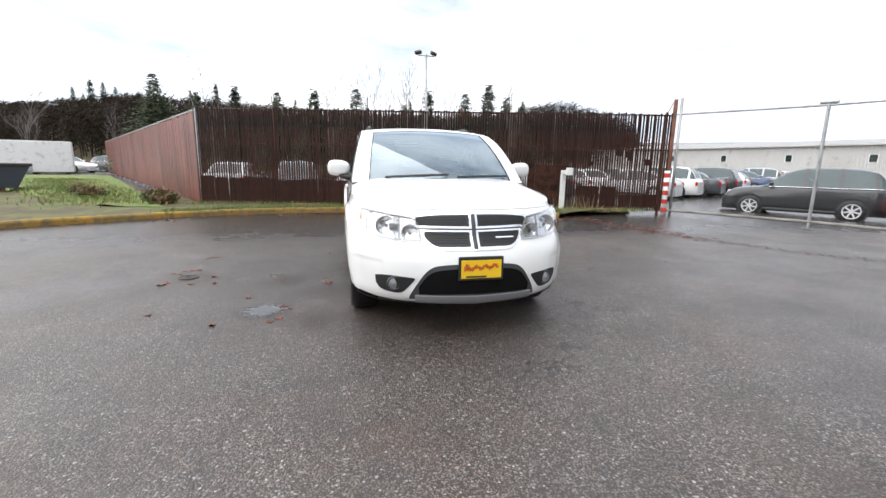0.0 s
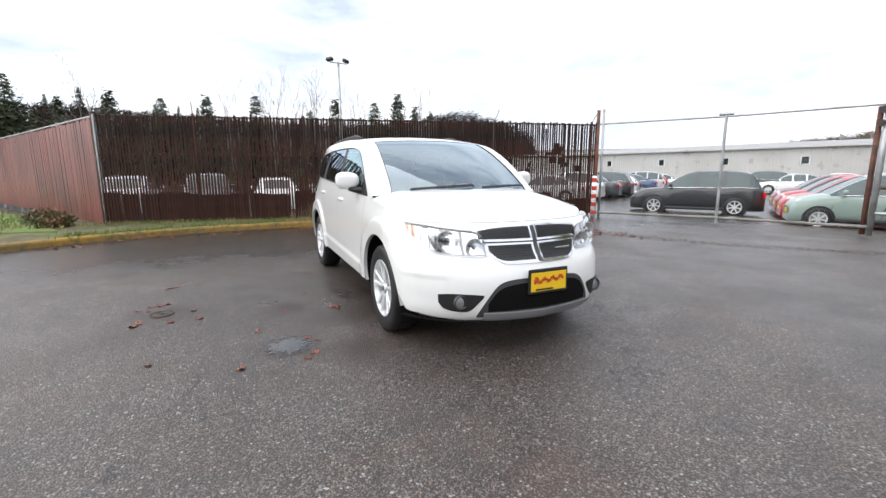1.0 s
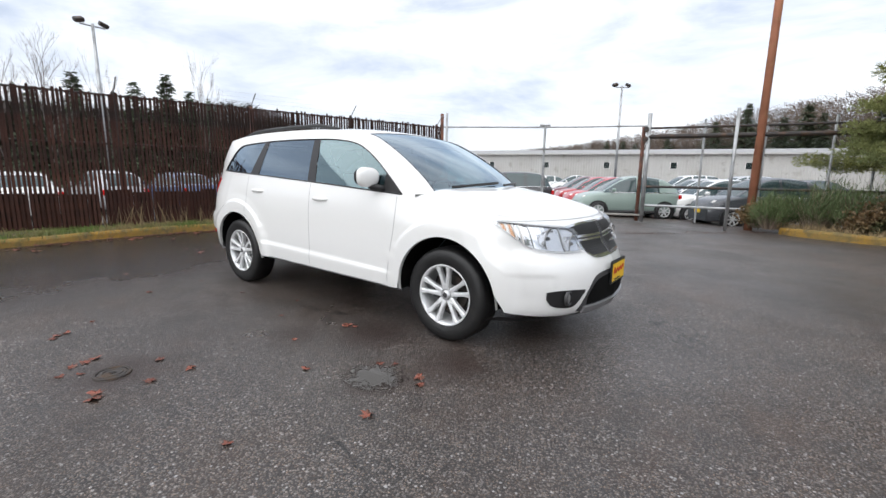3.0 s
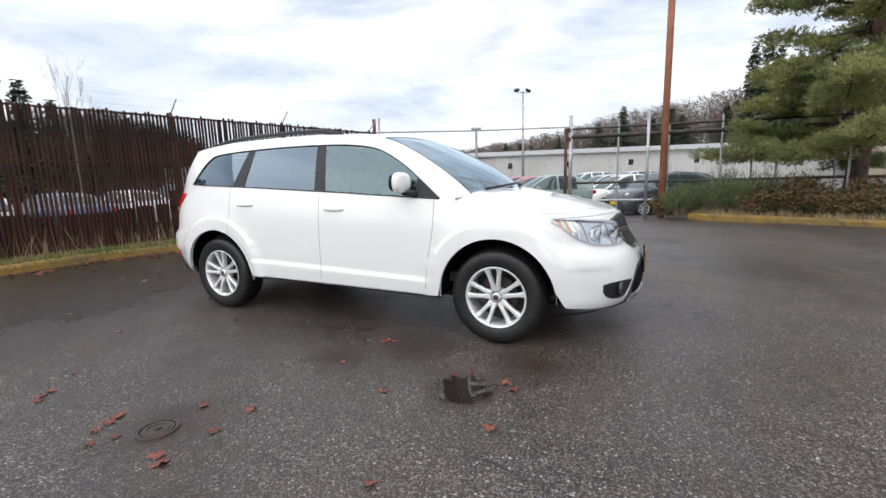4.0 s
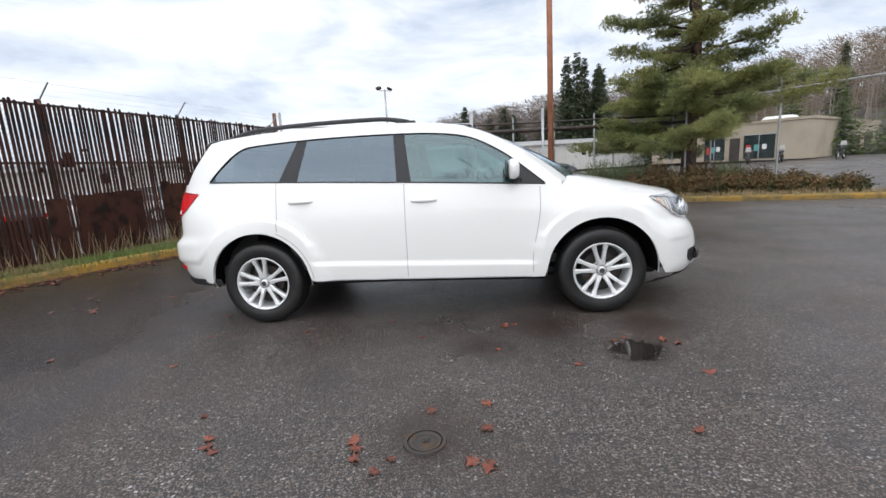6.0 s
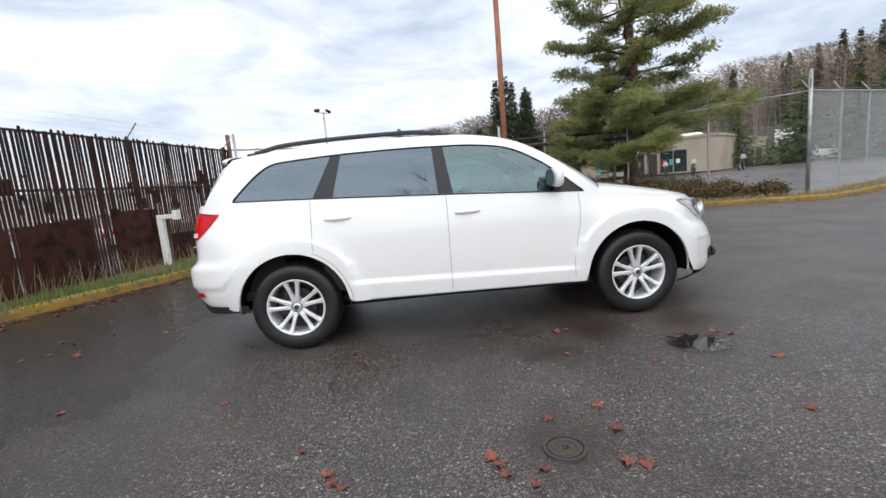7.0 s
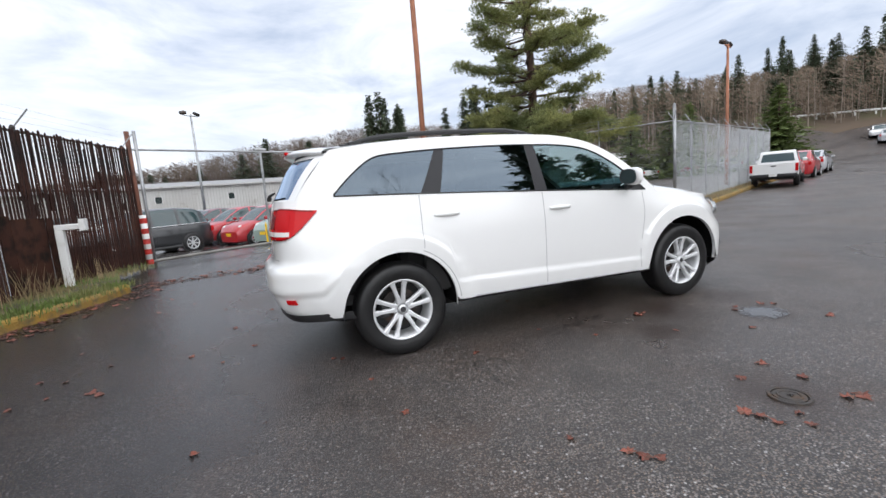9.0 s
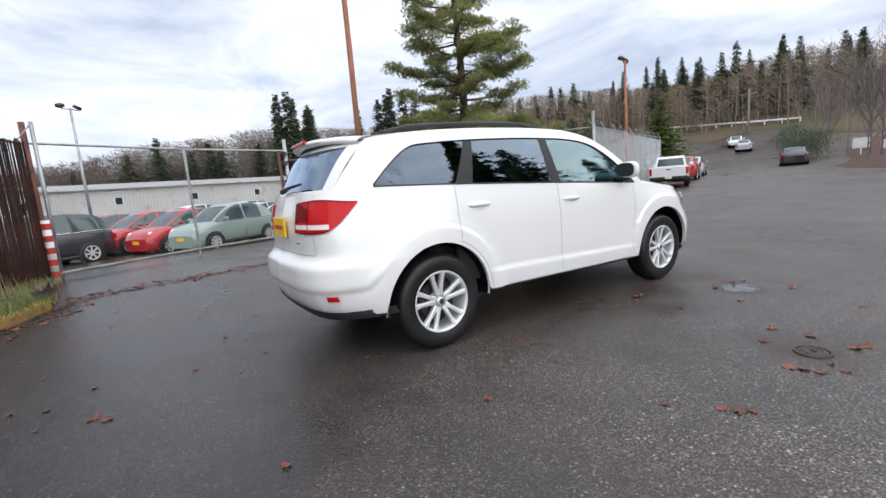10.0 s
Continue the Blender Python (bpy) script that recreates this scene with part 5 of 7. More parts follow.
def wheel(parent, x, sg):
    y = sg * 0.772
    s = sg
    w = new("wheel")

    w.parent = parent
    w.matrix_basis = pose(x, y, WHEEL_Z)
    w["label"] = "alloy wheel with ten silver spokes"
    tyre = [(0.225, -0.10), (0.245, -0.112), (0.30, -0.118), (0.335, -0.112), (0.352, -0.095), (0.36, -0.06), (0.361, 0.0), (0.36, 0.06), (0.352, 0.095), (0.335, 0.112), (0.30, 0.118), (0.245, 0.112), (0.225, 0.10)]
    t = Build().spin(tyre, (0, 0, 0), seg=56)
    part("tyre", t, RUBBER, w, smooth=True)
    tread = Build()
    for k in range(56):
        a = k * math.tau / 56
        m = Matrix.Rotation(a, 4, "Y")
        for yy in (-0.045, -0.015, 0.015, 0.045):
            tread.box(-0.012, 0.012, yy - 0.011, yy + 0.011, 0.352, 0.3615, m @ Matrix.Rotation(0.3 * (1 if yy > 0 else -1), 4, "Z"))
    tagged(part("tread", tread, RUBBER, w, fix=False), kind="stuff")
    o = s * 0.092
    rim = [(0.232, s * 0.105), (0.236, s * 0.112), (0.228, s * 0.113), (0.216, s * 0.100), (0.212, s * 0.06), (0.205, -s * 0.09)]
    part("rim", Build().spin(rim, (0, 0, 0), seg=56), ALLOY, w, smooth=True)
    for k in range(5):
        for d in (-0.225, 0.225):
            a = k * math.tau / 5 + d + math.pi / 2 + 0.09
            b = Build()
            c, sn = math.cos(a), math.sin(a)
            rows = []
            for r, wd, dep in ((0.045, 0.024, 0.078), (0.10, 0.0155, 0.088), (0.17, 0.0145, 0.094), (0.222, 0.022, 0.104)):
                mid = Vector((c * r, s * dep, sn * r))
                q = Vector((-sn, 0, c)) * wd
                back = Vector((0, -s * 0.03, 0))
                top = Vector((0, s * 0.006, 0))
                rows.append([mid - q + back, mid - q, mid - q * 0.55 + top, mid + q * 0.55 + top, mid + q, mid + q + back])
            b.grid(lambda u, v: rows[round(u * 3)][round(v * 5)], 3, 5)
            part("spoke", b, ALLOY, w)
    part("hub_cap", Build().spin([(0.0, s * 0.098), (0.028, s * 0.097), (0.034, s * 0.09), (0.036, s * 0.07), (0.06, s * 0.068), (0.068, s * 0.055), (0.068, s * 0.02)], (0, 0, 0), seg=24), ALLOY, w, smooth=True)
    part("centre_badge", Build().spin([(0.0, s * 0.100), (0.022, s * 0.099)], (0, 0, 0), seg=20), GREY_PLASTIC, w)
    for k in range(5):
        a = k * math.tau / 5 + math.pi / 2 + 0.09 + math.pi / 5
        part("lug_nut", Build().tube([(math.cos(a) * 0.056, s * 0.06, math.sin(a) * 0.056), (math.cos(a) * 0.056, s * 0.082, math.sin(a) * 0.056)], 0.0095, 6), CHROME, w)
    part("brake_disc", Build().spin([(0.06, s * 0.02), (0.15, s * 0.02), (0.15, -s * 0.004), (0.06, -s * 0.004)], (0, 0, 0), seg=32), DARK_STEEL, w, smooth=False)
    part("brake_caliper", Build().box(-0.16, -0.085, -0.03, 0.045, -0.06, 0.06, pose(0, 0, 0) if s > 0 else pose(0, 0, 0, 180, 0, 0), bevel=0.012), GREY_PLASTIC, w)
    # black disc added for the shade of the wheel well behind the spokes
    part("wheel_well_shade", Build().spin([(0.0, -s * 0.05), (0.21, -s * 0.05)], (0, 0, 0), seg=24), BLACK_PLASTIC, w)
    return w


def crossover():
    car = thing("crossover", "white mid-size crossover with silver alloy wheels", "car")
    # lower shell, one side at a time, from nose round to tailgate
    for sg in (-1, 1):
        nz = 46
        ways = []
        for k in range(30):                        # nose, by share of the half-width
            f = 0.985 * (k / 30) ** 0.75
            ways.append((f, lambda z, f=f: nose(f, z).x))
        for k in range(44):                        # front corner to the doors
            t = (k / 44) ** 1.1
            ways.append((1.0, lambda z, t=t: (spline(FRONT_X, z) - spline(BOW_F, 0.985)) * (1 - t) + 0.98 * t))
        for k in range(41):
            ways.append((1.0, lambda z, k=k: 0.98 - 1.96 * k / 40))
        for k in range(1, 45):
            t = 1 - (1 - k / 44) ** 1.1
            ways.append((1.0, lambda z, t=t: -0.98 * (1 - t) + (spline(BOW_R, 0.985) - spline(REAR_X, z)) * t))
        for k in range(1, 25):
            f = 0.985 * (1 - (k / 24) ** 1.2)
            ways.append((-f, lambda z, f=f: tail(f, z).x))
        cols = []
        for f, way in ways:
            zt = 1.0
            for _ in range(6):
                zt = spline(BELT, way(zt))
            zb = 0.35
            for _ in range(6):
                zb = spline(SILL, way(zb))
            for wx in (-WHEEL_X, WHEEL_X):
                if abs(way(0.6) - wx) < 0.62:
                    inside = lambda z: (way(z) - wx) ** 2 + (z - WHEEL_Z) ** 2 < ARCH * ARCH
                    z = 0.83
                    while z > zb and not inside(z):
                        z -= 0.012
                    if z > zb:
                        lo_z, hi_z = z, z + 0.012
                        for _ in range(12):
                            m_z = (lo_z + hi_z) / 2
                            lo_z, hi_z = (m_z, hi_z) if inside(m_z) else (lo_z, m_z)
                        zb = hi_z
            col = []
            for j in range(nz + 1):
                z = zb + (zt - zb) * j / nz
                x = way(z)
                if f >= 0:
                    y = nose(f, z).y if f < 0.75 else half_width(x, z)
                else:
                    y = tail(-f, z).y if -f < 0.75 else half_width(x, z)
                if f == 0 or f == -0.0:
                    y = 0.0
                col.append((x, sg * y, z))
            cols.append(col)
        b = Build().grid(lambda u, v: cols[round(u * (len(cols) - 1))][round(v * nz)], len(cols) - 1, nz)
        sheet("body_side", b, PAINT_WHITE, car)
        # turned-in lips and dark liners of the wheel arches
        for wx in (-WHEEL_X, WHEEL_X):
            def lip(u, v, d0=0.0, d1=0.03, rr=ARCH):
                a = math.pi * (-0.02 + 1.04 * u)
                x, z = wx + rr * math.cos(a), WHEEL_Z + rr * math.sin(a)
                return (x, sg * (half_width(x, z) - d0 - (d1 - d0) * v), z)
            sheet("arch_lip", Build().grid(lip, 40, 2), PAINT_WHITE, car)
            liner = Build().grid(lambda u, v: lip(u, v, 0.028, 0.42, ARCH + 0.004), 32, 3)
            liner.grid(lambda u, v: (wx + (ARCH + 0.01) * v * math.cos(math.pi * u), sg * 0.47, WHEEL_Z + (ARCH + 0.01) * v * math.sin(math.pi * u)), 24, 1)
            part("arch_liner", liner, ARCH_LINER, car)
        # upper side: pillars, window openings and glass
        def upper(x, t, top=None, low=None, off=0.0):
            z0 = spline(BELT, x) if low is None else low(x)
            z1 = spline(EAVE, x) if top is None else top(x)
            return flank(sg, x, z0 * (1 - t) + z1 * t, off)
        DLO_TOP = [(-1.86, 1.262), (-1.75, 1.37), (-1.62, 1.475), (-1.53, 1.522), (-1.43, 1.538), (-1.02, 1.560), (-0.6, 1.568), (-0.24, 1.565), (0.14, 1.548), (0.42, 1.497), (0.66, 1.372), (0.84, 1.235), (1.0, 1.098)]
        sill_z = lambda x: spline(BELT, x) + 0.012
        dlo = lambda x: max(sill_z(x) + 0.004, spline(DLO_TOP, x))
        nx = 90
        frame_b = Build()
        frame_b.grid(lambda u, v: upper(-1.86 + 2.86 * u, v, None, dlo), nx, 5)                       # above the windows
        frame_b.grid(lambda u, v: upper(-1.86 + 2.86 * u, v, sill_z, None), nx, 1)                     # below them
        frame_b.grid(lambda u, v: upper(1.0 + 0.13 * u, v, lambda x: max(spline(EAVE, x), spline(BELT, x)), None), 6, 5)   # foot of the front pillar
        def rear_pillar(u, v):
            z = 1.243 + (1.575 - 1.243) * v
            x1 = spline(GATE_EDGE, z)
            x0 = -1.86
            x = x0 + (x1 - x0) * u
            top = spline(EAVE, x)
            z = spline(BELT, x) + (top - spline(BELT, x)) * v
            return flank(sg, x, z)
        frame_b.grid(rear_pillar, 12, 12)
        sheet("window_surround", frame_b, PAINT_WHITE, car)
        def pane(name, xl0, xl1, xr0, xr1, mat, off, label=""):
            """Between slanting ends: x at the foot and at the head."""
            def at(u, v):
                xa, xb = xl0 + (xl1 - xl0) * v, xr0 + (xr1 - xr0) * v
                x = xa + (xb - xa) * u
                lo, hi = sill_z(x), dlo(x)
                z = lo + (hi - lo) * v
                return flank(sg, x, z, off)
            return sheet(name, Build().grid(at, 40, 12), mat, car, label)
        pane("quarter_window", -1.845, -1.845, -1.215, -1.045, PRIVACY, -0.006, "dark tinted quarter window")
        pane("rear_door_window", -1.055, -0.965, -0.205, -0.225, PRIVACY, -0.006, "dark tinted rear door window")
        pane("front_door_window", -0.085, -0.135, 0.86, 0.80, TEAL_GLASS, -0.006, "green-tinted front door window")
        pane("pillar_trim", -1.215, -1.045, -1.055, -0.965, BLACK_GLOSS, -0.003, "dark grey window pillar")
        pane("pillar_trim", -0.205, -0.225, -0.085, -0.135, BLACK_GLOSS, -0.003, "dark grey window pillar")
        # mirror triangle
        def tri(u, v):
            x = 0.80 + 0.20 * u
            lo, hi = sill_z(x), dlo(x)
            return flank(sg, x, lo + (hi - lo) * v, -0.002)
        sheet("mirror_triangle", Build().grid(tri, 10, 6), BLACK_PLASTIC, car)
        # thin black seals round the window band
        seal = [flank(sg, -1.86 + 2.86 * k / 60, sill_z(-1.86 + 2.86 * k / 60), 0.001) for k in range(61)]
        part("window_seal", Build().tube(seal, 0.006, 6), BLACK_PLASTIC, car, smooth=True)
        seal = [flank(sg, -1.86 + 2.86 * k / 80, dlo(-1.86 + 2.86 * k / 80), 0.0) for k in range(81)]
        part("window_seal", Build().tube(seal, 0.005, 6), BLACK_PLASTIC, car, smooth=True)
        # panel gaps of the doors
        side_n = lambda p: Vector((0, sg, 0))
        gaps = []
        gaps.append([flank(sg, 0.955 - 0.07 * ease(0.95, 0.45, z), z, 0.0015) for z in [1.075 - 0.69 * k / 24 for k in range(25)]])
        gaps.append([flank(sg, -0.145 - 0.01 * k / 24, 1.155 - 0.765 * k / 24, 0.0015) for k in range(25)])
        gaps.append([flank(sg, -1.235 - 0.012 * k / 12, 1.215 - 0.40 * k / 12, 0.0015) for k in range(13)])
        gaps.append([flank(sg, -WHEEL_X + 0.475 * math.cos(a), WHEEL_Z + 0.475 * math.sin(a), 0.0015) for a in [1.17 - 1.10 * k / 16 for k in range(17)]])
        gaps.append([flank(sg, 0.885 - 1.865 * k / 30, spline(SILL, 0.885 - 1.865 * k / 30) + 0.006, 0.0015) for k in range(31)])
        for g in gaps:
            part("panel_gap", ribbon(g, 0.005, side_n), SEAM, car, fix=False)
        # handles
        for hx, hz in ((-1.03, 1.052), (0.015, 1.014)):
            h = Build()
            y0 = side_y(hx, hz)
            h.grid(lambda u, v: (hx - 0.115 + 0.23 * u, sg * (y0 - 0.008 + (0.034 * math.sin(math.pi * min(1, max(0, u))) ** 0.45) * (0.62 + 0.38 * math.sin(math.tau * v))), hz + 0.017 * math.cos(math.tau * v) * (0.7 + 0.3 * math.sin(math.pi * u))), 20, 12)
            part("door_handle", h, PAINT_WHITE, car, smooth=True)
            part("handle_recess", Build().grid(lambda u, v: flank(sg, hx + 0.085 * math.cos(math.tau * u) * v, hz + 0.004 + 0.034 * math.sin(math.tau * u) * v, 0.002), 24, 1), PAINT_WHITE, car)
        # mirror
        def cap(u, v):
            a, q = math.tau * u, math.pi * v
            ex = 0.75
            cx = lambda t: math.copysign(abs(t) ** ex, t)
            x = 0.735 + 0.052 * cx(math.sin(q)) * cx(math.cos(a)) * (1.0 if math.cos(a) > 0 else 0.8)
            y = 0.970 + 0.110 * cx(-math.cos(q))
            z = 1.226 + 0.078 * cx(math.sin(q)) * cx(math.sin(a)) * (1 - 0.12 * math.cos(q))
            return (x, sg * y, z)
        mir = part("mirror", Build().grid(cap, 28, 16, True), PAINT_WHITE, car, "white door mirror on a black foot", smooth=True)
        def mirror_face(u, v, x=0.69):
            a = math.tau * u
            ex = lambda t: math.copysign(abs(t) ** 0.7, t)
            return (x - 0.012 * (v > 0.99), sg * (0.970 + 0.098 * min(1.0, v * 1.02) * ex(math.cos(a))), 1.226 + 0.066 * min(1.0, v * 1.02) * ex(math.sin(a)))
        part("mirror_surround", Build().grid(lambda u, v: mirror_face(u, v, 0.696), 32, 3), BLACK_PLASTIC, mir, smooth=True)
        part("mirror_glass", Build().grid(lambda u, v: mirror_face(u, v * 0.88, 0.688), 32, 3), DARK_GLASS, mir)
        part("mirror_foot", Build().tube([(0.80, sg * 0.80, 1.125), (0.775, sg * 0.88, 1.135), (0.745, sg * 0.96, 1.158)], [0.036, 0.030, 0.028], 10), BLACK_PLASTIC, mir, smooth=True)
        # headlamp
        hi = lambda f: spline([(0.42, 0.800), (0.455, 0.868), (0.485, 0.887), (0.6, 0.902), (0.75, 0.920), (0.87, 0.936), (0.935, 0.945)], f)
        lo = lambda f: spline([(0.42, 0.727), (0.55, 0.725), (0.7, 0.737), (0.80, 0.762), (0.87, 0.822), (0.935, 0.925)], f)
        fn = lambda f, z, o: nose(sg * f, z, o)
        lampb = panel(fn, 0.42, 0.935, lo, hi, 0.004, 26, 8)
        hl = part("headlamp", lampb, LAMP_BOWL, car, "clear halogen headlamp with amber corner", smooth=False)
        part("lamp_housing", panel(fn, 0.428, 0.80, lambda f: lo(f) + 0.005, lambda f: hi(f) - 0.005, 0.006, 20, 4), SILVER_PLASTIC, hl)
        for f0, f1, zc, rad in ((0.445, 0.590, 0.790, 0.056), (0.605, 0.800, 0.832, 0.066)):
            # bright box with a round bowl in it
            part("reflector", panel(fn, f0, f0 + (f1 - f0) * 0.97, lambda f: lo(f) + 0.010, lambda f: hi(f) - 0.010, 0.010, 6, 3), LAMP_BOWL, hl)
            fm = (f0 + f1) / 2
            c = nose(sg * fm, zc, 0.004)
            part("bowl", Build().spin([(0.010, -0.002), (rad * 0.45, 0.004), (rad * 0.8, 0.012), (rad, 0.024), (rad + 0.003, 0.022)], c, "x", 22), CHROME, hl, smooth=True)
            part("bowl_rim", Build().spin([(rad, 0.021), (rad + 0.005, 0.026), (rad + 0.007, 0.020)], c, "x", 24), SILVER_PLASTIC, hl, smooth=True)
            part("bulb", Build().spin([(0.0, 0.030), (0.012, 0.024), (0.014, 0.0)], c, "x", 12), GREY_PLASTIC, hl, smooth=True)
        part("lamp_divider", panel(fn, 0.592, 0.600, lambda f: lo(f) + 0.008, lambda f: hi(f) - 0.008, 0.018, 2, 4), SILVER_PLASTIC, hl)
        part("lamp_brow", panel(fn, 0.43, 0.92, lambda f: max(lo(f), hi(f) - 0.012), lambda f: hi(f) - 0.006, 0.022, 20, 1), GREY_PLASTIC, hl)
        for k in range(4):
            f = 0.825 + 0.026 * k
            part("amber_reflector" if k > 1 else "reflector", panel(fn, f, f + 0.013, lambda f: lo(f) + 0.010, lambda f: hi(f) - 0.014, 0.009, 2, 4), AMBER if k > 1 else LAMP_BOWL, hl)
            part("lamp_rib", panel(fn, f + 0.014, f + 0.023, lambda f: lo(f) + 0.006, lambda f: hi(f) - 0.010, 0.013, 1, 4), WHITE_LENS, hl)
        lens = panel(fn, 0.42, 0.935, lo, hi, 0.034, 26, 8, 0.034)
        part("lamp_lens", face_out(lens.mesh("lamp_lens", CLEAR_LENS, False)), None, hl, fix=False)
        # fog lamp
        fhi = lambda f: spline([(0.50, 0.475), (0.6, 0.483), (0.72, 0.485), (0.80, 0.475)], f)
        flo = lambda f: spline([(0.50, 0.462), (0.56, 0.400), (0.61, 0.362), (0.72, 0.362), (0.78, 0.385), (0.80, 0.42)], f)
        fog = part("fog_lamp", panel(fn, 0.50, 0.80, flo, fhi, 0.004, 14, 5), BLACK_PLASTIC, car, "round fog lamp in a black bezel")
        c = nose(sg * 0.665, 0.428, 0.0)
        part("fog_ring", Build().spin([(0.052, 0.0), (0.050, 0.022), (0.043, 0.022), (0.038, 0.006)], c, "x", 24), GREY_PLASTIC, fog, smooth=True)
        part("fog_lens", Build().spin([(0.0, 0.020), (0.02, 0.018), (0.042, 0.008)], c, "x", 20), SILVER_PLASTIC, fog, smooth=True)
        # tail lamp
        thi = lambda f: spline([(0.42, 1.172), (0.6, 1.186), (0.8, 1.190), (0.94, 1.165)], f)
        tlo = lambda f: spline([(0.42, 0.965), (0.7, 0.962), (0.84, 0.978), (0.90, 1.045), (0.94, 1.155)], f)
        tf = lambda f, z, o: tail(sg * f, z, o)
        tl = part("tail_lamp", panel(tf, 0.42, 0.94, tlo, thi, 0.010, 22, 6), RED_LENS, car, "red wrap-round tail lamp with a clear strip", smooth=False)
        part("clear_strip", panel(tf, 0.45, 0.845, lambda f: 0.992, lambda f: 1.024, 0.013, 14, 2), WHITE_LENS, tl)
        part("lamp_edge", panel(tf, 0.425, 0.93, lambda f: thi(f) - 0.010, lambda f: thi(f) - 0.001, 0.0125, 18, 1), DEEP_RED, tl)
        part("lamp_edge", panel(tf, 0.43, 0.84, lambda f: tlo(f) + 0.001, lambda f: tlo(f) + 0.009, 0.0125, 14, 1), DEEP_RED, tl)
        part("lamp_bulge", panel(tf, 0.69, 0.84, lambda f: 1.045 + 0.05 * max(0.0, f - 0.76), lambda f: 1.150, 0.0135, 10, 3), RED_LENS, tl)
        part("lamp_joint", panel(tf, 0.655, 0.662, tlo, thi, 0.0135, 1, 6), DEEP_RED, tl)
        part("lamp_inner", panel(tf, 0.435, 0.645, lambda f: 1.040 + 0.06 * max(0.0, f - 0.5), lambda f: 1.166 - 0.25 * max(0.0, f - 0.52), 0.0125, 12, 3), DEEP_RED, tl)
        part("bumper_reflector", panel(tf, 0.815, 0.872, const(0.500), const(0.536), 0.006, 5, 2), RED_LENS, car)
        # roof rail
        rail = []
        for k in range(25):
            x = -1.70 + 1.60 * k / 24
            p = roof_at(x, sg * 0.86)
            rail.append((x, sg * (abs(p.y) - 0.01), p.z + 0.006 + 0.030 * min(1, 6 * (k / 24) * (1 - k / 24) * 1.4)))
        part("roof_rail", Build().tube(rail, [0.016] + [0.019] * 23 + [0.016], 8), BLACK_PLASTIC, car, "black roof rail", smooth=True)
        for k in (0, 1, 23, 24):
            x = -1.70 + 1.60 * k / 24
            p = roof_at(x, sg * 0.86)
            part("rail_foot", Build().box(x - 0.05, x + 0.05, -0.02, 0.02, p.z - 0.01, rail[k][2] + 0.01, pose(0, rail[k][1], 0), bevel=0.006), BLACK_PLASTIC, car)
        # black lower edge of the sill and bumpers
        low = Build().grid(lambda u, v: (-0.99 + 2.0 * u, sg * (half_width(-0.99 + 2.0 * u, 0.40) - 0.015 - 0.10 * v * v), spline(SILL, -0.99 + 2.0 * u) + 0.004 - 0.05 * v), 20, 3)
        part("sill_trim", low, BLACK_PLASTIC, car, smooth=True)
    # roof, windscreen, tailgate, bonnet
    roof = Build().grid(lambda u, v: roof_at(-1.86 + 2.22 * u, -1 + 2 * v), 46, 24)
    for s in (-1, 1):
        roof.grid(lambda u, v: roof_at(0.36 + 0.77 * u, s * (0.82 + 0.18 * v)), 24, 3)
    sheet("roof", roof, PAINT_WHITE, car, "white roof and front pillars")
    sheet("windscreen", Build().grid(lambda u, v: roof_at(0.36 + 0.78 * u, -0.82 + 1.64 * v, -0.004), 24, 24), SHIELD, car, "blue-tinted windscreen")
    edge = [roof_at(0.37 + 0.75 * k / 20, -0.82, 0.0) for k in range(21)] + [roof_at(1.13, -0.82 + 1.64 * k / 20, 0.0) for k in range(21)] + [roof_at(1.12 - 0.75 * k / 20, 0.82, 0.0) for k in range(21)]
    part("windscreen_seal", Build().tube(edge, 0.004, 6), BLACK_PLASTIC, car, smooth=True)
    lining = Build().grid(lambda u, v: roof_at(-1.80 + 2.14 * u, -0.97 + 1.94 * v) - Vector((0, 0, 0.03)), 30, 16)
    for s in (-1, 1):
        lining.grid(lambda u, v: roof_at(0.34 + 0.77 * u, s * (0.83 + 0.15 * v)) - Vector((0.02, 0, 0.025)), 20, 2)
    part("headliner", lining, GREY_INTERIOR, car, "grey cloth roof lining", smooth=True)
    def bonnet(u, v):
        k = u * 40
        if k <= 22:
            f = (k / 22) ** 0.8
            z = spline(BELT, nose(f, 0.955).x)
            p = nose(f, z)
            x, w = p.x, p.y
        else:
            x = nose(1.0, 0.985).x + (1.0 - nose(1.0, 0.985).x) * (k - 22) / 18
            z = spline(BELT, x)
            w = half_width(x, z)
        q = -1 + 2 * v
        bow = 0.30 * ease(1.45, 1.0, x)
        xx = x + bow * (1 - q * q)
        zc = spline(HOOD, xx) if k > 0 else z
        crease = 0.006 * ease(0.62, 0.72, abs(q)) * ease(1.0, 0.9, abs(q)) * ease(2.2, 2.0, x)
        return (xx, q * w, z + (max(zc, z) - z) * (1 - abs(q) ** 3.2) + crease)
    sheet("bonnet", Build().grid(bonnet, 40, 32), PAINT_WHITE, car, "white bonnet")
    cowl = Build().grid(lambda u, v: roof_at(1.125 + 0.0 * u, -0.95 + 1.9 * v) + Vector((0.03 - 0.12 * (1 - u), 0, 0.012 - 0.07 * u)), 2, 24)
    part("cowl", cowl, BLACK_PLASTIC, car)
    for y0, y1 in ((-0.52, 0.02), (0.10, 0.62)):
        pts = [roof_at(1.105 - 0.022 * k / 8, (y0 + (y1 - y0) * k / 8) / 0.80) + Vector((0.012, 0, 0.016)) for k in range(9)]
        part("wiper", Build().tube(pts, 0.012, 6), BLACK_PLASTIC, car)
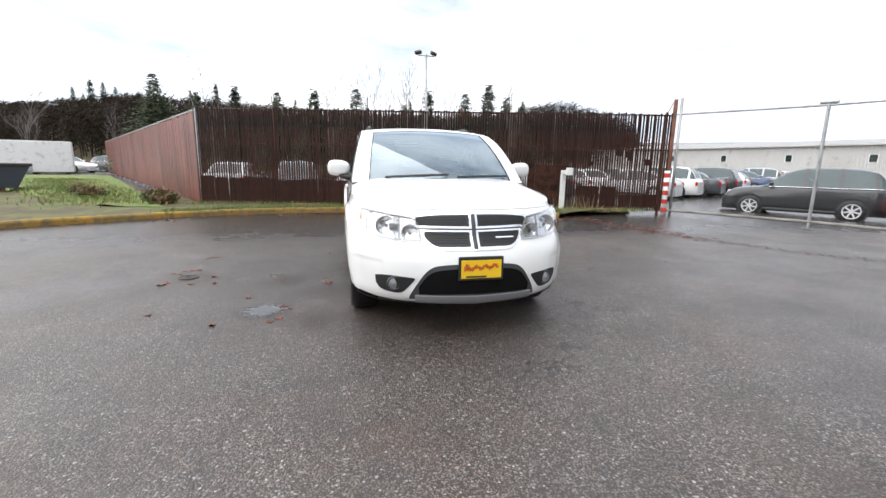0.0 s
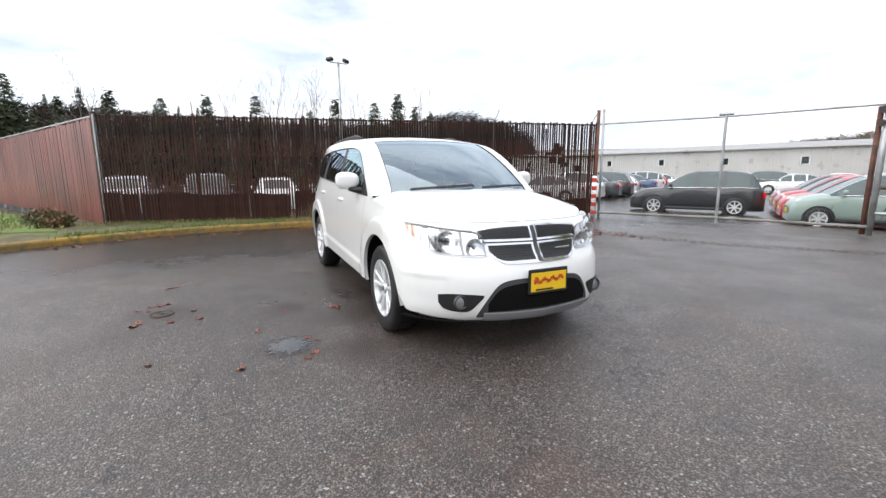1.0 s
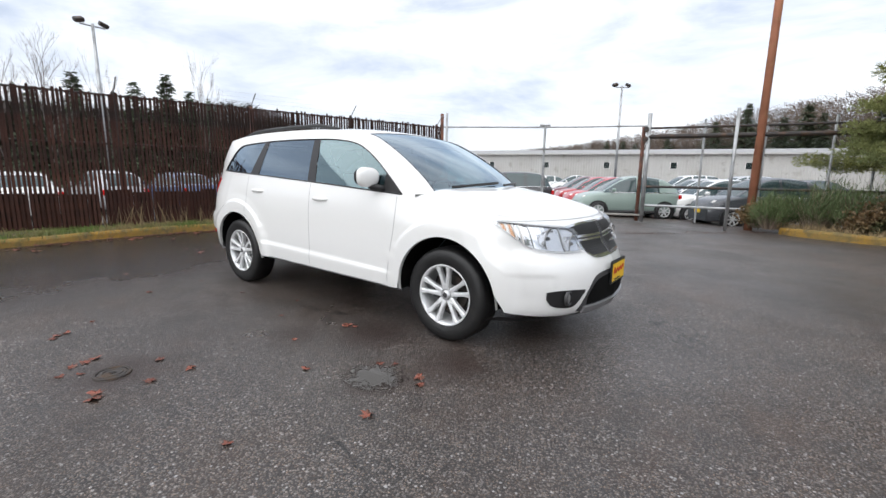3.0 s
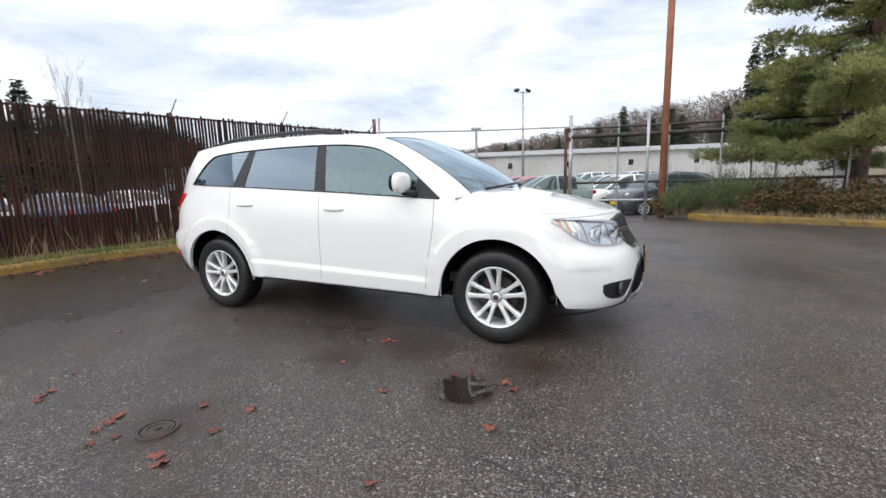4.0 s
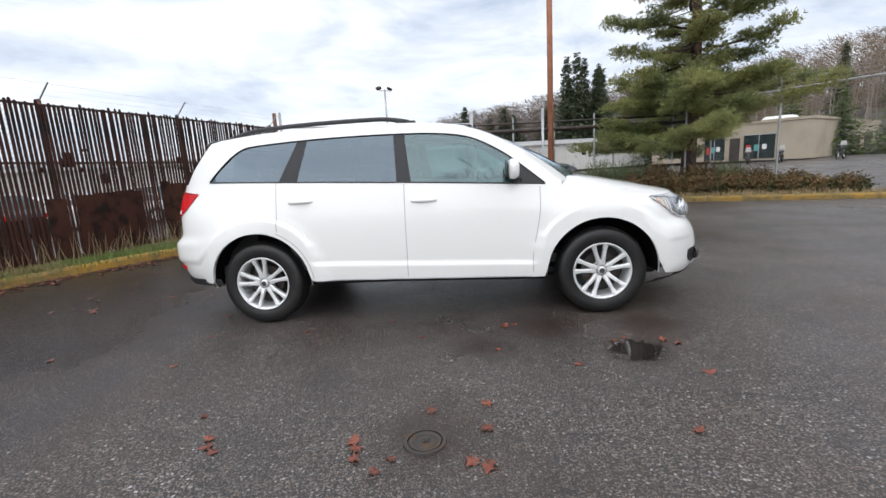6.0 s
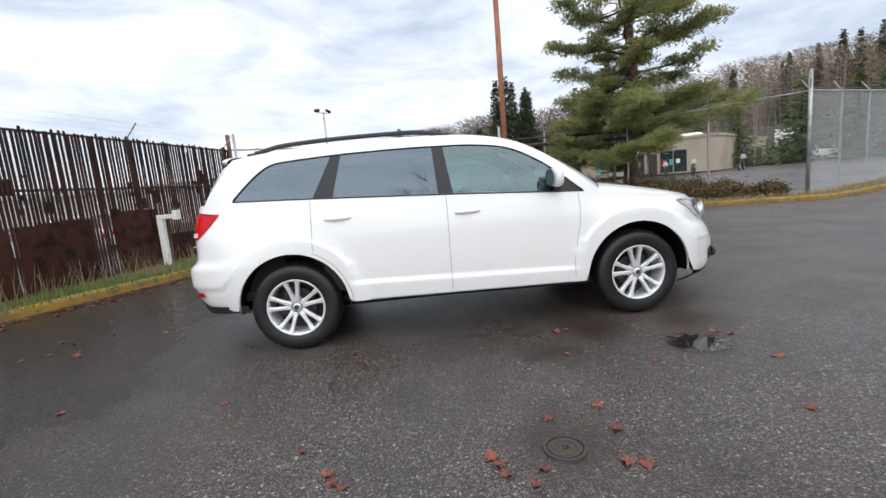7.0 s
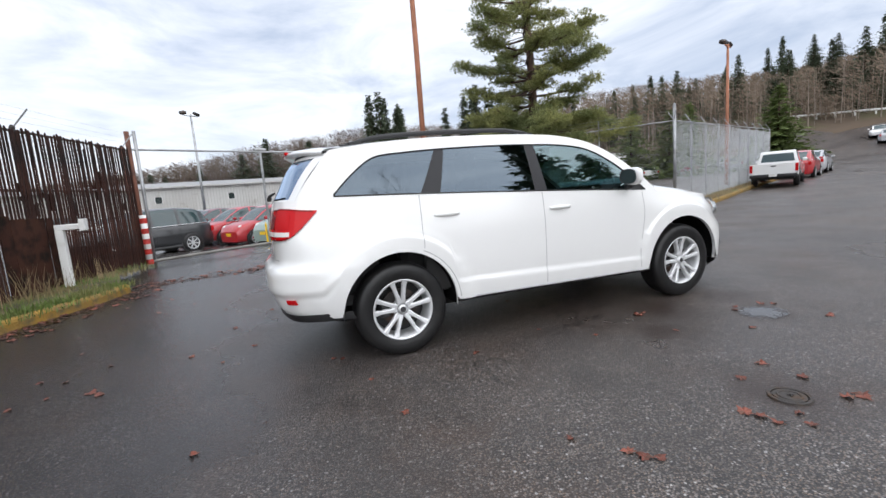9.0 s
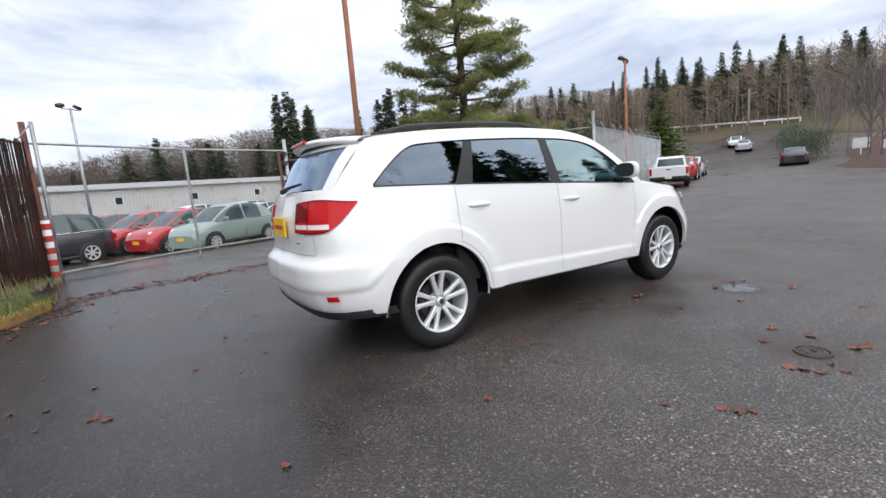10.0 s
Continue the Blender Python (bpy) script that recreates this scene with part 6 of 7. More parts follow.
    # bonnet gap line across the nose
    gap = [nose(-0.93 + 1.86 * k / 40, 0.947, 0.0015) for k in range(41)]
    part("panel_gap", ribbon(gap, 0.006, lambda p: Vector((1, 0, 0.3))), SEAM, car, fix=False)
    # tailgate above the belt, with the window and spoiler
    gatep = Build()
    for s in (-1, 1):
        gatep.grid(lambda u, v: gate_at(1.235 + 0.34 * u, s * (0.86 + 0.14 * v)), 12, 3)
    gatep.grid(lambda u, v: gate_at(1.235 + 0.02 * u, -0.86 + 1.72 * v), 1, 20)
    gatep.grid(lambda u, v: gate_at(1.545 + 0.03 * u, -0.86 + 1.72 * v), 2, 20)
    sheet("tailgate_frame", gatep, PAINT_WHITE, car)
    sheet("rear_window", Build().grid(lambda u, v: gate_at(1.255 + 0.29 * u, -0.86 + 1.72 * v, -0.003), 10, 20), REAR_GLASS, car, "dark tinted rear window")
    def spoiler(u, v):
        q = -0.97 + 1.94 * v
        base = roof_at(-1.80, q)
        back = 1 - 0.35 * abs(q) ** 3
        prof = [(0.12, -0.006), (0.06, 0.008), (0.0, 0.011), (-0.08 * back, 0.002), (-0.118 * back, -0.012), (-0.124 * back, -0.030), (-0.10 * back, -0.044), (0.02, -0.052)]
        dx, dz = prof[round(u * 7)]
        return base + Vector((dx, 0, dz))
    sp = part("spoiler", Build().grid(spoiler, 7, 28), PAINT_WHITE, car, "white roof spoiler", smooth=True)
    part("brake_light", Build().box(-2.134, -2.10, -0.17, 0.17, 1.615, 1.640, bevel=0.006), RED_LENS, sp)
    part("rear_wiper", Build().tube([(-2.29, 0.0, 1.27), (-2.285, -0.22, 1.295), (-2.25, -0.40, 1.31)], [0.022, 0.012, 0.008], 8), BLACK_PLASTIC, car, smooth=True)
    # tailgate gaps and plate
    for s in (-1, 1):
        part("panel_gap", ribbon([tail(s * 0.70, 1.225 - 0.42 * k / 14, 0.0015) for k in range(15)], 0.006, lambda p: Vector((-1, 0, 0))), SEAM, car, fix=False)
    part("panel_gap", ribbon([tail(-0.68 + 1.36 * k / 40, 0.812, 0.002) for k in range(41)], 0.006, lambda p: Vector((-1, 0, 0))), SEAM, car, fix=False)
    rp = part("rear_plate", Build().box(-2.352, -2.338, -0.165, 0.165, 0.925, 1.075, bevel=0.004), PLATE_YELLOW, car, "yellow dealer plate on the tailgate")
    part("plate_lettering", Build().box(-2.356, -2.3525, -0.12, 0.12, 0.985, 1.015), PLATE_RED, rp)
    part("badge", Build().box(-2.345, -2.333, -0.52, -0.44, 0.895, 0.905), CHROME, car)
    # dark bottom of the bumpers
    part("front_valance", Build().grid(lambda u, v: nose(-0.97 + 1.94 * u, 0.31 - 0.02 * abs(-1 + 2 * u), 0.001) + Vector((-0.12 * v, 0, -0.012 - 0.045 * v)), 36, 3), BLACK_PLASTIC, car, smooth=True)
    part("rear_valance", Build().grid(lambda u, v: tail(-0.985 + 1.97 * u, 0.415, 0.006) + Vector((0.03 * v * v, 0, -0.058 * v)), 36, 4), BLACK_PLASTIC, car, smooth=True)
    # plain dark boxes, put in to block light from under the floor
    part("underbody", Build().box(-1.95, 2.05, -0.62, 0.62, 0.26, 0.40, bevel=0.05).box(-0.95, 0.95, -0.70, 0.70, 0.30, 0.42), BLACK_PLASTIC, car)
    # grille: bright surround with four dark cells
    full_hi = lambda f: spline([(-0.50, 0.905), (-0.3, 0.922), (0.0, 0.926), (0.3, 0.922), (0.50, 0.905)], f)
    full_lo = lambda f: spline([(-0.50, 0.885), (-0.44, 0.80), (-0.38, 0.715), (-0.30, 0.676), (0.0, 0.670), (0.30, 0.676), (0.38, 0.715), (0.44, 0.80), (0.50, 0.885)], f)
    nz_f = lambda f, z, o: nose(f, z, o)
    gr = part("grille", panel(nz_f, -0.50, 0.50, full_lo, full_hi, 0.006, 60, 8), CHROME, car, "chrome-framed crosshair grille with black mesh")
    part("grille_bar", panel(nz_f, -0.47, 0.47, lambda f: 0.806 + 0.012 * abs(f), lambda f: 0.816 + 0.012 * abs(f), 0.009, 40, 1), GREY_PLASTIC, gr)
    part("grille_bar", panel(nz_f, -0.016, 0.016, const(0.68), const(0.915), 0.0095, 2, 8), GREY_PLASTIC, gr)
    for s in (-1, 1):
        cell_fn = lambda f, z, o: nose(s * f, z, o)
        up_lo = lambda f: 0.833 + 0.012 * f
        up_hi = lambda f: full_hi(f) - 0.014
        up = part("mesh_cell", panel(cell_fn, 0.036, 0.470, up_lo, up_hi, 0.010, 20, 4), BLACK_PLASTIC, gr)
        dn_lo = lambda f: max(full_lo(f) + 0.020, 0.693)
        dn_hi = lambda f: 0.792 + 0.010 * f
        dn = part("mesh_cell", panel(cell_fn, 0.038, 0.402, lambda f: min(dn_lo(f), dn_hi(f) - 0.01), dn_hi, 0.010, 20, 4), BLACK_PLASTIC, gr)
        for k in range(1, 5):
            part("mesh_bar", panel(cell_fn, 0.055, 0.455, lambda f: up_lo(f) + (up_hi(f) - up_lo(f)) * k / 5 - 0.0015, lambda f: up_lo(f) + (up_hi(f) - up_lo(f)) * k / 5 + 0.0015, 0.014, 12, 1), BLACK_PLASTIC, up)
        for k in range(1, 6):
            part("mesh_bar", panel(cell_fn, 0.06, 0.36, lambda f: 0.702 + (dn_hi(f) - 0.702) * k / 6 - 0.0015, lambda f: 0.702 + (dn_hi(f) - 0.702) * k / 6 + 0.0015, 0.014, 12, 1), BLACK_PLASTIC, dn)
    part("grille_badge", panel(nz_f, 0.18, 0.34, const(0.742), const(0.752), 0.018, 6, 1), CHROME, gr)
    # lower intake, skid bar, plate
    in_hi = lambda f: spline([(-0.55, 0.33), (-0.50, 0.41), (-0.40, 0.53), (-0.30, 0.568), (0.0, 0.575), (0.30, 0.568), (0.40, 0.53), (0.50, 0.41), (0.55, 0.33)], f)
    it = part("lower_intake", panel(nz_f, -0.55, 0.55, const(0.315), in_hi, 0.005, 44, 8), GREY_PLASTIC, car, "dark grey lower intake with silver skid bar")
    ii_hi = lambda f: in_hi(f) - 0.028 - 0.02 * abs(f)
    part("intake_mesh", panel(nz_f, -0.47, 0.47, const(0.36), ii_hi, 0.008, 40, 6), ARCH_LINER, it)
    part("skid_bar", panel(nz_f, -0.50, 0.50, lambda f: 0.290 + 0.03 * abs(f), lambda f: 0.346 + 0.012 * abs(f), 0.022, 40, 4, 0.03), SILVER_PLASTIC, it)
    fp = part("front_plate", Build().box(2.432, 2.447, -0.145, 0.19, 0.462, 0.638, bevel=0.006), BLACK_PLASTIC, car, "yellow dealer plate in a black frame")
    part("plate_face", Build().box(2.4475, 2.450, -0.127, 0.172, 0.482, 0.615), PLATE_YELLOW, fp)
    letters = Build()
    for k in range(26):
        y0 = -0.105 + 0.0098 * k
        h = 0.014 + 0.018 * abs(math.sin(k * 1.9)) + (0.02 if k < 4 else 0)
        zc = 0.553 + 0.010 * math.sin(k * 0.9) + 0.0006 * k
        letters.box(2.4505, 2.4525, y0, y0 + 0.0072, zc - h / 2, zc + h / 2, Matrix.Translation((0, 0, 0)))
    part("plate_lettering", letters, PLATE_RED, fp)
    part("plate_strip", Build().box(2.4505, 2.452, -0.09, 0.06, 0.488, 0.500), BLACK_PLASTIC, fp)
    # cabin
    part("cabin_floor", Build().box(-2.1, 1.15, -0.72, 0.72, 0.42, 0.50), DARK_INTERIOR, car)
    part("dashboard", Build().box(0.55, 1.02, -0.72, 0.72, 0.75, 1.06, bevel=0.06), DARK_INTERIOR, car)
    for yy in (-0.38, 0.38):
        seat = part("front_seat", Build().box(-0.42, 0.14, -0.26, 0.26, 0.5, 0.72, pose(0, yy, 0), bevel=0.05), DARK_INTERIOR, car)
        part("backrest", Build().box(-0.08, 0.08, -0.25, 0.25, 0.0, 0.66, pose(-0.40, yy, 0.68, 0, -16, 0), bevel=0.06), DARK_INTERIOR, seat)
        part("headrest", Build().box(-0.05, 0.05, -0.14, 0.14, 0.0, 0.20, pose(-0.60, yy, 1.36, 0, -10, 0), bevel=0.04), DARK_INTERIOR, seat)
    bench = part("rear_seat", Build().box(-1.35, -0.85, -0.64, 0.64, 0.5, 0.78, bevel=0.05), DARK_INTERIOR, car)
    part("backrest", Build().box(-0.08, 0.08, -0.64, 0.64, 0.0, 0.58, pose(-1.32, 0, 0.74, 0, -18, 0), bevel=0.06), DARK_INTERIOR, bench)
    for yy in (-0.42, 0.42):
        part("headrest", Build().box(-0.05, 0.05, -0.13, 0.13, 0.0, 0.17, pose(-1.50, yy, 1.30, 0, -12, 0), bevel=0.04), DARK_INTERIOR, bench)
    wheel_ring = [(0.42 + 0.06 * math.cos(a * math.tau / 24), 0.38 + 0.185 * math.sin(a * math.tau / 24), 1.03 + 0.17 * math.cos(a * math.tau / 24)) for a in range(25)]
    part("steering_wheel", Build().tube(wheel_ring, 0.016, 6), BLACK_PLASTIC, car)
    part("inner_mirror", Build().box(0.44, 0.47, -0.12, 0.12, 1.44, 1.51, bevel=0.012), BLACK_PLASTIC, car)
    for s in (-1, 1):
        part("door_trim", Build().box(-1.2, 0.9, -0.02, 0.02, 0.45, 1.06, pose(0, s * 0.77, 0)), DARK_INTERIOR, car)
    part("boot_trim", Build().box(-2.1, -1.55, -0.66, 0.66, 0.5, 1.0), DARK_INTERIOR, car)
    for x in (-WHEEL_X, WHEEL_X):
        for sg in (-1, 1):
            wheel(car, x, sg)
    return car


crossover()


# ---------------------------------------------------------------- parked cars
def car_paint(name, colour):
    return material(name, colour, 0.35, coat=0.8)


PAINTS = {"black": car_paint("black_car_paint", (0.012, 0.013, 0.016)), "red": car_paint("red_car_paint", (0.42, 0.012, 0.018)), "mint": car_paint("mint_car_paint", (0.26, 0.335, 0.30)), "white": PAINT_WHITE, "grey": car_paint("dark_grey_car_paint", (0.045, 0.05, 0.058)), "silver": car_paint("silver_car_paint", (0.45, 0.46, 0.48)), "blue": car_paint("blue_car_paint", (0.04, 0.07, 0.16)), "maroon": car_paint("maroon_car_paint", (0.13, 0.012, 0.02)), "tan": car_paint("tan_car_paint", (0.35, 0.30, 0.24))}
SMOKED = material("parked_car_glass", (0.040, 0.066, 0.070), 0.04, spec=0.7)
CLADDING = material("parked_car_cladding", (0.02, 0.02, 0.021), 0.6)
# style: length, half-width, top line of the lower body, roof line, wheel radius, axles
STYLES = {
    "hatch": (3.55, 0.81, [(-1.77, 0.80), (-1.70, 0.95), (-1.0, 0.97), (0.55, 0.97), (0.95, 0.95), (1.40, 0.87), (1.66, 0.76), (1.77, 0.58)], [(-1.70, 0.98), (-1.56, 1.13), (-1.26, 1.34), (-0.80, 1.46), (-0.3, 1.50), (0.10, 1.46), (0.50, 1.27), (0.94, 0.96)], 0.30, (1.15, -1.15)),
    "suv": (4.40, 0.90, [(-2.2, 0.85), (-2.1, 1.03), (-1.0, 1.05), (0.8, 1.04), (1.1, 1.00), (1.75, 0.93), (2.05, 0.80), (2.2, 0.62)], [(-2.05, 1.06), (-1.85, 1.42), (-1.5, 1.58), (-0.6, 1.63), (0.1, 1.59), (0.5, 1.42), (1.05, 1.02)], 0.345, (1.32, -1.30)),
    "sedan": (4.65, 0.90, [(-2.32, 0.75), (-2.2, 0.97), (-1.6, 1.0), (-0.5, 0.96), (0.8, 0.94), (1.1, 0.92), (1.9, 0.80), (2.2, 0.68), (2.32, 0.55)], [(-1.75, 0.99), (-1.2, 1.30), (-0.7, 1.42), (-0.2, 1.44), (0.3, 1.36), (1.05, 0.93)], 0.32, (1.38, -1.38)),
}


def plan_width(x, length, w):
    e = length / 2
    return w * (1 - 0.30 * max(0.0, (abs(x) - e + 0.55) / 0.55) ** 2.2)


def parked_car_meshes(style):
    length, w, top, roof, wr, axles = STYLES[style]
    e = length / 2

    def lower(u, v):
        x = -e + length * u
        t, hw = spline(top, x), plan_width(x, length, w)
        ring = [(0.86, 0.20), (0.97, 0.28), (1.0, 0.45), (1.0, 0.6), (0.985, 0.78 * t + 0.1), (0.95, t - 0.05), (0.88, t - 0.012), (0.5, t + 0.012), (0.0, t + 0.018)]
        k = round(v * 16)
        f, z = ring[k] if k <= 8 else ring[16 - k]
        return (x, (f if k <= 8 else -f) * hw, min(z, t + 0.02))

    b = Build().grid(lower, 48, 16)
    b.add([lower(0, k / 16) for k in range(17)], [tuple(range(17))])
    b.add([lower(1, k / 16) for k in range(17)], [tuple(range(17))])
    body = b.mesh("body", None, True)
    fix_normals(body)
    x0, x1 = roof[0][0], roof[-1][0]

    def cabin(u, v, inset=0.0, hmin=0.0):
        x = x0 + (x1 - x0) * u
        r, t = spline(roof, x), spline(top, x) - 0.02
        h = max(0.02, r - t)
        base, eave = plan_width(x, length, w) * 0.93, w * 0.70
        ring = [(0.0, 0.0), (0.35, 0.36), (0.7, 0.74), (0.88, 0.93), (1.0, 1.0)]
        k = round(v * 10)
        a = k if k <= 4 else 10 - k if k >= 6 else 4
        if k == 5:
            return (x, 0.0, t + h + 0.015)
        q, zz = ring[a]
        y = base + (eave - base) * q if a < 4 else eave * 0.82
        return (x, y if k < 5 else -y, t + h * zz)

    glass_b = Build().grid(cabin, 30, 10)
    cab = glass_b.mesh("cabin_glass", SMOKED, True)
    rf = Build()
    lift = lambda p: (p[0], p[1] * 1.004, p[2] + 0.006)
    us = [k / 30 for k in range(31) if spline(roof, x0 + (x1 - x0) * k / 30) > max(r for _, r in roof) - 0.12]
    ua, ub = min(us), max(us)
    rf.grid(lambda u, v: lift(cabin(ua + (ub - ua) * u, 0.3 + 0.4 * v)), 14, 4)
    pillars = []
    for s in (0, 1):
        for xa, xw in ([(0.08, 0.03), (0.34, 0.03), (0.62, 0.03)] if style != "hatch" else [(0.02, 0.26), (0.55, 0.03)]):
            pillars.append(Build().grid(lambda u, v: lift(cabin(xa + xw * u, (0.4 * v) if not s else 1 - 0.4 * v)), 6, 4))
        for edge in ((0.0, ua), (ub, 1.0)):
            pillars.append(Build().grid(lambda u, v: lift(cabin(edge[0] + (edge[1] - edge[0]) * u, (0.3 + 0.1 * v) if not s else (0.7 - 0.1 * v))), 8, 1))
    roof_me, pill_me = rf.mesh("roof", None, True), [q.mesh("pillar", None, True) for q in pillars]
    tyre = Build().spin([(0.20, -0.09), (wr - 0.02, -0.095), (wr, -0.07), (wr, 0.07), (wr - 0.02, 0.095), (0.62 * wr, 0.09)], (0, 0, 0), seg=24).mesh("tyre", RUBBER, True)
    rim = Build()
    rim.spin([(0.0, 0.075), (0.045, 0.078), (0.06, 0.06)], (0, 0, 0), seg=12)
    rim.spin([(0.58 * wr, 0.06), (0.60 * wr, 0.09), (0.67 * wr, 0.094), (0.66 * wr, 0.05)], (0, 0, 0), seg=22)
    for k in range(7):
        rim.box(-0.022, 0.022, 0.05, 0.082, 0.03, 0.62 * wr, Matrix.Rotation(k * math.tau / 7, 4, "Y"))
    rim_me = rim.mesh("rim", ALLOY)
    # black disc standing in for shade in the gaps of the rim
    rim_me_dark = Build().spin([(0.0, 0.03), (0.62 * wr, 0.03)], (0, 0, 0), seg=16).mesh("brake_plate", BLACK_PLASTIC)
    # black ring laid on the uncut body to imitate the shaded wheel opening
    arch = Build().spin([(wr - 0.06, -0.012), (wr - 0.06, 0.0), (wr + 0.06, 0.0), (wr + 0.06, -0.05)], (0, 0, 0), seg=24).mesh("wheel_arch", BLACK_PLASTIC)
    extra = []
    for s in (-1, 1):
        pts = [(x, s * (plan_width(x, length, w) * 0.952), spline(top, x) - 0.03) for x in [x0 + 0.1 + (x1 - x0 - 0.3) * k / 12 for k in range(13)]]
        extra.append(("belt_strip", Build().tube(pts, 0.014, 5, False).mesh("belt_strip", CHROME, True)))
        for x in (0.95, -0.1) + ((-1.0,) if style != "hatch" else ()):
            pts = [(x - 0.03 * k, s * (plan_width(x, length, w) * (1.002 if k < 3 else 0.97)), 0.35 + (spline(top, x) - 0.42) * k / 4) for k in range(5)]
            extra.append(("door_gap", Build().tube(pts, 0.006, 4, False).mesh("door_gap", BLACK_PLASTIC, True)))
        pts = [(x, s * plan_width(x, length, w) * 0.985, 0.27) for x in [axles[1] + wr + 0.05 + (axles[0] - axles[1] - 2 * wr - 0.1) * k / 8 for k in range(9)]]
        extra.append(("sill", Build().tube(pts, 0.06, 6, False).mesh("sill", CLADDING, True)))
    extra.append(("brake_plate", rim_me_dark))
    return body, cab, roof_me, pill_me, tyre, rim_me, arch, extra


CAR_MESHES = {}


def parked_car(style, paint, x, y, heading, label, plate=True, z=None, group="cars in the yard"):
    key = (style, paint)
    if style not in CAR_MESHES:
        CAR_MESHES[style] = parked_car_meshes(style)
    body, cab, roof_me, pill_me, tyre, rim_me, arch, extra = CAR_MESHES[style]
    if key not in CAR_MESHES:
        made = []
        for me in (body, roof_me, *pill_me):
            c = me.copy()
            c.materials.append(PAINTS[paint])
            made.append(c)
        CAR_MESHES[key] = made
    mb, mr, *mp = CAR_MESHES[key]
    length, w, top, roof, wr, axles = STYLES[style]
    g = thing("parked_car", label, "car", pose(x, y, height(x, y) if z is None else z, 0, 0, heading), group=group)
    part("body", mb, None, g)
    part("cabin_glass", cab, None, g)
    for nm, me in extra[:-1]:
        part(nm, me, None, g)
    part("roof", mr, None, g)
    for q in mp:
        part("pillar", q, None, g)
    for ax in axles:
        for s in (-1, 1):
            hw = plan_width(ax, length, w)
            wheel_e = new("wheel")
            wheel_e.parent = g
            wheel_e.matrix_basis = pose(ax, s * (hw - 0.062), wr, 0, 0, 0 if s > 0 else 180)
            part("tyre", tyre, None, wheel_e)
            part("rim", rim_me, None, wheel_e)
            part("brake_plate", extra[-1][1], None, wheel_e)
            part("wheel_arch", arch, None, g, m=pose(ax, s * (hw + 0.002), wr, 0, 0, 0 if s > 0 else 180))
    e = length / 2
    for s in (-1, 1):
        part("headlamp", Build().spin([(0.0, 0.05), (0.07, 0.04), (0.105, 0.0), (0.11, -0.08)], (e - 0.17, s * w * 0.66, spline(top, e - 0.2) - 0.09), "x", 14), WHITE_LENS, g, smooth=True)
        part("tail_lamp", Build().box(-e + 0.0, -e + 0.10, s * w * 0.78 - 0.07, s * w * 0.78 + 0.07, 0.68, 0.88, bevel=0.02), RED_LENS, g)
        part("mirror", Build().box(-0.06, 0.06, -0.09, 0.09, -0.06, 0.06, pose(roof[-1][0] - 0.28, s * (w + 0.06), spline(top, 0.5) + 0.06), bevel=0.03), PAINTS[paint], g)
    part("front_grille", Build().box(e - 0.06, e - 0.012, -0.32, 0.32, 0.32, 0.42, bevel=0.01), BLACK_PLASTIC, g)
    if plate:
        part("plate", Build().box(e - 0.02, e + 0.012, -0.16, 0.16, 0.42, 0.54), PLATE_YELLOW, g)
    return g


parked_car("suv", "black", -6.6, 14.2, 214, "black compact crossover parked behind the gate")
parked_car("hatch", "mint", -1.15, 13.7, 214, "pale mint-green small hatchback in the car row")
parked_car("hatch", "red", -2.4, 15.7, 214, "bright red small hatchback in the car row")
parked_car("hatch", "red", -3.65, 17.75, 214, "bright red small hatchback in the car row")
parked_car("hatch", "maroon", -5.0, 20.0, 214, "dark red small hatchback in the car row")
parked_car("hatch", "white", 1.5, 15.5, 214, "white small hatchback in the car row")
parked_car("hatch", "grey", 2.9, 13.4, 214, "dark grey small hatchback in the car row")
parked_car("hatch", "silver", 0.6, 17.9, 214, "silver small hatchback in the second row")
ROWS_FAR = [("silver", "sedan"), ("white", "suv"), ("grey", "sedan"), ("black", "suv"), ("white", "hatch"), ("blue", "sedan"), ("silver", "suv"), ("red", "hatch"), ("white", "sedan")]
rng_c = random.Random(6)
for k in range(9):
    paint, style = ROWS_FAR[k]
    parked_car(style, paint, -15.5 - 1.9 * k * 0.55, 14.0 + 2.35 * k, 214 + rng_c.uniform(-2, 2), f"{paint} {style} in a far row of the car park", plate=False, group="far rows of cars")
for k in range(8):
    paint, style = ROWS_FAR[(k * 4 + 2) % 9]
    parked_car(style, paint, 4.5 - 3.0 * k, 27.0 + 1.2 * k, 214 + rng_c.uniform(-2, 2), f"{paint} {style} in a far row of the car park", plate=False, group="far rows of cars")
for k in range(10):
    paint, style = (("silver", "sedan"), ("grey", "suv"), ("white", "sedan"), ("silver", "hatch"), ("blue", "sedan"))[k % 5]
    parked_car(style, paint, -15.5 - 0.4 * k, -5.5 + 2.6 * k, 180 + rng_c.uniform(-3, 3), f"{paint} {style} parked behind the brown fence", plate=False, group="cars behind the fence")


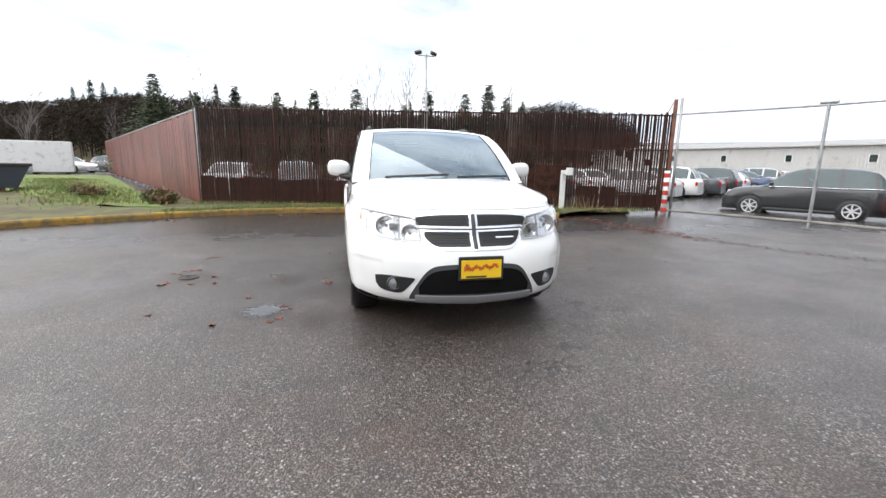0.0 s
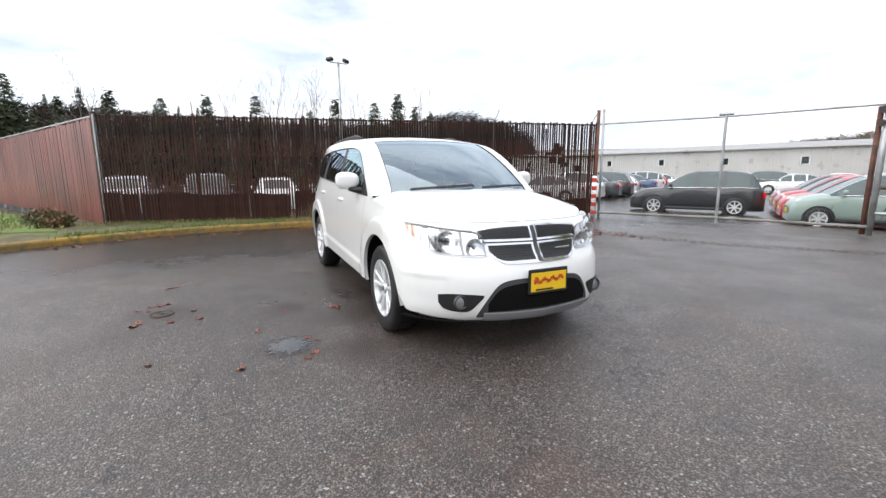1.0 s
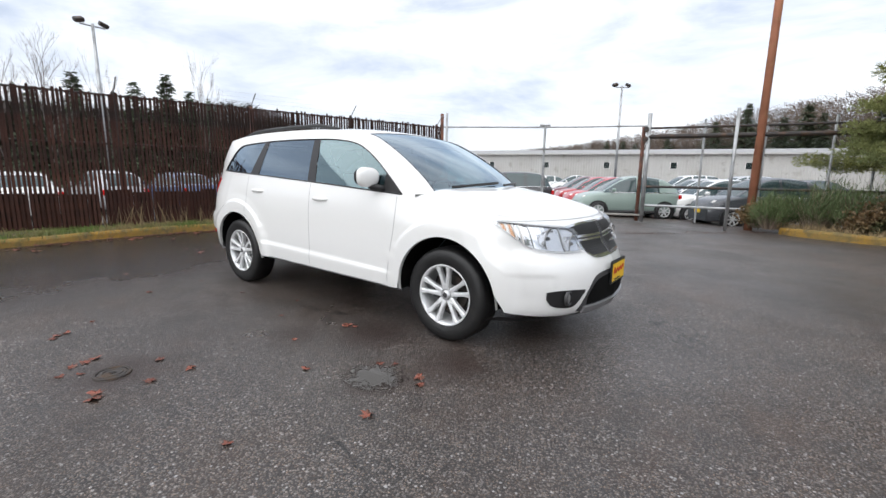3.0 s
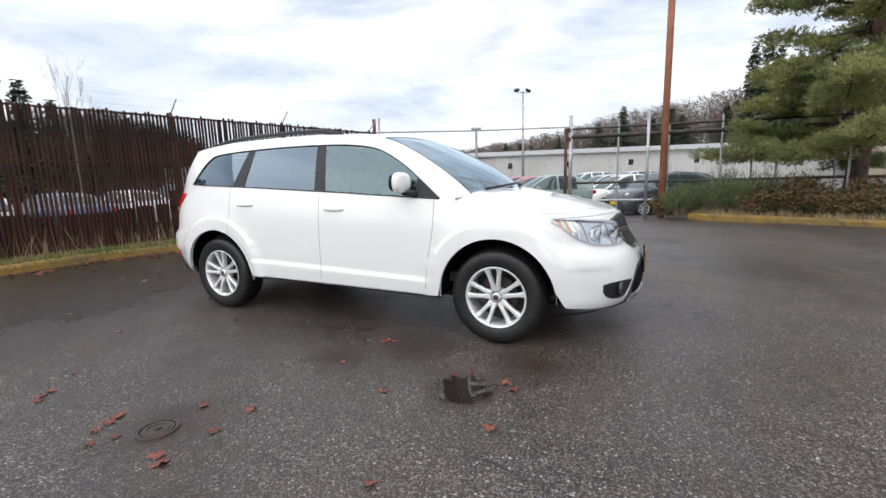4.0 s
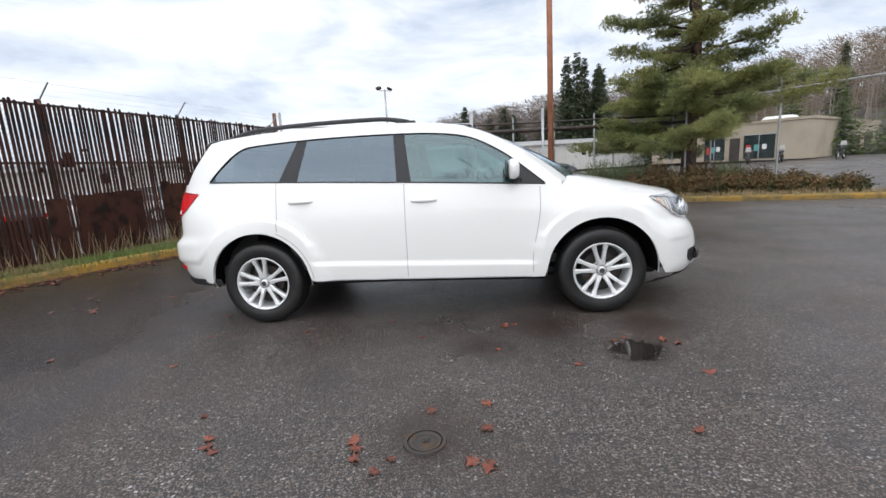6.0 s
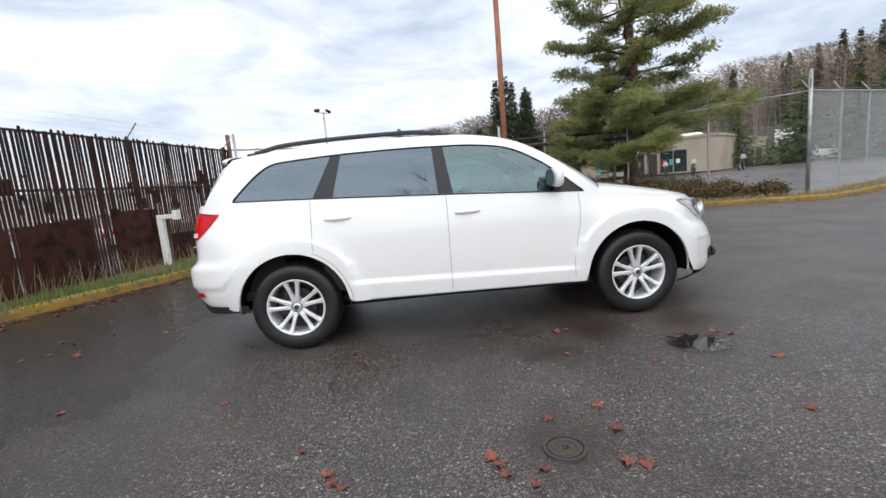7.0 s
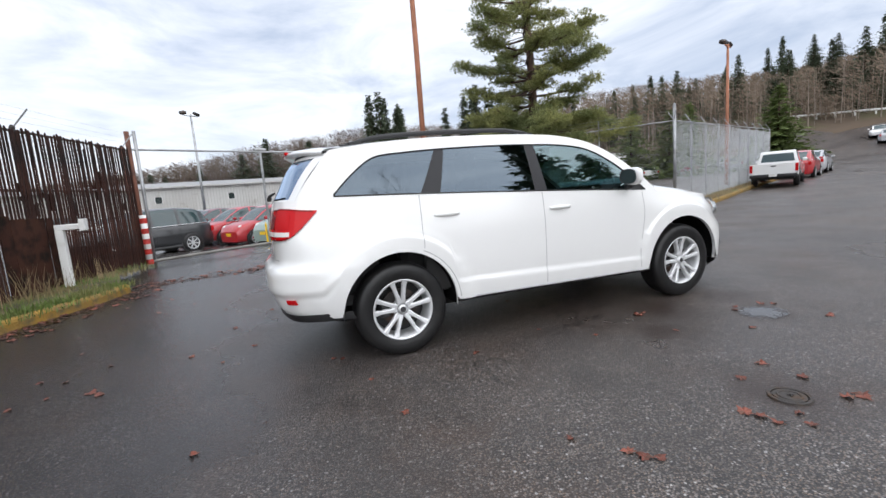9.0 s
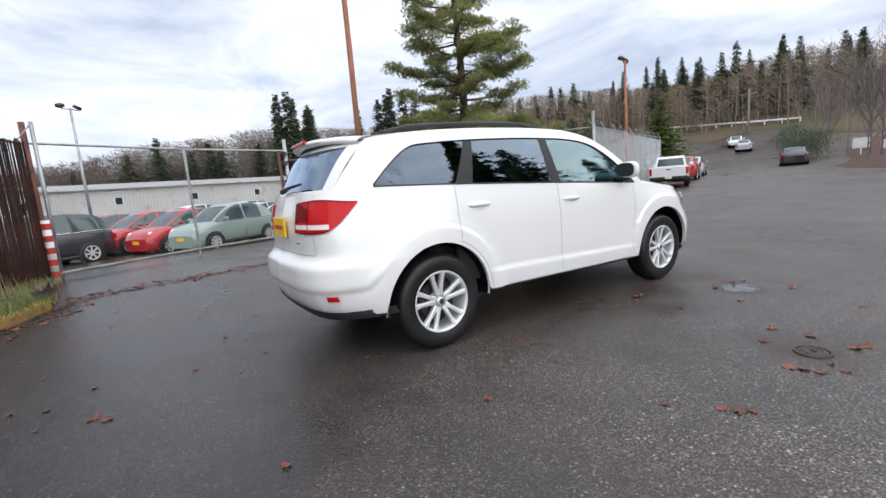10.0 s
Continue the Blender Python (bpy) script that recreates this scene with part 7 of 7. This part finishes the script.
def pickup():
    """White pickup with its tailgate to the yard."""
    x, y = 20.3, 9.8
    g = thing("pickup_truck", "white pickup truck parked along the kerb", "pickup truck", pose(x, y, height(x, y), 0, 0, 27) @ Matrix.Scale(0.9, 4))
    body = Build()
    body.box(-0.75, 2.7, -0.95, 0.95, 0.45, 1.12, bevel=0.08)
    part("body", body, PAINT_WHITE, g)
    part("bed_floor", Build().box(-2.62, -0.78, -0.86, 0.86, 0.55, 0.62), BLACK_PLASTIC, g)
    for q in (-1, 1):
        part("bed_side", Build().box(-2.65, -0.74, min(q * 0.86, q * 0.95), max(q * 0.86, q * 0.95), 0.52, 1.14, bevel=0.03), PAINT_WHITE, g)
        part("mirror", Build().box(-0.08, 0.08, -0.10, 0.10, -0.08, 0.08, pose(0.95, q * 1.02, 1.24), bevel=0.04), PAINT_WHITE, g)
    part("tailgate", Build().box(-2.70, -2.63, -0.85, 0.85, 0.60, 1.14, bevel=0.02), PAINT_WHITE, g)
    part("tailgate_handle", Build().box(-2.712, -2.70, -0.10, 0.10, 0.97, 1.02), BLACK_PLASTIC, g)
    cab = Build()
    prof = [(-0.78, 1.1), (-0.62, 1.66), (-0.45, 1.74), (0.25, 1.73), (0.62, 1.58), (1.25, 1.12)]
    cab.prism(prof, lambda a, b: (a, -0.86 + 0.24 * (b - 1.1), b), lambda a, b: (a, 0.86 - 0.24 * (b - 1.1), b))
    part("cab", cab, PAINT_WHITE, g)
    part("rear_window", Build().prism([(-0.70, 1.20), (0.70, 1.20), (0.62, 1.60), (-0.62, 1.60)], lambda a, b: (-0.78 + (b - 1.1) * 0.286 - 0.012, a, b), lambda a, b: (-0.78 + (b - 1.1) * 0.286 + 0.01, a, b)), SMOKED, g)
    for s in (-1, 1):
        part("side_window", Build().prism([(-0.62, 1.2), (0.95, 1.2), (0.5, 1.58), (-0.52, 1.58)], lambda a, b: (a, s * (0.866 - 0.24 * (b - 1.1)), b), lambda a, b: (a, s * 0.78, b)), SMOKED, g)
        part("tail_lamp", Build().box(-2.70, -2.62, s * 0.88 - 0.065, s * 0.88 + 0.065, 0.72, 1.08, bevel=0.01), RED_LENS, g)
    part("rear_bumper", Build().box(-2.82, -2.66, -0.93, 0.93, 0.45, 0.62, bevel=0.03), BLACK_PLASTIC, g)
    part("plate", Build().box(-2.835, -2.822, -0.16, 0.16, 0.50, 0.62), WHITE_PAINT, g)
    part("underbody", Build().box(-2.5, 2.4, -0.8, 0.8, 0.35, 0.55), BLACK_PLASTIC, g)
    for ax in (-1.65, 1.75):
        for s in (-1, 1):
            w = part("wheel", Build().spin([(0.24, -0.12), (0.36, -0.12), (0.385, -0.08), (0.385, 0.08), (0.36, 0.12), (0.24, 0.12)], (ax, s * 0.84, 0.385), seg=28), RUBBER, g, smooth=True)
            part("rim", Build().spin([(0.0, s * 0.06), (0.16, s * 0.07), (0.25, s * 0.11), (0.25, -s * 0.1)], (ax, s * 0.84, 0.385), seg=20), ALLOY, w, smooth=True)


pickup()
parked_car("hatch", "red", 26.2, 12.3, 23, "red hatchback parked ahead of the pickup", plate=False, group="cars along the street")
parked_car("sedan", "silver", 31.5, 14.6, 23, "silver sedan parked along the street", plate=False, group="cars along the street")
parked_car("sedan", "silver", 62.0, 24.0, 23, "pale sedan far up the street", plate=False, group="cars along the street")
parked_car("sedan", "white", 64.5, 26.0, 203, "white sedan far up the street", plate=False, group="cars along the street")
parked_car("sedan", "black", 41.2, 11.4, 18, "dark sedan parked beside the mulch bed", plate=False, group="cars along the street")
for k in range(4):
    parked_car("sedan", ("white", "red", "silver", "white")[k], 37.0 + 3.3 * k, 34.0 - 2.2 * k, 60, "car parked beside the tan workshop", plate=False, group="cars by the workshop")


def street_side():
    """Mulch bed, hedge, sign and skip at the edges of the view."""
    def bed(u, v):
        x, y = spline([(0, 18.0), (0.2, 24.4), (0.4, 31.0), (0.65, 43.0), (1, 62.0)], u) + 16 * v, spline([(0, -3.0), (0.2, 2.3), (0.4, 7.0), (0.65, 9.8), (1, 15.0)], u) - 24 * v
        return (x, y, height(x, y) + (-0.3 if v == 0 or u == 0 else 0.15 + 0.9 * math.sin(math.pi * min(1, v * 1.2) / 2)))
    b = Build().grid(bed, 16, 12)
    solid("mulch_bed", b, MULCH, "red-brown mulch bed under leafless trees", "mulch bed", "structure", smooth=True)
    for x, y, h in ((43.0, 7.8, 0.8), (40.0, 5.5, 0.6)):
        g = thing("street_sign", "small white sign board on a post", "sign", pose(x, y, height(x, y) + 0.3, 0, 0, 110))
        part("board", Build().box(-0.5, 0.5, -0.03, 0.03, 0.5, 0.5 + h, bevel=0.01), WHITE_PAINT, g)
        part("post", Build().box(-0.04, 0.04, 0.03, 0.10, 0, 0.7), WHITE_PAINT, g)


street_side()


def skip():
    """Dark blue tub beside the lawn, added in place of a part-seen dark vehicle."""
    g = thing("skip", "dark blue tub beside the lawn, standing in for a part-seen vehicle", "skip", pose(-12.0, -13.6, 0.0, 0, 0, -56))
    part("tub", Build().prism([(-1.8, 0.25), (1.8, 0.25), (2.2, 1.0), (-2.2, 1.0)], lambda a, b: (a, -0.9, b), lambda a, b: (a, 0.9, b)), car_paint("skip_paint", (0.02, 0.03, 0.05)), g)
    part("rim", Build().box(-2.25, 2.25, -0.95, 0.95, 0.96, 1.06, bevel=0.02), DARK_STEEL, g)
    for xx in (-1.4, 1.4):
        part("skid", Build().box(xx - 0.1, xx + 0.1, -0.85, 0.85, 0.0, 0.25), RUST_POST, g)


skip()
for k in range(4):
    parked_car(("sedan", "suv", "sedan", "hatch")[k], ("white", "silver", "white", "grey")[k], -30.0 - 4.5 * k, -27.0 + 1.5 * k, 75, "pale car parked past the lawn", plate=False, group="cars past the lawn")


# ---------------------------------------------------------------- undergrowth
def blades(name, spots, n, lo, hi, mat, label, category, width=0.006, lean=0.35, seed=2):
    """Upright blades scattered round the spots (x, y, z, spread)."""
    rng = random.Random(seed)
    b = Build()
    for _ in range(n):
        x, y, z, s = spots[rng.randrange(len(spots))]
        x, y = x + rng.gauss(0, s), y + rng.gauss(0, s)
        h = rng.uniform(lo, hi)
        a = rng.uniform(0, math.tau)
        d = Vector((rng.gauss(0, lean), rng.gauss(0, lean), 1)).normalized() * h
        q = Vector((math.cos(a), math.sin(a), 0)) * width
        p = Vector((x, y, z))
        m = p + d * 0.55 + Vector((0, 0, 0.06 * h))
        b.add([p - q, p + q, m + q * 0.7, m - q * 0.7, p + d], [(0, 1, 2, 3), (3, 2, 4)])
    return solid(name, b, mat, label, category, "stuff", fix=False)


def between(a, c, n, z, s):
    return [(*(a.lerp(c, k / (n - 1))), z, s) for k in range(n)]


kerb_spots = [(p.x - 0.22, p.y, 0.10, 0.13) for p in KERB_A if p.y > -5.0]
fence_spots = [(*(FENCE_CORNER.lerp(GATE_POST, k / 40) + Vector((0.25, -0.05))), 0.10, 0.18) for k in range(38)]
blades("grass", kerb_spots + fence_spots, 9000, 0.05, 0.16, GRASS, "tufty green verge grass below the fence", "grass")
blades("dry_weeds", fence_spots[14:34], 420, 0.2, 0.6, DRY, "dry straw-coloured weeds along the fence foot", "weeds", 0.004, 0.3, 5)
lawn_spots = [(-7.5 - 1.2 * k, -6.0 - 0.75 * k - 0.6 * j, 0.18, 0.5) for k in range(12) for j in range(4)]
blades("lawn_grass", lawn_spots, 7000, 0.05, 0.12, GRASS, "short bright lawn grass", "grass", 0.01, 0.4, 7)
street_spots = [(p.x + 0.1, p.y + 0.45, height(p.x, p.y) + 0.1, 0.18) for p in KERB_B]
blades("verge_grass", street_spots, 5000, 0.05, 0.22, DRY, "straw and moss along the street kerb", "grass", 0.006, 0.4, 9)


def shrub(x, y, r, h, mat, label, seed, twiggy=True):
    rng = random.Random(seed)
    g = thing("shrub", label, "shrub", pose(x, y, height(x, y) + 0.08), group="shrubs on the verge")
    twigs, leaves = Build(), Build()
    for _ in range(100):
        a, q = rng.uniform(0, math.tau), r * math.sqrt(rng.random())
        tip = Vector((math.cos(a) * q, math.sin(a) * q, h * rng.uniform(0.45, 1.0) * (1 - 0.45 * (q / r) ** 2)))
        base = Vector((tip.x * 0.25, tip.y * 0.25, 0))
        midp = base.lerp(tip, 0.5) + Vector((0, 0, 0.1 * h))
        twigs.tube([base, midp, tip], [0.008, 0.006, 0.002], 3, False)
        for _ in range(26):
            t = rng.uniform(0.3, 1.05)
            c = (base.lerp(midp, t * 2) if t < 0.5 else midp.lerp(tip, t * 2 - 1)) + Vector((rng.gauss(0, 0.06), rng.gauss(0, 0.06), rng.gauss(0, 0.06)))
            if twiggy:
                d = Vector((rng.gauss(0, 0.5), rng.gauss(0, 0.5), 1)).normalized() * rng.uniform(0.10, 0.22)
                s = Vector((rng.uniform(-1, 1), rng.uniform(-1, 1), 0)).normalized() * 0.006
            else:
                d = Vector((rng.uniform(-1, 1), rng.uniform(-1, 1), rng.uniform(-0.5, 0.8))).normalized() * rng.uniform(0.05, 0.10)
                s = d.cross(Vector((rng.uniform(-1, 1), rng.uniform(-1, 1), rng.uniform(-1, 1)))).normalized() * 0.022
            leaves.add([c - s * 0.4, c + d * 0.5 - s, c + d, c + d * 0.5 + s], [(0, 1, 2, 3)])
    tagged(part("stem_mass", twigs, TWIG, g, fix=False), kind="stuff")
    tagged(part("foliage", leaves, mat, g, fix=False), kind="stuff")


for k, (x, y, r, h, green) in enumerate(((3.5, 10.1, 0.55, 0.85, 1), (4.1, 9.9, 0.6, 1.0, 1), (4.7, 9.6, 0.55, 0.95, 1), (5.2, 9.9, 0.65, 1.15, 1), (5.6, 9.2, 0.5, 0.7, 0), (6.2, 9.3, 0.6, 0.75, 0), (6.6, 8.9, 0.5, 0.55, 0), (7.0, 9.4, 0.6, 0.8, 0), (7.6, 8.9, 0.6, 0.6, 0), (8.2, 8.6, 0.6, 0.55, 0), (8.8, 8.2, 0.5, 0.45, 0), (9.3, 7.9, 0.45, 0.40, 0), (3.0, 10.4, 0.4, 0.6, 0), (6.0, 10.2, 0.6, 1.0, 1), (7.9, 9.6, 0.6, 0.9, 1), (3.3, 9.75, 0.45, 0.75, 1), (4.4, 10.4, 0.6, 1.2, 1), (5.0, 9.3, 0.45, 0.7, 0), (5.9, 9.6, 0.55, 0.9, 0), (6.9, 8.6, 0.4, 0.5, 0), (7.4, 9.9, 0.6, 0.9, 0), (8.5, 9.2, 0.6, 0.7, 0), (9.1, 8.5, 0.5, 0.55, 0), (9.8, 7.5, 0.4, 0.4, 0))):
    shrub(x, y, r, h * 1.15, BROOM if green else BRAMBLE, "dense green broom shrub on the verge" if green else "low brown bramble thicket under the pine", 50 + k, bool(green))
for k, (x, y) in enumerate(((-7.6, -5.6), (-8.6, -6.1), (-9.6, -8.2), (-10.8, -9.0))):
    shrub(x, y, 0.35, 0.35, BRAMBLE, "small dead brown bush on the lawn edge", 90 + k, False)


# ---------------------------------------------------------------- on the asphalt
def maple_leaf_mesh(seed):
    rng = random.Random(seed)
    pts, n = [], 14
    for k in range(n):
        a = math.tau * k / n
        r = 0.060 * (1.0 if k % 2 == 0 else 0.62) * rng.uniform(0.6, 1.2)
        pts.append((math.cos(a) * r, math.sin(a) * r, 0.018 * rng.random() + 0.004 * math.cos(2 * a)))
    b = Build()
    b.add([(0, 0, 0.006)] + pts, [(0, 1 + k, 1 + (k + 1) % n) for k in range(n)])
    b.tube([(0.03, 0, 0.005), (-0.06, 0.012, 0.003)], 0.0015, 3, False)
    return b.mesh("fallen_leaf", LEAF)


LEAF_MESHES = [maple_leaf_mesh(k) for k in range(5)]


def fallen_leaf(x, y, size, rng, z=0.003):
    ob = new("fallen_leaf", rng.choice(LEAF_MESHES))
    ob.matrix_basis = pose(x, y, z + height(x, y), rng.uniform(-8, 8), rng.uniform(-8, 8), rng.uniform(0, 360)) @ Matrix.Scale(size, 4)
    tagged(ob, "curled wet red-brown maple leaf on asphalt", "leaf", "fallen leaves")


rng_l = random.Random(12)
for x, y in ((-0.89, -2.66), (-0.92, -2.60), (-0.84, -2.70), (0.03, -2.75), (0.39, -2.77), (0.46, -2.80), (0.17, -2.36), (0.46, -2.52), (0.46, -2.29), (-0.18, -2.62), (-0.14, -2.75), (-0.03, -2.84), (-0.15, -2.68), (0.55, -1.58), (0.63, -1.14), (0.70, -1.10), (1.05, -1.84), (1.77, -1.54), (1.70, -1.47), (1.76, -1.97), (1.43, -2.55), (-1.08, -2.39), (-4.11, 0.14), (-3.57, -0.40), (-3.64, -0.33), (-1.72, -1.74), (1.45, -1.42), (1.36, -1.48), (0.62, -1.10)):
    fallen_leaf(x, y, rng_l.uniform(0.45, 0.85), rng_l)
for _ in range(130):      # litter along the gutter
    p = KERB_A[rng_l.randrange(12, len(KERB_A))]
    fallen_leaf(p.x + abs(rng_l.gauss(0.05, 0.25)) + 0.03, p.y + rng_l.uniform(-0.3, 0.3), rng_l.uniform(0.6, 1.2), rng_l)
for _ in range(100):      # and across the driveway mouth
    t = rng_l.random()
    fallen_leaf(-4.6 + 3.2 * t + rng_l.gauss(0, 0.15), 4.75 + 0.5 * t + rng_l.gauss(0, 0.22), rng_l.uniform(0.5, 1.0), rng_l)
for _ in range(40):
    fallen_leaf(rng_l.uniform(-4.5, 0.5), rng_l.uniform(-2.0, 4.2), rng_l.uniform(0.3, 0.6), rng_l)


def manhole():
    x, y, r = 0.165, -2.625, 0.085
    g = thing("utility_cover", "small round cast-iron utility cover in asphalt", "utility cover", pose(x, y, 0.004))
    part("lid", Build().spin([(0.0, 0.004), (r * 0.55, 0.004), (r * 0.58, 0.009), (r * 0.66, 0.009), (r * 0.70, 0.004), (r * 0.9, 0.004), (r * 0.93, -0.02)], (0, 0, 0), "z", 32), IRON, g, smooth=False)
    part("ring", Build().spin([(r * 0.98, -0.02), (r * 1.0, 0.006), (r * 1.18, 0.006), (r * 1.25, -0.02)], (0, 0, 0), "z", 32), IRON, g, smooth=False)
    for a, c in ((0.020, 0.004), (0.004, 0.016)):
        part("mark", Build().box(-a, a, -c, c, 0.0, 0.0075, pose(0.006, 0.0, 0.003, 0, 0, 50)), IRON, g)


manhole()


def puddle(x, y, rx, ry, seed, label, mat=WATER, z=0.0035):
    rng = random.Random(seed)
    b = Build()
    n = 40
    pts = []
    for k in range(n):
        a = math.tau * k / n
        q = 1 + 0.55 * noise.noise((math.cos(a) * 1.6 + seed, math.sin(a) * 1.6, 0)) + 0.30 * noise.noise((math.cos(a) * 5 + seed, math.sin(a) * 5, 2))
        pts.append((x + math.cos(a) * rx * q, y + math.sin(a) * ry * q, z))
    b.add(pts, [tuple(range(n))])
    return solid("puddle", b, mat, label, "puddle", "structure")


puddle(1.47, -1.64, 0.38, 0.36, 3, "small rain puddle in a dip of asphalt")


def leaf_litter():
    """Wet brown leaf crumbs swept along the gutter and over the driveway mouth."""
    rng = random.Random(44)
    b = Build()
    line = [p + Vector((0.05, 0)) for p in KERB_A] + smooth_line([(-4.3, 4.5), (-3.2, 4.9), (-1.4, 5.3), (0.6, 6.4), (2.2, 8.0), (3.4, 9.5)], 8)
    n_k = len(KERB_A)
    for _ in range(5200):
        i = rng.randrange(len(line) - 1)
        p = line[i].lerp(line[i + 1], rng.random())
        spread = abs(rng.gauss(0, 0.16)) if i < n_k else rng.gauss(0, 0.14)
        if i >= n_k - 2 and rng.random() < 0.45:
            continue
        x, y = p.x + spread, p.y + rng.gauss(0, 0.08)
        r, a = rng.uniform(0.008, 0.030), rng.uniform(0, math.tau)
        c, s = math.cos(a) * r, math.sin(a) * r
        z = height(x, y) + rng.uniform(0.003, 0.014)
        b.add([(x - c, y - s, z), (x + s * 0.5, y - c * 0.5, z + rng.uniform(0, 0.008)), (x + c, y + s, z + rng.uniform(0, 0.01)), (x - s * 0.6, y + c * 0.6, z)], [(0, 1, 2, 3)])
    solid("leaf_litter", b, LITTER, "wet brown leaf litter along the gutter", "leaf litter", "stuff", fix=False)


LITTER = material("leaf_crumbs", (0.10, 0.042, 0.024), 0.75, vary=0.6, spots=(((0.045, 0.026, 0.018), 6.0, 0.4, 0.6),))
leaf_litter()
